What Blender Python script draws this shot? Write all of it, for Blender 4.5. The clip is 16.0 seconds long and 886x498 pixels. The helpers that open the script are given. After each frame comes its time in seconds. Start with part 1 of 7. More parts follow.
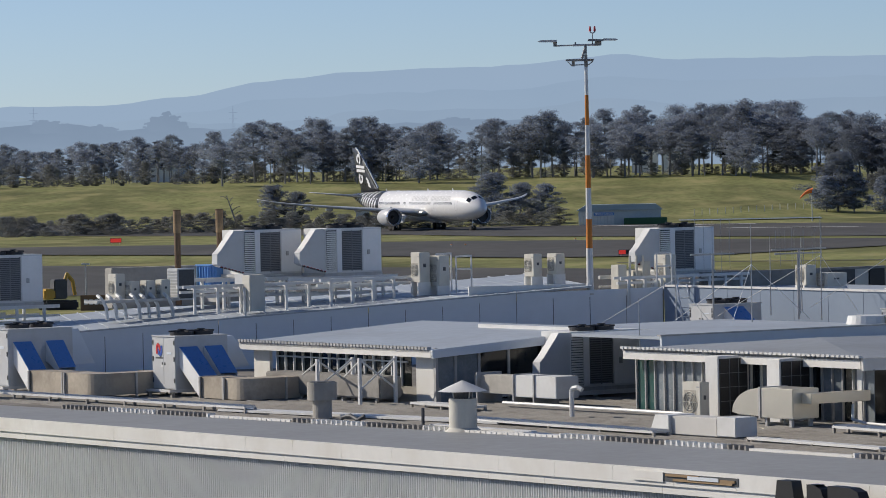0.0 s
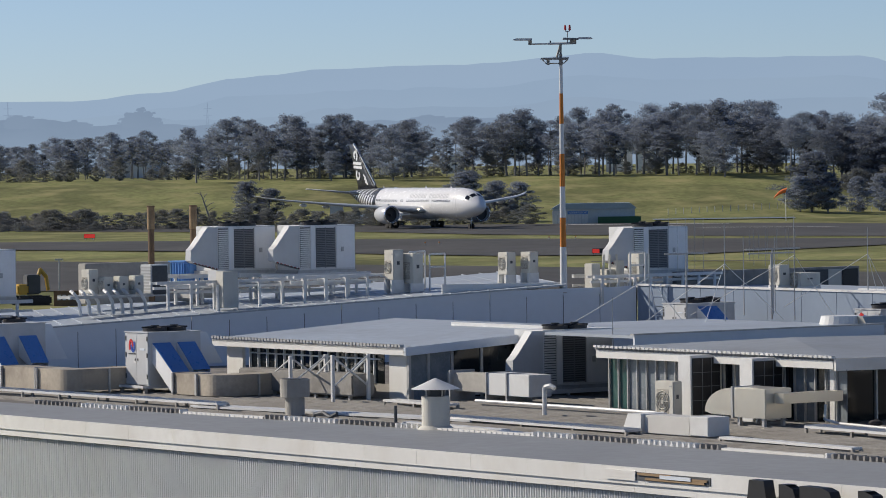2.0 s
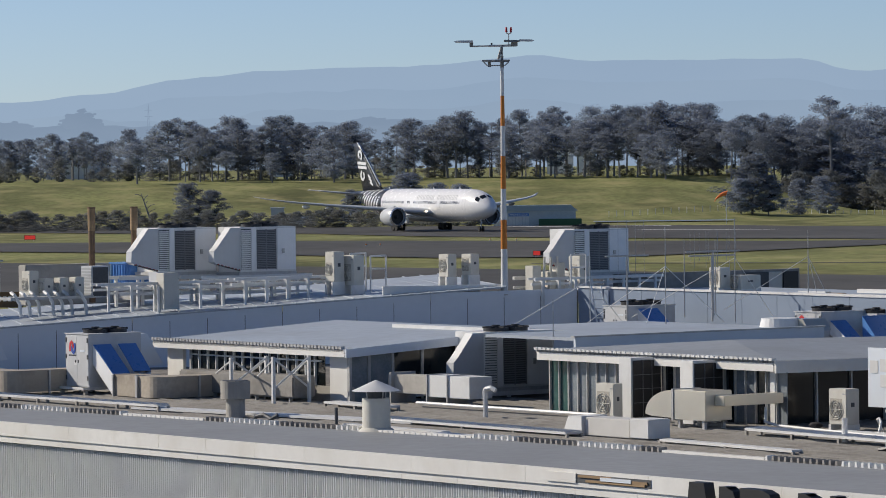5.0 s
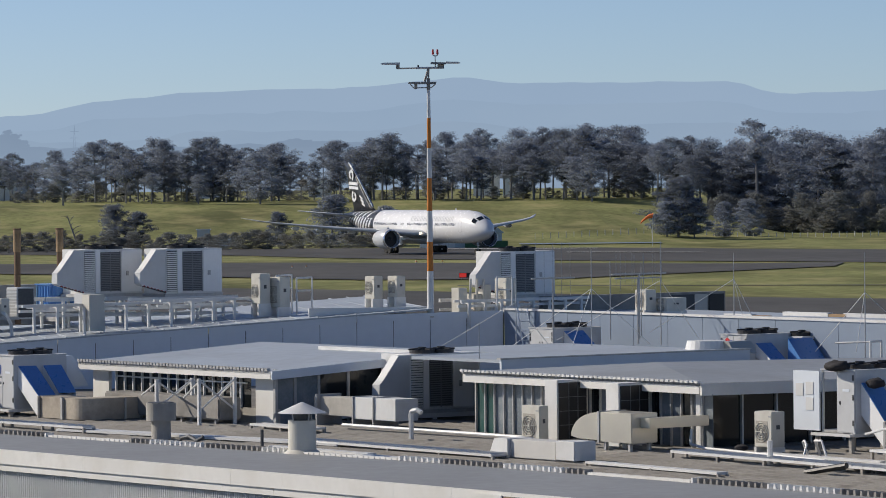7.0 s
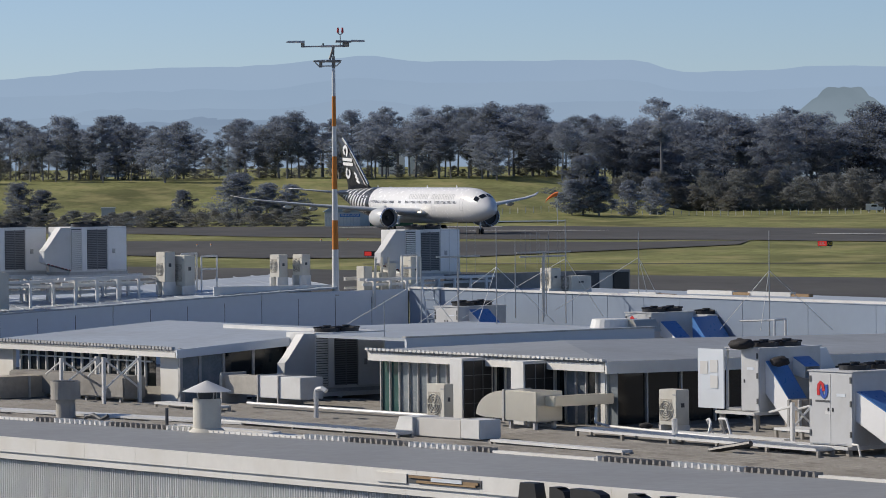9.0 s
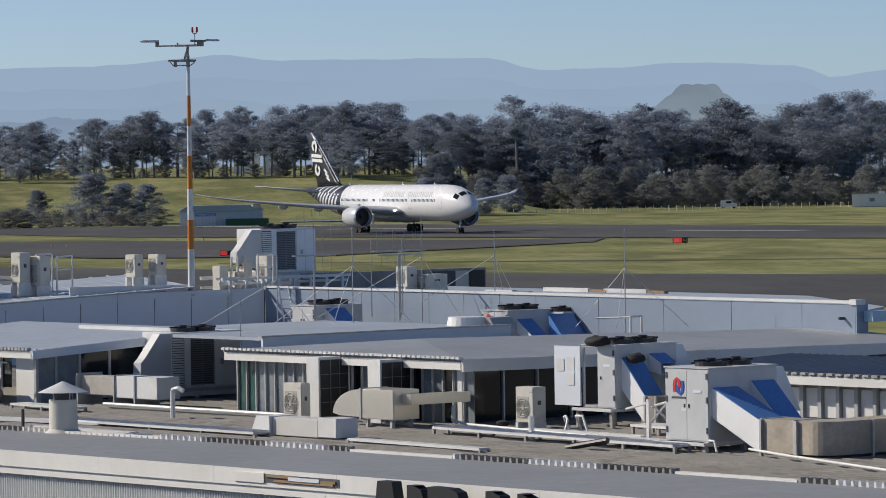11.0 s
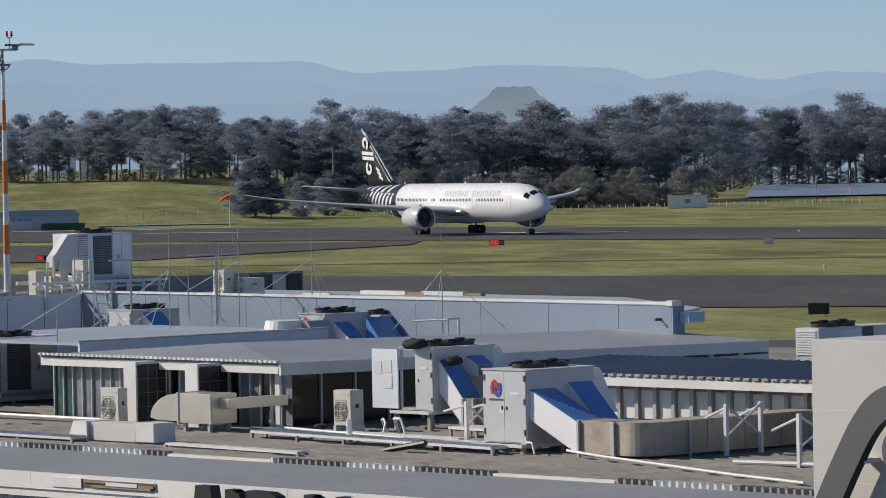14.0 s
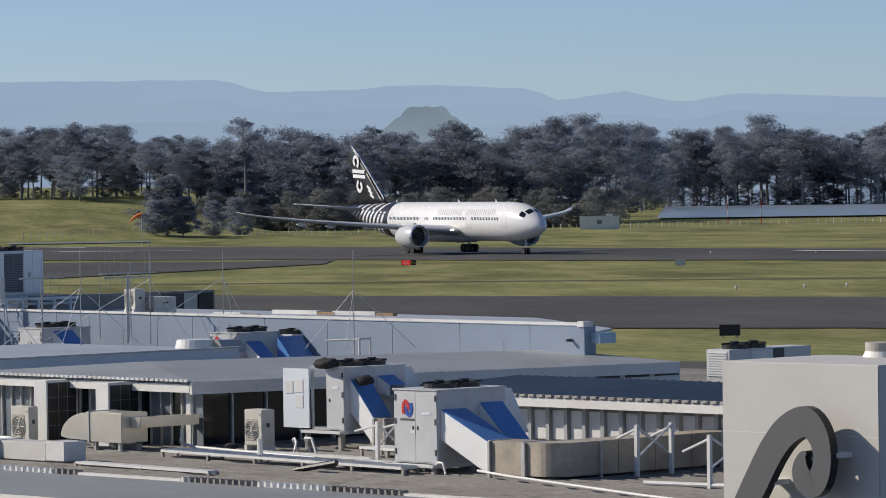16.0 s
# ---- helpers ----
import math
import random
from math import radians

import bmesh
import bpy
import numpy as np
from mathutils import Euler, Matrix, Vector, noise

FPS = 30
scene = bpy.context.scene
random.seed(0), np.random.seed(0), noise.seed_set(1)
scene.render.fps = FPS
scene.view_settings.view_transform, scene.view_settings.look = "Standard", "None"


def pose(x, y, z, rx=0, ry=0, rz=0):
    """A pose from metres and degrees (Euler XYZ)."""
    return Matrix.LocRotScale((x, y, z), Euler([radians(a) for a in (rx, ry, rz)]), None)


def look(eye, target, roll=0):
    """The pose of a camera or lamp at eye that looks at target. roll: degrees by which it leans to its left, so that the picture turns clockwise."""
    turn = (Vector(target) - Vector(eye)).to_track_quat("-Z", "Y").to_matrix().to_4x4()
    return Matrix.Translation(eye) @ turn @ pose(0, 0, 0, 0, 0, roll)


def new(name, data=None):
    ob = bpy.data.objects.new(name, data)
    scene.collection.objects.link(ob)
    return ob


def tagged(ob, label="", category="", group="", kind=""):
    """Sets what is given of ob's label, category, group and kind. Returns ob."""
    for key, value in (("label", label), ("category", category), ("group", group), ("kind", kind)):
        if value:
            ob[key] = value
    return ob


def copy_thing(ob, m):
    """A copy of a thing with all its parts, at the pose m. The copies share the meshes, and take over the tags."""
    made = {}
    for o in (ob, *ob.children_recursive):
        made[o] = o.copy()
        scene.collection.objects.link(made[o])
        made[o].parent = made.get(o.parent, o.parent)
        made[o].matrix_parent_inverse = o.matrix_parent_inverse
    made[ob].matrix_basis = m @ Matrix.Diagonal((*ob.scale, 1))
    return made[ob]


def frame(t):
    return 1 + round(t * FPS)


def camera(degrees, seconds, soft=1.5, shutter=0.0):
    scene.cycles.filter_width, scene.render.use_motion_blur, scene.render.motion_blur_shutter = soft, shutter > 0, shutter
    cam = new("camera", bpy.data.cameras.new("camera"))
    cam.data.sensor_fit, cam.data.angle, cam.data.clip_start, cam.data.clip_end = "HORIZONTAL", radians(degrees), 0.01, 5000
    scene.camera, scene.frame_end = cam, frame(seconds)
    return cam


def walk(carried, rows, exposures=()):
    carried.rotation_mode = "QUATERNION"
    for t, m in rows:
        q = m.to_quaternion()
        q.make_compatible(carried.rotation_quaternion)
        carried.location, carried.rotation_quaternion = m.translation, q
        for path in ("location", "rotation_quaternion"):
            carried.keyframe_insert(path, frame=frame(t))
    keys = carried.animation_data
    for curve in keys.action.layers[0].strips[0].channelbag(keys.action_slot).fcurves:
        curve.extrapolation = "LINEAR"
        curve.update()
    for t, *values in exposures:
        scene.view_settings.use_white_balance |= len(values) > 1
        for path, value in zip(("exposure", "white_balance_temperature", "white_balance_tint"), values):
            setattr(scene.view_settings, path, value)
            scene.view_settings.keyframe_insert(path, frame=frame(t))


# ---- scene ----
cam = camera(11.93, 16.0, 0.9)
EYE = 11.8
ROWS = [
    (0.0, 88.850, 1.120, -0.022), (0.5, 88.888, 1.039, -0.140), (1.0, 88.905, 0.913, -0.286),
    (1.5, 88.907, 0.825, -0.356), (2.0, 88.814, 0.759, -0.370), (2.5, 88.790, 0.680, -0.387),
    (3.0, 88.834, 0.669, -0.426), (5.5, 88.832, 0.589, -1.437), (6.0, 88.917, 0.527, -1.692),
    (6.5, 89.062, 0.565, -1.895), (7.0, 89.119, 0.535, -2.162), (7.5, 89.187, 0.548, -2.420),
    (8.0, 89.104, 0.578, -2.746), (8.5, 88.930, 0.588, -3.046), (9.0, 88.815, 0.512, -3.445),
    (9.5, 88.880, 0.494, -3.949), (10.0, 88.870, 0.591, -4.544), (10.2, 88.817, 0.640, -4.761),
    (12.3, 88.773, 0.975, -6.163), (12.5, 88.791, 0.986, -6.313), (13.0, 88.789, 1.053, -6.791),
    (13.5, 88.776, 1.146, -7.284), (14.0, 88.774, 1.084, -7.878), (14.5, 88.936, 0.923, -8.586),
    (15.0, 89.024, 0.782, -9.063), (16.0, 89.024, 0.782, -9.063),
]
walk(cam, [(t, pose(0, 0, EYE, rx, ry, rz)) for t, rx, ry, rz in ROWS], [(0.0, 0.38, 6950.0, 11.0), (16.0, 0.38, 6950.0, 11.0)])

# ---- world and sun ----
SUN_AZ, SUN_EL = -67.0, 31.0     # degrees clockwise from +y, and above the horizon
world = bpy.data.worlds.new("sky")
scene.world = world
world.use_nodes = True
wn = world.node_tree.nodes
sky = wn.new("ShaderNodeTexSky")
sky.sky_type, sky.sun_disc = "NISHITA", False
sky.sun_elevation, sky.sun_rotation = radians(SUN_EL), radians(SUN_AZ)
sky.air_density, sky.dust_density, sky.ozone_density = 0.55, 0.25, 3.6
wn["Background"].inputs["Strength"].default_value = 0.077
tint = wn.new("ShaderNodeMix")
tint.data_type, tint.blend_type = "RGBA", "MULTIPLY"
tint.inputs["Factor"].default_value = 1.0
tint.inputs["B"].default_value = (0.93, 0.955, 1.03, 1)
world.node_tree.links.new(sky.outputs[0], tint.inputs["A"])
world.node_tree.links.new(tint.outputs["Result"], wn["Background"].inputs[0])
sun = new("sun", bpy.data.lights.new("sun", "SUN"))
sun.data.energy, sun.data.angle, sun.data.color = 3.25, radians(0.53), (1.0, 0.95, 0.87)
_s = Vector((math.sin(radians(SUN_AZ)) * math.cos(radians(SUN_EL)), math.cos(radians(SUN_AZ)) * math.cos(radians(SUN_EL)), math.sin(radians(SUN_EL))))
sun.matrix_world = look(_s * 300, (0, 0, 0))


# ---- materials ----
def mat(name, base, rough=0.6, metal=0.0, var=0.12, scale=1.0, second=None, stains=0.0, bump=0.0, bump_scale=20.0, island=0.0, stretch=(1, 1, 1), emit=None, world_space=False, spec=0.5, thin=0.0, gaps=0.0):
    """A surface with variation at two scales, optional stains of a second colour and fine relief."""
    m = bpy.data.materials.new(name)
    m.use_nodes = True
    n, l = m.node_tree.nodes, m.node_tree.links
    b = n["Principled BSDF"]
    b.inputs["Roughness"].default_value, b.inputs["Metallic"].default_value = rough, metal
    b.inputs["Specular IOR Level"].default_value = spec
    tc = n.new("ShaderNodeTexCoord")
    mp = n.new("ShaderNodeMapping")
    mp.inputs["Scale"].default_value = stretch
    if world_space:
        geo = n.new("ShaderNodeNewGeometry")
        l.new(geo.outputs["Position"], mp.inputs[0])
    else:
        l.new(tc.outputs["Object"], mp.inputs[0])

    def noise_tex(sc, detail):
        t = n.new("ShaderNodeTexNoise")
        t.inputs["Scale"].default_value, t.inputs["Detail"].default_value = sc, detail
        l.new(mp.outputs[0], t.inputs["Vector"])
        return t

    def ramp(src, lo, hi):
        r = n.new("ShaderNodeMapRange")
        r.inputs["From Min"].default_value, r.inputs["From Max"].default_value = lo, hi
        l.new(src, r.inputs["Value"])
        return r.outputs[0]

    def mix(fac, a, c):
        x = n.new("ShaderNodeMix")
        x.data_type = "RGBA"
        for sock, v in ((x.inputs["Factor"], fac), (x.inputs["A"], a), (x.inputs["B"], c)):
            if isinstance(v, bpy.types.NodeSocket):
                l.new(v, sock)
            else:
                sock.default_value = v if isinstance(v, float) else (*v, 1)
        return x.outputs["Result"]

    dark = tuple(c * (1 - var) for c in base)
    light = tuple(min(1, c * (1 + var)) for c in base)
    coarse = noise_tex(scale * 0.35, 3)
    fine = noise_tex(scale * 6.0, 5)
    col = mix(ramp(coarse.outputs[0], 0.3, 0.7), dark, light)
    col = mix(ramp(fine.outputs[0], 0.35, 0.9), col, dark)
    if second:
        st = noise_tex(scale * 1.1, 6)
        f = n.new("ShaderNodeMath")
        f.operation = "MULTIPLY"
        l.new(ramp(st.outputs[0], 0.48, 0.72), f.inputs[0])
        f.inputs[1].default_value = stains
        col = mix(f.outputs[0], col, second)
    if island:
        oi = n.new("ShaderNodeObjectInfo")
        h = n.new("ShaderNodeHueSaturation")
        l.new(ramp(oi.outputs["Random"], 0, 1), h.inputs["Value"])
        h.inputs["Value"].default_value = 1
        r = n.new("ShaderNodeMapRange")
        r.inputs["To Min"].default_value, r.inputs["To Max"].default_value = 1 - island, 1 + island
        l.new(oi.outputs["Random"], r.inputs["Value"])
        l.new(r.outputs[0], h.inputs["Value"])
        l.new(col, h.inputs["Color"])
        col = h.outputs[0]
    l.new(col, b.inputs["Base Color"])
    rr = n.new("ShaderNodeMapRange")
    rr.inputs["To Min"].default_value, rr.inputs["To Max"].default_value = max(0.03, rough - 0.1), min(1, rough + 0.1)
    l.new(fine.outputs[0], rr.inputs["Value"])
    l.new(rr.outputs[0], b.inputs["Roughness"])
    if bump:
        bt = noise_tex(bump_scale, 4)
        bp = n.new("ShaderNodeBump")
        bp.inputs["Strength"].default_value, bp.inputs["Distance"].default_value = bump, 0.02
        l.new(bt.outputs[0], bp.inputs["Height"])
        l.new(bp.outputs[0], b.inputs["Normal"])
    if thin:
        tr = n.new("ShaderNodeBsdfTranslucent")
        l.new(col, tr.inputs["Color"])
        ms = n.new("ShaderNodeMixShader")
        ms.inputs[0].default_value = thin
        l.new(b.outputs[0], ms.inputs[1])
        l.new(tr.outputs[0], ms.inputs[2])
        out = ms.outputs[0]
        if gaps:
            tp = n.new("ShaderNodeBsdfTransparent")
            mg = n.new("ShaderNodeMixShader")
            mg.inputs[0].default_value = gaps
            l.new(out, mg.inputs[1])
            l.new(tp.outputs[0], mg.inputs[2])
            out = mg.outputs[0]
        l.new(out, n["Material Output"].inputs[0])
    if emit:
        b.inputs["Emission Color"].default_value, b.inputs["Emission Strength"].default_value = (*emit[0], 1), emit[1]
    return m


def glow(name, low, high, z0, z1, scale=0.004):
    """Far distance as a self-lit backdrop: the haze of kilometres of air is painted into its glow, paler towards its
    foot.
    """
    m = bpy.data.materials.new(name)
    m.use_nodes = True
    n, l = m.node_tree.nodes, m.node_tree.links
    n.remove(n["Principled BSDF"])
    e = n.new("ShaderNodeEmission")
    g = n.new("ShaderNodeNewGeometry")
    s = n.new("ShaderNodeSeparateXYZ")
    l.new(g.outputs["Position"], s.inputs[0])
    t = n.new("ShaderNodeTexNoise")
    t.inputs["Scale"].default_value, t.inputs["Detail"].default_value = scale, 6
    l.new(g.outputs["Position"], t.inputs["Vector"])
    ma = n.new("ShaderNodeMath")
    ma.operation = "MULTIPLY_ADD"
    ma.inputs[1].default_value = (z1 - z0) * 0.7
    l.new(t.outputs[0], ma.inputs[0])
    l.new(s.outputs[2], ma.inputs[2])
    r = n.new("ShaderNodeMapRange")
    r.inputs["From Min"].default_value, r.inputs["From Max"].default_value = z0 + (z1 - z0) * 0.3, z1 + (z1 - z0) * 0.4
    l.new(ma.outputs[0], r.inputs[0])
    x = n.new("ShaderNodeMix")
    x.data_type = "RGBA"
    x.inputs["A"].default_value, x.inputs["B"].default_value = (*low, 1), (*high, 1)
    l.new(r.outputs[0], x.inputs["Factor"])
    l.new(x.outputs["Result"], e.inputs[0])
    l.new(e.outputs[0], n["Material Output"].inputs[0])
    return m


M_GRASS = mat("mown_grass", (0.205, 0.215, 0.085), 0.9, var=0.5, scale=0.11, second=(0.33, 0.30, 0.14), stains=0.85, bump=0.5, bump_scale=2.5, world_space=True, stretch=(1, 0.45, 1), spec=0.1)
M_ASPHALT = mat("asphalt", (0.085, 0.084, 0.082), 0.85, var=0.2, scale=0.05, second=(0.13, 0.125, 0.115), stains=0.6, world_space=True, stretch=(1, 0.3, 1), spec=0.15)
M_PAINTLINE = mat("road_paint", (0.6, 0.6, 0.57), 0.7, var=0.25, scale=0.3, world_space=True)
M_WATER = mat("harbour_water", (0.22, 0.27, 0.32), 0.35, var=0.1, scale=0.05, world_space=True)
M_ROOF = mat("weathered_membrane", (0.25, 0.235, 0.215), 0.9, var=0.3, scale=0.8, second=(0.13, 0.12, 0.105), stains=0.8, bump=0.4, bump_scale=6, world_space=True, spec=0.2)
M_RIB = mat("ribbed_sheet_grey", (0.62, 0.63, 0.635), 0.6, var=0.08, scale=0.6, second=(0.58, 0.57, 0.55), stains=0.4)
M_CAP = mat("grey_flashing", (0.27, 0.28, 0.285), 0.6, var=0.08, scale=0.5, second=(0.2, 0.2, 0.2), stains=0.3, world_space=True)
M_FASCIA = mat("cream_fascia", (0.76, 0.75, 0.71), 0.6, var=0.06, scale=0.7, second=(0.55, 0.5, 0.42), stains=0.3)
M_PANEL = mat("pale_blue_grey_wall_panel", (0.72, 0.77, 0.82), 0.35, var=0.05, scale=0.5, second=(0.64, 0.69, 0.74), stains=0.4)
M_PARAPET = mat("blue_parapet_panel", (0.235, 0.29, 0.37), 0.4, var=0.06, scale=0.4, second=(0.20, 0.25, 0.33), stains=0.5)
M_METALROOF = mat("pale_metal_roof", (0.43, 0.475, 0.52), 0.5, metal=0.2, var=0.1, scale=0.4, second=(0.33, 0.35, 0.37), stains=0.5, world_space=True)
M_GREYROOF = mat("grey_sheet_roof", (0.30, 0.32, 0.335), 0.5, var=0.1, scale=0.4, second=(0.22, 0.22, 0.22), stains=0.5, world_space=True)
M_BRIGHT = mat("bright_white_cladding", (0.86, 0.86, 0.85), 0.4, var=0.03, scale=1.5, second=(0.75, 0.74, 0.72), stains=0.3)
M_FAN = mat("shaded_fan_recess", (0.42, 0.39, 0.33), 0.7, var=0.25, scale=4)
M_WHITE = mat("white_powder_coat", (0.72, 0.72, 0.70), 0.4, var=0.05, scale=1.5, second=(0.52, 0.5, 0.46), stains=0.35)
M_UNIT = mat("pale_grey_casing", (0.57, 0.58, 0.585), 0.42, var=0.05, scale=1.5, second=(0.44, 0.43, 0.4), stains=0.35)
M_CREAM = mat("cream_plastic", (0.62, 0.60, 0.53), 0.5, var=0.06, scale=2, second=(0.45, 0.4, 0.33), stains=0.4)
M_BLUE = mat("blue_painted_sheet", (0.10, 0.26, 0.58), 0.3, var=0.12, scale=1.2, second=(0.11, 0.27, 0.60), stains=0.4)
M_GALV = mat("weathered_galvanised_duct", (0.30, 0.285, 0.26), 0.6, metal=0.15, var=0.18, scale=1.2, second=(0.17, 0.155, 0.14), stains=0.85, bump=0.15, bump_scale=3)
M_DUCT = mat("tan_weathered_duct", (0.44, 0.385, 0.31), 0.6, metal=0.15, var=0.18, scale=1.2, second=(0.24, 0.20, 0.16), stains=0.7, bump=0.15, bump_scale=3)
M_SHINY = mat("bright_galvanised_duct", (0.72, 0.67, 0.57), 0.32, metal=0.7, var=0.025, scale=0.5, second=(0.64, 0.58, 0.49), stains=0.3)
M_STEEL = mat("galvanised_steel", (0.5, 0.5, 0.49), 0.5, metal=0.3, var=0.12, scale=3, second=(0.33, 0.31, 0.28), stains=0.5)
M_DARK = mat("dark_grille", (0.075, 0.08, 0.086), 0.6, var=0.25, scale=2)
M_BLACK = mat("black_plastic", (0.018, 0.018, 0.02), 0.45, var=0.2, scale=3)
M_SLAT = mat("louvre_slat", (0.40, 0.41, 0.41), 0.45, var=0.08, scale=3)
M_DKSLAT = mat("coil_guard_bar", (0.19, 0.2, 0.21), 0.5, var=0.1, scale=3)
M_RED = mat("red_plastic", (0.5, 0.03, 0.025), 0.4, var=0.1, scale=3)
M_ORANGE = mat("orange_mast_paint", (0.62, 0.20, 0.02), 0.5, var=0.12, scale=1.5)
M_SOCK = mat("orange_windsock_cloth", (0.72, 0.17, 0.04), 0.8, var=0.15, scale=1)
M_YELLOW = mat("digger_yellow", (0.55, 0.33, 0.05), 0.5, var=0.15, scale=1)
M_BROWN = mat("rusty_pole", (0.19, 0.12, 0.07), 0.8, var=0.2, scale=1)
M_TIMBER = mat("weathered_timber", (0.33, 0.22, 0.12), 0.8, var=0.25, scale=2, stretch=(1, 6, 6))
M_CONC = mat("weathered_concrete", (0.42, 0.40, 0.36), 0.85, var=0.15, scale=1, second=(0.25, 0.23, 0.2), stains=0.6, bump=0.2, bump_scale=8)
M_SIGNW = mat("off_white_sign_board", (0.60, 0.585, 0.55), 0.5, var=0.04, scale=0.5, second=(0.50, 0.48, 0.44), stains=0.4)
M_LETTER = mat("charcoal_sign_metal", (0.11, 0.112, 0.115), 0.5, var=0.06, scale=1)
M_LETTERSIDE = mat("black_sign_return", (0.012, 0.012, 0.013), 0.5, var=0.1, scale=1)
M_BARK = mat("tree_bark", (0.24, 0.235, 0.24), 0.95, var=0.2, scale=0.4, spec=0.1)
# both leaf colours are paled and blued to paint in the air's haze
M_LEAF = mat("haze_paled_conifer_leaf", (0.27, 0.31, 0.375), 0.95, var=0.12, scale=0.2, second=(0.245, 0.255, 0.285), stains=0.6, island=0.18, spec=0.0, thin=0.6, gaps=0.45)
M_LEAF2 = mat("haze_paled_scrub_leaf", (0.23, 0.245, 0.245), 0.95, var=0.25, scale=0.15, second=(0.26, 0.245, 0.215), stains=0.7, island=0.2, spec=0.0, thin=0.5, gaps=0.3)
M_SKIN = mat("white_aircraft_paint", (0.80, 0.80, 0.80), 0.25, var=0.03, scale=0.3, second=(0.72, 0.72, 0.72), stains=0.2)
M_BLACKSKIN = mat("black_aircraft_paint", (0.012, 0.012, 0.014), 0.3, var=0.1, scale=0.3)
M_WING = mat("pale_grey_wing_paint", (0.55, 0.57, 0.59), 0.35, var=0.06, scale=0.3, second=(0.45, 0.46, 0.47), stains=0.3)
M_LIP = mat("polished_intake_lip", (0.75, 0.75, 0.76), 0.25, metal=0.9, var=0.04, scale=1)
M_TYRE = mat("tyre_rubber", (0.02, 0.02, 0.02), 0.85, var=0.2, scale=3)
M_AIRGLASS = mat("dark_cockpit_glass", (0.01, 0.012, 0.015), 0.1, var=0.1, scale=1)
M_TEXT = mat("grey_lettering", (0.42, 0.43, 0.44), 0.4, var=0.04, scale=1)
M_SIGNRED = mat("lit_red_sign_face", (0.7, 0.05, 0.04), 0.4, emit=((0.8, 0.05, 0.04), 0.35))
M_CLOTH = mat("black_cloth", (0.03, 0.028, 0.03), 0.9, var=0.3, scale=4, bump=0.5, bump_scale=12)
M_LOGOB = mat("blue_marking", (0.03, 0.09, 0.40), 0.4, var=0.05, scale=3)
M_LOGOR = mat("red_marking", (0.60, 0.03, 0.03), 0.4, var=0.05, scale=3)
M_LAND = mat("landing_lamp_glow", (0.9, 0.9, 0.8), 0.3, emit=((1, 0.85, 0.6), 3.0))
M_BLIND = mat("dusty_window_glass", (0.20, 0.23, 0.25), 0.25, var=0.25, scale=1.5, second=(0.33, 0.35, 0.36), stains=0.7)
M_DKGLASS = mat("dark_window_glass", (0.012, 0.016, 0.018), 0.08, var=0.3, scale=1)
M_GREENGL = mat("green_tinted_glass", (0.05, 0.12, 0.11), 0.12, var=0.2, scale=1)
M_HUT = mat("pale_green_hut_wall", (0.55, 0.60, 0.60), 0.7, var=0.1, scale=0.5)
M_HUTROOF = mat("hut_roof", (0.38, 0.46, 0.48), 0.6, var=0.1, scale=0.5)
# air haze over the distant land is painted into these emission colours
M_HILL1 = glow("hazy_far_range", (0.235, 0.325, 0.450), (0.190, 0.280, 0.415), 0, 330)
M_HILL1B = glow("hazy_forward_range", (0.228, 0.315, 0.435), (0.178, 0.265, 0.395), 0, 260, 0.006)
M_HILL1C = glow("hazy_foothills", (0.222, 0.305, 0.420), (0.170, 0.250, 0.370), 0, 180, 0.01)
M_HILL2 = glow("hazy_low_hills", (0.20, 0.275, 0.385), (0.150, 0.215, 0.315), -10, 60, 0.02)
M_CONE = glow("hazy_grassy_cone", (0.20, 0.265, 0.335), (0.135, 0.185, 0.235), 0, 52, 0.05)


# ---- building helpers ----
def mesh(name, bm, material, smooth=False):
    me = bpy.data.meshes.new(name)
    bmesh.ops.recalc_face_normals(bm, faces=bm.faces)
    if smooth:
        for fc in bm.faces:
            fc.smooth = True
    bm.to_mesh(me)
    bm.free()
    for m in material if isinstance(material, (list, tuple)) else [material]:
        me.materials.append(m)
    return me


def part(name, bm, material, parent, label="", smooth=False):
    ob = new(name, mesh(name, bm, material, smooth))
    ob.parent = parent
    return tagged(ob, label) if label else ob


def thing(name, m, label, category, group="", kind=""):
    ob = new(name)
    ob.empty_display_size = 0.2
    ob.matrix_basis = m
    return tagged(ob, label, category, group, kind)


def solid(name, bm, material, m, label, category, group="", kind="", smooth=False):
    ob = new(name, mesh(name, bm, material, smooth))
    ob.matrix_basis = m
    return tagged(ob, label, category, group, kind)


def block(x0, x1, y0, y1, z0, z1, bm=None, bevel=0.0):
    bm = bm or bmesh.new()
    v = bmesh.ops.create_cube(bm, size=1)["verts"]
    for p in v:
        p.co = Vector(((x0 + x1) / 2 + p.co.x * (x1 - x0), (y0 + y1) / 2 + p.co.y * (y1 - y0), (z0 + z1) / 2 + p.co.z * (z1 - z0)))
    if bevel:
        es = list({e for p in v for e in p.link_edges})
        bmesh.ops.bevel(bm, geom=es, offset=bevel, segments=2, affect="EDGES")
    return bm


def tube(p0, p1, r, bm=None, seg=8, r2=None):
    bm = bm or bmesh.new()
    a, b = Vector(p0), Vector(p1)
    d = b - a
    q = d.to_track_quat("Z", "Y").to_matrix().to_4x4()
    bmesh.ops.create_cone(bm, cap_ends=True, segments=seg, radius1=r, radius2=r if r2 is None else r2, depth=d.length, matrix=Matrix.Translation((a + b) / 2) @ q)
    return bm


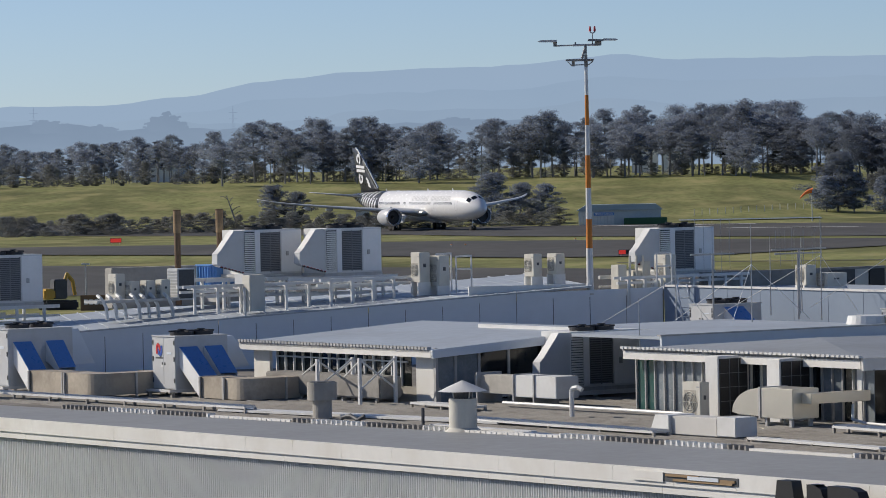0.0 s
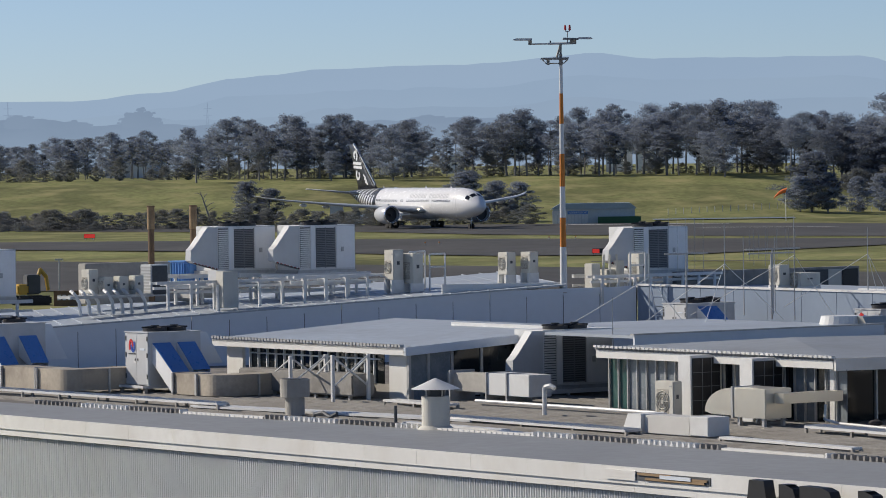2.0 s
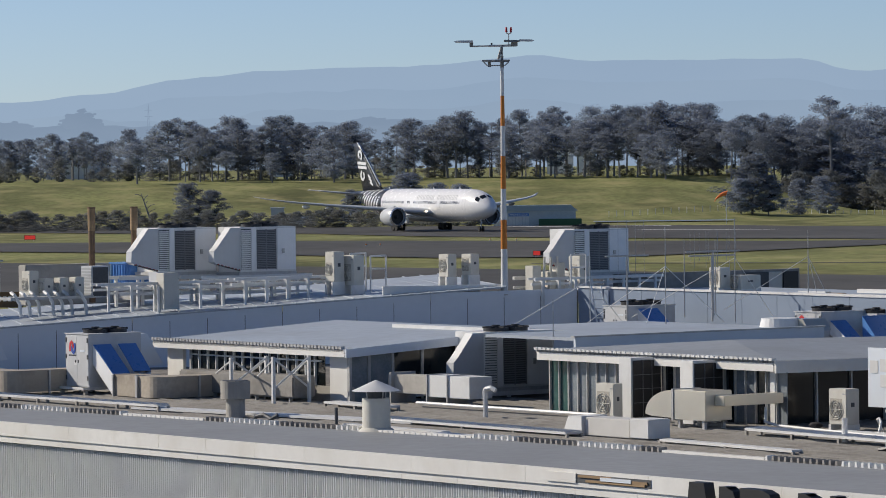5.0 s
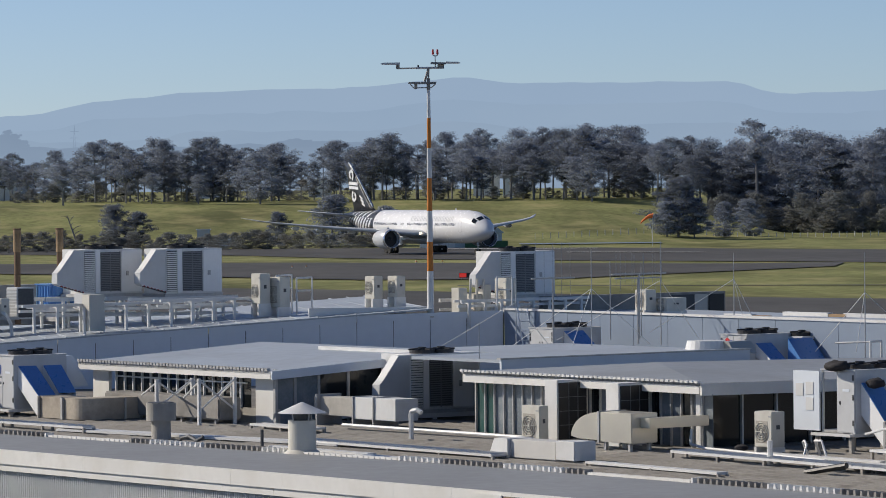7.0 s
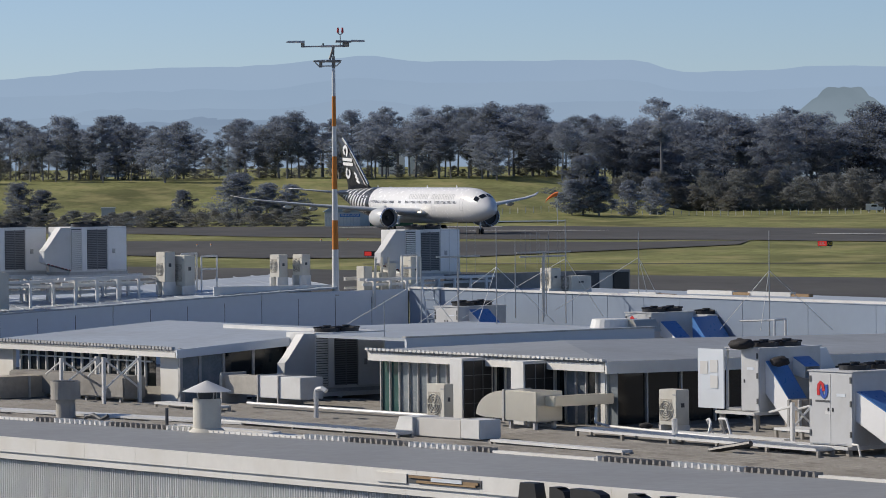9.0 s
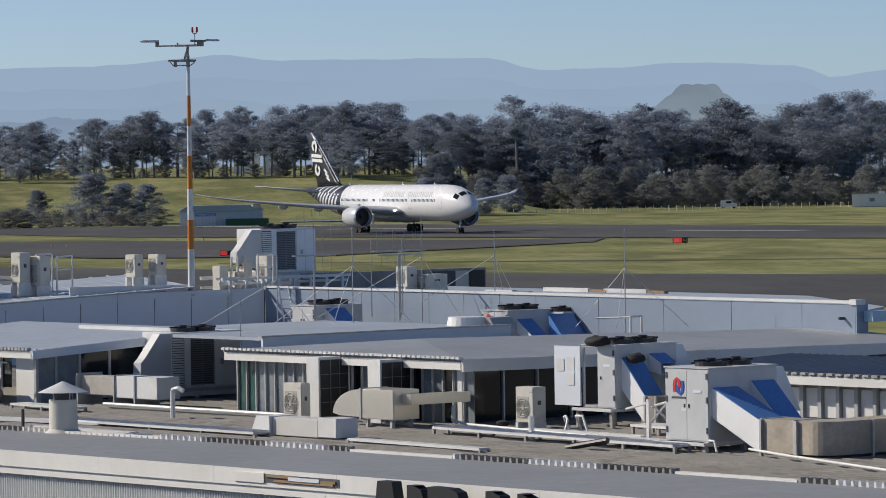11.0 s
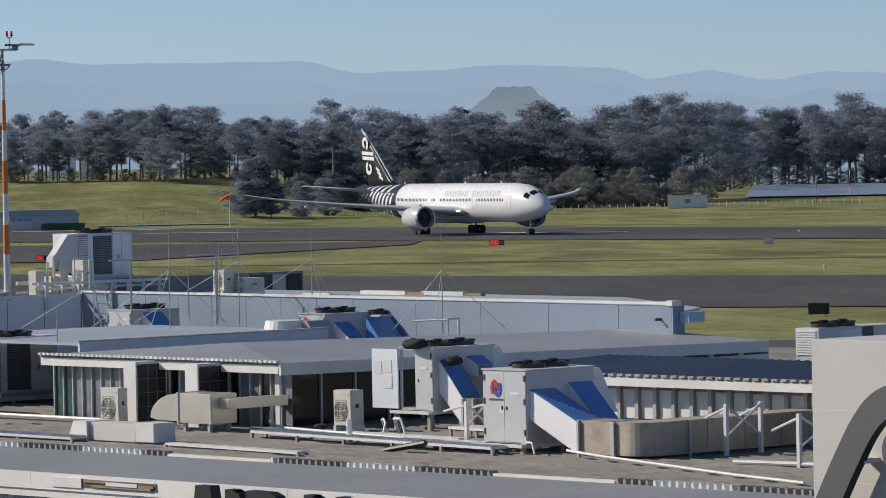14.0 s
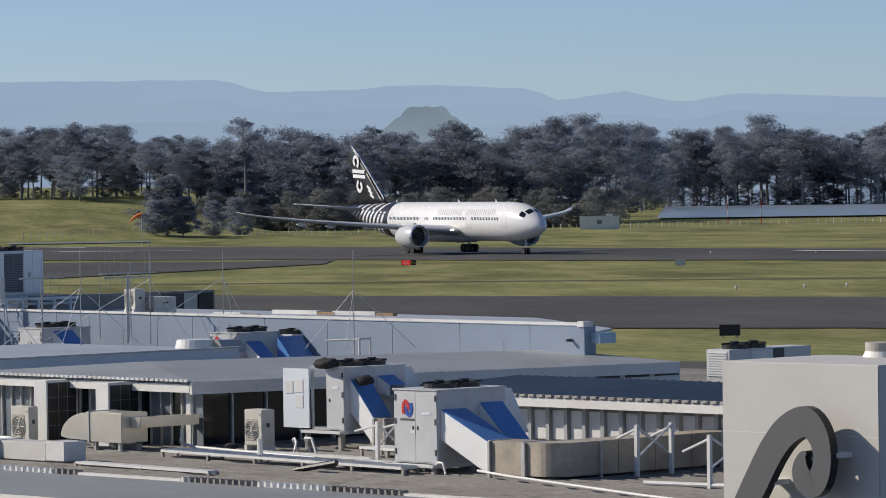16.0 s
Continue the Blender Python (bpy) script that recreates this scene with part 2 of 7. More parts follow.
def bent(points, r, bm=None, seg=8):
    bm = bm or bmesh.new()
    for a, b in zip(points, points[1:]):
        tube(a, b, r, bm, seg)
    for p in points[1:-1]:
        bmesh.ops.create_icosphere(bm, subdivisions=1, radius=r * 1.02, matrix=Matrix.Translation(p))
    return bm


def prism(profile, y0, y1, bm=None):
    """A profile of (x, z) points, extruded from y0 to y1."""
    bm = bm or bmesh.new()
    a = [bm.verts.new((x, y0, z)) for x, z in profile]
    b = [bm.verts.new((x, y1, z)) for x, z in profile]
    bm.faces.new(a)
    bm.faces.new(b[::-1])
    for i in range(len(a)):
        j = (i + 1) % len(a)
        bm.faces.new((a[i], a[j], b[j], b[i]))
    return bm


def slab(points, thick, bm=None):
    """A plane polygon of world points, thickened downwards."""
    bm = bm or bmesh.new()
    a = [bm.verts.new(p) for p in points]
    b = [bm.verts.new((p[0], p[1], p[2] - thick)) for p in points]
    bm.faces.new(a)
    bm.faces.new(b[::-1])
    for i in range(len(a)):
        j = (i + 1) % len(a)
        bm.faces.new((a[i], a[j], b[j], b[i]))
    return bm


GRID = -55.0     # the terminal's first axis runs this many degrees from +x, the second a right angle on
E1 = Vector((math.cos(radians(GRID)), math.sin(radians(GRID)), 0))
E2 = Vector((-E1.y, E1.x, 0))


def at(x, y, z, turn=0.0):
    """A pose in the terminal's directions, at a world place."""
    return pose(x, y, z, 0, 0, GRID + turn)


def near(a, b, z):
    """The world place a along the first and b along the second axis from the origin."""
    p = E1 * a + E2 * b
    return Vector((p.x, p.y, z))


def ground_z(x, y):
    z = 0.0 if y < 610 else -0.0066 * (min(y, 820) - 610)
    az = math.degrees(math.atan2(x, y))
    d = math.hypot(x, y)
    k = max(0.0, min(1.0, (d - 885) / 240))
    k = k * k * (3 - 2 * k)
    s = max(0.0, min(1.0, (az - 5.0) / 1.4))
    return z + 9.2 * k * (1 - s * s * (3 - 2 * s))


# ---- the airfield ----
def sheet(name, xs, ys, material, lift, label, category):
    bm = bmesh.new()
    vs = [[bm.verts.new((x, y, ground_z(x, y) + lift)) for x in xs] for y in ys]
    for i in range(len(ys) - 1):
        for j in range(len(xs) - 1):
            bm.faces.new((vs[i][j], vs[i][j + 1], vs[i + 1][j + 1], vs[i + 1][j]))
    return solid(name, bm, material, Matrix(), label, category, kind="structure")


ys = [-200, 0, 100, 200, 300, 400, 500, 610, 680, 750, 820, 860] + [880 + 12 * i for i in range(26)] + [1220, 1300, 1500, 2000, 3000, 4500]
xs = [-3500, -1500, -700, -400] + [-300 + 25 * i for i in range(33)] + [600, 800, 1500, 3500]
sheet("ground", xs, ys, M_GRASS, 0.0, "mown green and straw-coloured airfield grass", "grass")


def pave(name, far, near_edge, material, lift, label, category="taxiway"):
    """Paving between two polylines of ground places."""
    def along(line, k):
        seg = [math.dist(a, b) for a, b in zip(line, line[1:])]
        s, i = k * sum(seg), 0
        while i < len(seg) - 1 and s > seg[i]:
            s -= seg[i]
            i += 1
        return Vector(line[i]).lerp(Vector(line[i + 1]), min(1, s / seg[i]))
    bm, n, w = bmesh.new(), 40, 6
    rows = []
    for i in range(n + 1):
        a, b = along(far, i / n), along(near_edge, i / n)
        rows.append([bm.verts.new((*a.lerp(b, j / w), 0)) for j in range(w + 1)])
    for r in rows:
        for v in r:
            v.co.z = ground_z(v.co.x, v.co.y) + lift
    for r, q in zip(rows, rows[1:]):
        for j in range(w):
            bm.faces.new((r[j], r[j + 1], q[j + 1], q[j]))
    return solid(name, bm, material, Matrix(), label, category, kind="structure")


pave("road", [(-230, 1150), (-64, 905), (20, 870), (71, 848), (111, 778), (158, 646), (250, 470)],
     [(-190, 1000), (-79, 862), (-9, 784), (10, 715), (44, 650), (102, 580), (141, 546), (215, 440)], M_ASPHALT, 0.10, "dark grey asphalt taxiway across the grass")
pave("road", [(-150, 620), (-48, 526), (10, 470), (48, 425), (100, 385), (160, 335)],
     [(-150, 500), (-60, 420), (0, 370), (63, 318), (80, 309), (130, 270)], M_ASPHALT, 0.08, "dark grey asphalt taxiway with faded markings")
pave("road", [(-100, 700), (0, 660), (38, 620), (62, 600), (80, 602)], [(-100, 640), (-20, 560), (10, 520), (33, 515), (75, 575)], M_ASPHALT, 0.12, "asphalt taxiway branch joining the main taxiway")
pave("road", [(-60, 290), (20, 270), (52, 263), (80, 240), (140, 200)], [(-60, 150), (0, 150), (40, 150), (60, 150), (140, 120)], M_ASPHALT, 0.06, "grey asphalt apron beside the terminal", "apron")
for a, b in (((30, 846), (62, 838)), ((52, 776), (74, 752)), ((100, 668), (116, 640)), ((150, 610), (196, 544))):
    p, q = Vector((*a, 0)), Vector((*b, 0))
    w = (q - p).cross(Vector((0, 0, 1))).normalized() * 2.0
    bm = bmesh.new()
    bm.faces.new([bm.verts.new((v.x, v.y, ground_z(v.x, v.y) + 0.2)) for v in (p - w, q - w, q + w, p + w)])
    solid("road_marking", bm, M_PAINTLINE, Matrix(), "worn white painted bar on the asphalt", "road marking", kind="structure")
# out-of-view paving, added to keep green grass bounce off the near wall
pave("road", [(-300, 112), (-60, 130), (60, 112), (300, 60)], [(-300, -180), (-60, -180), (60, -180), (300, -180)], M_ASPHALT, 0.05, "unseen grey asphalt sheet added before the terminal", "forecourt")
# drainage line in the grass
bm = bmesh.new()
for a, b in (((20, 486), (57, 473)), ((57, 473), (117, 452)), ((117, 452), (200, 425))):
    bm.faces.new([bm.verts.new((x, y + o, 0.05)) for (x, y), o in ((a, 0), (b, 0), (b, 4), (a, 4))])
solid("drain_channel", bm, M_LEAF2, Matrix(), "dark drainage channel through the mown grass", "drain", kind="structure")

# harbour and far land
bm = bmesh.new()
bm.faces.new([bm.verts.new(p) for p in ((252, 1192, -0.9), (900, 1130, -0.9), (2500, 3500, -0.9), (715, 3300, -0.9))])
solid("water", bm, M_WATER, Matrix(), "pale grey-blue harbour water beyond the airfield", "water", kind="structure")
bm = bmesh.new()
bm.faces.new([bm.verts.new((x, y, ground_z(x, y) + 0.25)) for x, y in ((50, 893), (80, 893), (80, 900), (50, 900))])
solid("water", bm, M_WATER, Matrix(), "narrow strip of water behind the fence", "water", kind="structure")


def ridge(name, dist, tops, foot, material, label, rough, seed):
    """A far range: a wall of slopes from a crest line of (azimuth, height above the eye's level in radians times a thousand)."""
    bm = bmesh.new()
    n, rows = 260, []
    a0, a1 = tops[0][0], tops[-1][0]
    for i in range(n + 1):
        a = a0 + (a1 - a0) * i / n
        for (p, hp), (q, hq) in zip(tops, tops[1:]):
            if p <= a <= q:
                k = (a - p) / (q - p)
                k = k * k * (3 - 2 * k)
                h = hp + (hq - hp) * k
                break
        h += rough * (noise.noise((a * 2.2, seed, 0)) + 0.5 * noise.noise((a * 6.0, seed, 3)))
        z = EYE + h / 1000 * dist
        s, c = math.sin(radians(a)), math.cos(radians(a))
        rows.append((bm.verts.new((s * dist * 0.93, c * dist * 0.93, foot)), bm.verts.new((s * dist, c * dist, z))))
    for p, q in zip(rows, rows[1:]):
        bm.faces.new((p[0], q[0], q[1], p[1]))
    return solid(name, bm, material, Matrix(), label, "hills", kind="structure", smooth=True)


FAR = [(-30, 4), (-9, 12), (-6, 15.2), (-4.5, 15.2), (-3.5, 17), (-2.3, 20.3), (-1.1, 22.1), (0.0, 22.6), (1.0, 22.9), (2.35, 25), (3.2, 23.6), (6.0, 23.5), (6.75, 20.4), (7.6, 20.8), (8.85, 21.7), (10.1, 20.7), (10.7, 17.9), (11.5, 19.4), (12.3, 16.9), (13.1, 18.7), (15, 17.3), (30, 12)]
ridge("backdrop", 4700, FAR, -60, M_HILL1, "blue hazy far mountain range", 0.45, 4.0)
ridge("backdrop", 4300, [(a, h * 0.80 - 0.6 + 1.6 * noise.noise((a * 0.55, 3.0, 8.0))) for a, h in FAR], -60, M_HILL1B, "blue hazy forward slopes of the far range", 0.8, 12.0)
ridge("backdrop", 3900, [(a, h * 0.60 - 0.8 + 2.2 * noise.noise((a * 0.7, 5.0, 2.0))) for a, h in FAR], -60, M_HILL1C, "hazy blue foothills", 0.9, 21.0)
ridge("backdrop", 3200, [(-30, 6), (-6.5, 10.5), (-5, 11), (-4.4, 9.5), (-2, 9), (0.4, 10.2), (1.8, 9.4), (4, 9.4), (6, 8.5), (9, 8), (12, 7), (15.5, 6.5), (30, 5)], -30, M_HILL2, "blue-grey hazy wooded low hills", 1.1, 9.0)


def far_trees(az, width, low, top, seed):
    """A clump of trees on the low hills, self-lit in the haze colour painted on the hills."""
    rng, quads = random.Random(seed), []
    d = 3150
    for i in range(9):
        c = az + width * (i / 8 - 0.5)
        h = low + (top - low) * rng.uniform(0.55, 1.0) * math.sin(math.pi * (0.2 + 0.6 * i / 8))
        for _ in range(130):
            r = rng.gauss(0, 0.30)
            z = low + (h - low) * rng.random() ** 0.7
            a = c + r * width / 5
            x, y, zz = d * math.sin(radians(a)), d * math.cos(radians(a)), EYE + z / 1000 * d
            e = rng.uniform(0.5, 1.6)
            quads.append([(x - e, y, zz - e * 0.6), (x + e, y + 1, zz - e * 0.4), (x + e * 0.8, y, zz + e * 0.6), (x - e * 0.6, y + 1, zz + e * 0.5)])
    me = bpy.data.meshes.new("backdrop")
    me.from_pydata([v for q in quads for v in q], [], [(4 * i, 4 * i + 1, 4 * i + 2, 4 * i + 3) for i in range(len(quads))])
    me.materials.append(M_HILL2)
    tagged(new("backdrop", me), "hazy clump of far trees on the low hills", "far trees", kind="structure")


for n_far, (az, width, low, top) in enumerate(((-5.25, 0.45, 9.0, 12.4), (-3.70, 0.42, 9.0, 13.6), (-4.6, 0.35, 9.0, 10.6), (0.2, 0.5, 9.0, 11.0), (3.35, 0.25, 8.5, 12.0), (5.4, 0.6, 8.0, 10.4), (-2.4, 0.5, 8.5, 10.4))):
    far_trees(az, width, low, top, 40 + n_far)
# pylons glow in the low hills' painted haze colour too
for az, top in ((-5.48, 15.2), (-2.80, 14.6)):
    bm = bmesh.new()
    x, y, zt = 3300 * math.sin(radians(az)), 3300 * math.cos(radians(az)), EYE + top / 1000 * 3300
    for o in (-1, 1):
        tube((x + o * 2.4, y, 10), (x, y, zt), 0.22, bm, 4, 0.12)
    for k in range(9):
        z = 14 + (zt - 18) * k / 9
        w = 2.4 * (1 - (z - 10) / (zt - 10))
        tube((x - w, y, z), (x + w * 0.8, y, z + 3), 0.10, bm, 4)
    for k in (0.80, 0.9):
        tube((x - 3.2, y, 10 + (zt - 10) * k), (x + 3.2, y, 10 + (zt - 10) * k), 0.16, bm, 4)
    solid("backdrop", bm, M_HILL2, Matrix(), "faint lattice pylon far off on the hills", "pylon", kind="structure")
# the flat-topped volcanic cone behind the trees, self-lit with the haze in its colour
bm = bmesh.new()
cx, cy, prof = 369, 2371, ((0, 51), (5, 51), (9.6, 51.3), (12, 49.5), (14.5, 46), (17, 45), (27, 37), (50, 26), (80, 10), (110, -10))
rings = []
for r, z in prof:
    rings.append([bm.verts.new((cx + (r + 0.8 * noise.noise((k * 0.8, r * 0.1, 2))) * math.cos(k * math.tau / 48), cy + r * math.sin(k * math.tau / 48), z + 0.9 * noise.noise((k * 0.5, r * 0.07, 7)))) for k in range(48)])
for p, q in zip(rings, rings[1:]):
    for k in range(48):
        j = (k + 1) % 48
        if p is rings[0]:
            continue
        bm.faces.new((p[k], p[j], q[j], q[k]))
bm.faces.new(rings[1])
solid("backdrop", bm, M_CONE, Matrix(), "flat-topped hazy blue-grey volcanic cone with terraced slopes", "hill", kind="structure", smooth=True)


# ---- trees ----
def tree_kind(seed, height, spread, leaf, pads, low=0.3, shape=1.0, pad=0.34, dense=60):
    """Trunk, limbs and a crown of flattened ragged pads, each a cloud of small leaf sprays that face outwards.
    shape: above 1 the crown is widest near its top, below 1 near its foot."""
    rng = random.Random(seed)
    t = thing("tree", Matrix(), "dark evergreen tree with a ragged crown beyond the airfield", "tree")
    wood = bmesh.new()
    lean = Vector((rng.uniform(-0.05, 0.05) * height, rng.uniform(-0.05, 0.05) * height, 0))
    mid, tip = lean * 0.4 + Vector((0, 0, height * 0.5)), lean + Vector((0, 0, height * 0.94))
    tube((0, 0, -1.5), mid, height * 0.017, wood, 7, height * 0.011)
    tube(mid, tip, height * 0.011, wood, 6, height * 0.003)
    leaves = []
    for i in range(pads):
        k = (i + rng.random()) / pads
        wide = math.sin(math.pi * (0.10 + 0.84 * k ** shape))
        a = i * 2.4 + rng.uniform(-0.6, 0.6)
        r = spread * wide * rng.uniform(0.15, 1.0)
        z = height * (low + (0.97 - low) * k)
        c = lean * (z / height) + Vector((r * math.cos(a), r * math.sin(a), z))
        s = spread * pad * rng.uniform(0.65, 1.2)
        z0 = max(height * 0.15, z - r * rng.uniform(0.35, 0.8))
        root = lean * (z0 / height) + Vector((0, 0, z0))
        tube(root, c - Vector((0, 0, s * 0.15)), height * 0.0055, wood, 4, height * 0.002)
        for _ in range(int(dense * 2.1)):
            d = Vector((rng.gauss(0, 1), rng.gauss(0, 1), rng.gauss(0, 1))).normalized() * rng.random() ** 0.4
            p = c + Vector((d.x * s, d.y * s, d.z * s * 0.42 + 0.10 * s * math.sin(6 * a + 5 * d.x)))
            n = (Vector((d.x, d.y, d.z * 1.6 + 0.25)) + Vector((rng.gauss(0, 0.3), rng.gauss(0, 0.3), rng.gauss(0, 0.3)))).normalized()
            u = n.orthogonal().normalized()
            u.rotate(Matrix.Rotation(rng.random() * math.tau, 3, n))
            w = n.cross(u)
            e = rng.uniform(0.11, 0.27) * (1.0 if height > 10 else 0.75)
            leaves.append([p - u * e - w * e * 0.5, p + u * e * 0.8 - w * e * 0.6, p + u * e * 1.2 + w * e * 0.4, p - u * e * 0.5 + w * e * 0.7])
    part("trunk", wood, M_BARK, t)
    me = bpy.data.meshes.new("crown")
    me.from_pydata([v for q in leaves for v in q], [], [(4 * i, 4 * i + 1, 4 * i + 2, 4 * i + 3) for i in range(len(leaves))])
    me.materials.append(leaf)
    ob = new("crown", me)
    ob.parent = t
    return t


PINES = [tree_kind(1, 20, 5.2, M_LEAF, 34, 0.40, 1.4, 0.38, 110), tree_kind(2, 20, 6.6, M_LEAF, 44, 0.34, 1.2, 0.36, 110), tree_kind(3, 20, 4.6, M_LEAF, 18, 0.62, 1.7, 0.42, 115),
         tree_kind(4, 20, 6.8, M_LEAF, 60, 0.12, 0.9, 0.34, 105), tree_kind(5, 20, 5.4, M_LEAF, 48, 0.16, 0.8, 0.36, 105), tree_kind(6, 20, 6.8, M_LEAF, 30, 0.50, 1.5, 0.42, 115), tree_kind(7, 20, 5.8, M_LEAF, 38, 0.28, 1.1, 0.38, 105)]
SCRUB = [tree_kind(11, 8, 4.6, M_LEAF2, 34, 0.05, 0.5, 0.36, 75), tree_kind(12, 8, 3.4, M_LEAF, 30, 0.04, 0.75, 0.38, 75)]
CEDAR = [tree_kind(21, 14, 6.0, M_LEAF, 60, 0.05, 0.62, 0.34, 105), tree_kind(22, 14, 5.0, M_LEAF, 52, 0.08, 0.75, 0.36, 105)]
used = set()
BUSHES = []     # scrub that nobody could count, joined into one object


def plant(kind, az, d, top, wide=1.0, group="", label=""):
    """A tree at an azimuth and distance, its top so many metres above the eye's level."""
    x, y = d * math.sin(radians(az)), d * math.cos(radians(az))
    z = ground_z(x, y)
    base = {id(p): 20 for p in PINES} | {id(p): 8 for p in SCRUB} | {id(p): 14 for p in CEDAR}
    s = (EYE + top - z) / base[id(kind)]
    if "scrub" in group:
        BUSHES.append((kind, Matrix.Translation((x, y, z - 0.1)) @ Matrix.Rotation(random.random() * math.tau, 4, "Z") @ Matrix.Diagonal((s * wide, s * wide, s, 1))))
        return None
    m = Matrix.Translation((x, y, z - 0.1)) @ Matrix.Rotation(random.random() * math.tau, 4, "Z") @ Matrix.Diagonal((s * wide, s * wide, s, 1))
    if id(kind) in used:
        t = copy_thing(kind, m)
        t.scale = (s * wide, s * wide, s)
    else:
        used.add(id(kind))
        t = kind
        t.matrix_basis = m
    tagged(t, label, "", group)
    return t


# crest of the belt: azimuth, height over the eye's level in thousandths of the distance
CREST = [(-9, 6), (-6.3, 7), (-5.2, 6.5), (-4.1, 7.2), (-3.2, 7.6), (-2.7, 9.8), (-2.2, 11.0), (-1.2, 11.0), (-0.4, 10.0), (0.0, 9.4), (0.30, 6.0), (0.6, 9.8), (1.3, 11.4), (2.2, 12.6), (2.9, 11.6), (3.7, 13.0), (4.4, 12.6), (4.8, 13.2), (5.4, 10.2),
         (6.0, 10.4), (6.7, 10.6), (7.3, 11.8), (8.0, 13.0), (8.45, 10.2), (8.9, 9.4), (9.2, 12.2), (9.9, 9.6), (10.4, 13.2), (11.1, 13.6), (11.9, 11.2), (12.6, 9.8), (13.2, 12.0), (13.8, 13.2), (14.4, 9.2), (14.8, 12.0), (17, 12)]


def crest(a):
    for (p, hp), (q, hq) in zip(CREST, CREST[1:]):
        if p <= a <= q:
            return hp + (hq - hp) * (a - p) / (q - p)
    return 11.0


rng = random.Random(5)
a = -8.6
while a < 17:
    d = 1130 + (150 if a < -3.3 else 0) + rng.uniform(-25, 40) + 60 * max(0, min(1, (a - 6) / 3)) + 500 * max(0, min(1, (a - 11.1) / 0.9))
    h = crest(a) / 1000 * d * (rng.uniform(0.66, 1.0) if rng.random() < 0.75 else rng.uniform(1.0, 1.12))
    plant(rng.choice(PINES), a, d, h, rng.uniform(0.85, 1.25), "belt of tall trees")
    a += rng.uniform(0.085, 0.19)
a = -6.6
while a < 16.5:
    d = 1105 + (120 if a < -3.3 else 0) + rng.uniform(-25, 20) + 60 * max(0, min(1, (a - 6) / 3)) + 500 * max(0, min(1, (a - 11.1) / 0.9))
    if not 0.05 < a < 0.6:
        plant(rng.choice(PINES), a, d, crest(a) / 1000 * d * rng.uniform(0.25, 0.85), rng.uniform(1.1, 1.6), "belt of tall trees")
    a += rng.uniform(0.14, 0.27)
a = -6.5
while a < 5.5:
    d = 1118 + rng.uniform(-8, 8)
    plant(rng.choice(SCRUB), a, d, ground_z(d * math.sin(radians(a)), d * math.cos(radians(a))) - EYE + rng.uniform(2.0, 6.5), rng.uniform(1.0, 1.8), "scrub under the trees", "low dark scrub under the tall trees")
    a += rng.uniform(0.12, 0.42)
a = 5.6
while a < 16.5:
    plant(rng.choice(SCRUB), a, (1075 if a < 9.5 else 1150) + rng.uniform(-12, 12) + 500 * max(0, min(1, (a - 11.1) / 0.9)), rng.uniform(-9, -4), rng.uniform(1.0, 1.6), "scrub under the trees", "low dark scrub under the tall trees")
    a += rng.uniform(0.16, 0.3)
a = 5.7
while a < 11.2:
    plant(rng.choice(SCRUB), a, 1082 + rng.uniform(-16, 16), rng.uniform(-8.5, -2.5), rng.uniform(0.9, 1.4), "scrub under the trees", "low dark scrub under the tall trees")
    a += rng.uniform(0.10, 0.2)
for az, top in ((6.41, 14.0),):
    plant(PINES[2], az, 1090, top / 1000 * 1090 * 1.05, 1.0, "", "lone tall pine with a bare stem and flat crown")
for az, d, top in ((-2.25, 905, -3.6), (-2.0, 902, -5.2), (-0.05, 908, -5.5), (0.65, 900, -2.0), (1.05, 905, -4.2), (1.35, 902, -4.5), (5.33, 950, 1.2), (5.18, 945, -4.2), (5.55, 948, -3.4), (5.95, 960, -4.5), (6.3, 975, -4.0)):
    plant(rng.choice(CEDAR), az, d, top, rng.uniform(1.1, 1.5), "", "dense dark conifer standing alone in the field")
a = -6.6
while a < 1.6:
    plant(rng.choice(SCRUB), a, 880 + rng.uniform(-9, 9), rng.uniform(-10.6, -8.6), rng.uniform(1.2, 2.2), "scrub along the field edge", "low olive scrub along the field edge")
    if a < -0.6:
        plant(rng.choice(SCRUB), a + 0.05, 862 + rng.uniform(-6, 6), rng.uniform(-13.0, -11.2), rng.uniform(1.6, 2.6), "scrub along the field edge", "low olive scrub along the field edge")
    a += rng.uniform(0.08, 0.19) * (1.0 if a < -0.5 else 1.4)


def dead_tree(az, d, h, label):
    x, y = d * math.sin(radians(az)), d * math.cos(radians(az))
    t = thing("dead_tree", pose(x, y, ground_z(x, y) - 0.2), label, "tree")
    top = Vector((-0.34 * h, 0, h))
    part("trunk", tube((0, 0, 0), top, 0.28, None, 8, 0.06), M_BARK, t)
    rg = random.Random(9)
    for k in (0.3, 0.42, 0.55, 0.66, 0.78, 0.9):
        p = top * k
        q = p + Vector((rg.uniform(-1, 1) * 2.2, rg.uniform(-1, 1), rg.uniform(0.2, 1.0) * 1.6))
        part("limb", bent([p, (p + q) / 2 + Vector((0, 0, 0.25)), q], 0.07, None, 5), M_BARK, t)
    part("limb", bent([Vector((-0.2, 0, 0.8)), Vector((-2.2, 0, 1.8)), Vector((-3.6, 0, 3.4))], 0.12, None, 6), M_BARK, t)


dead_tree(-2.75, 900, 7.5, "bare leaning dead tree at the field edge")


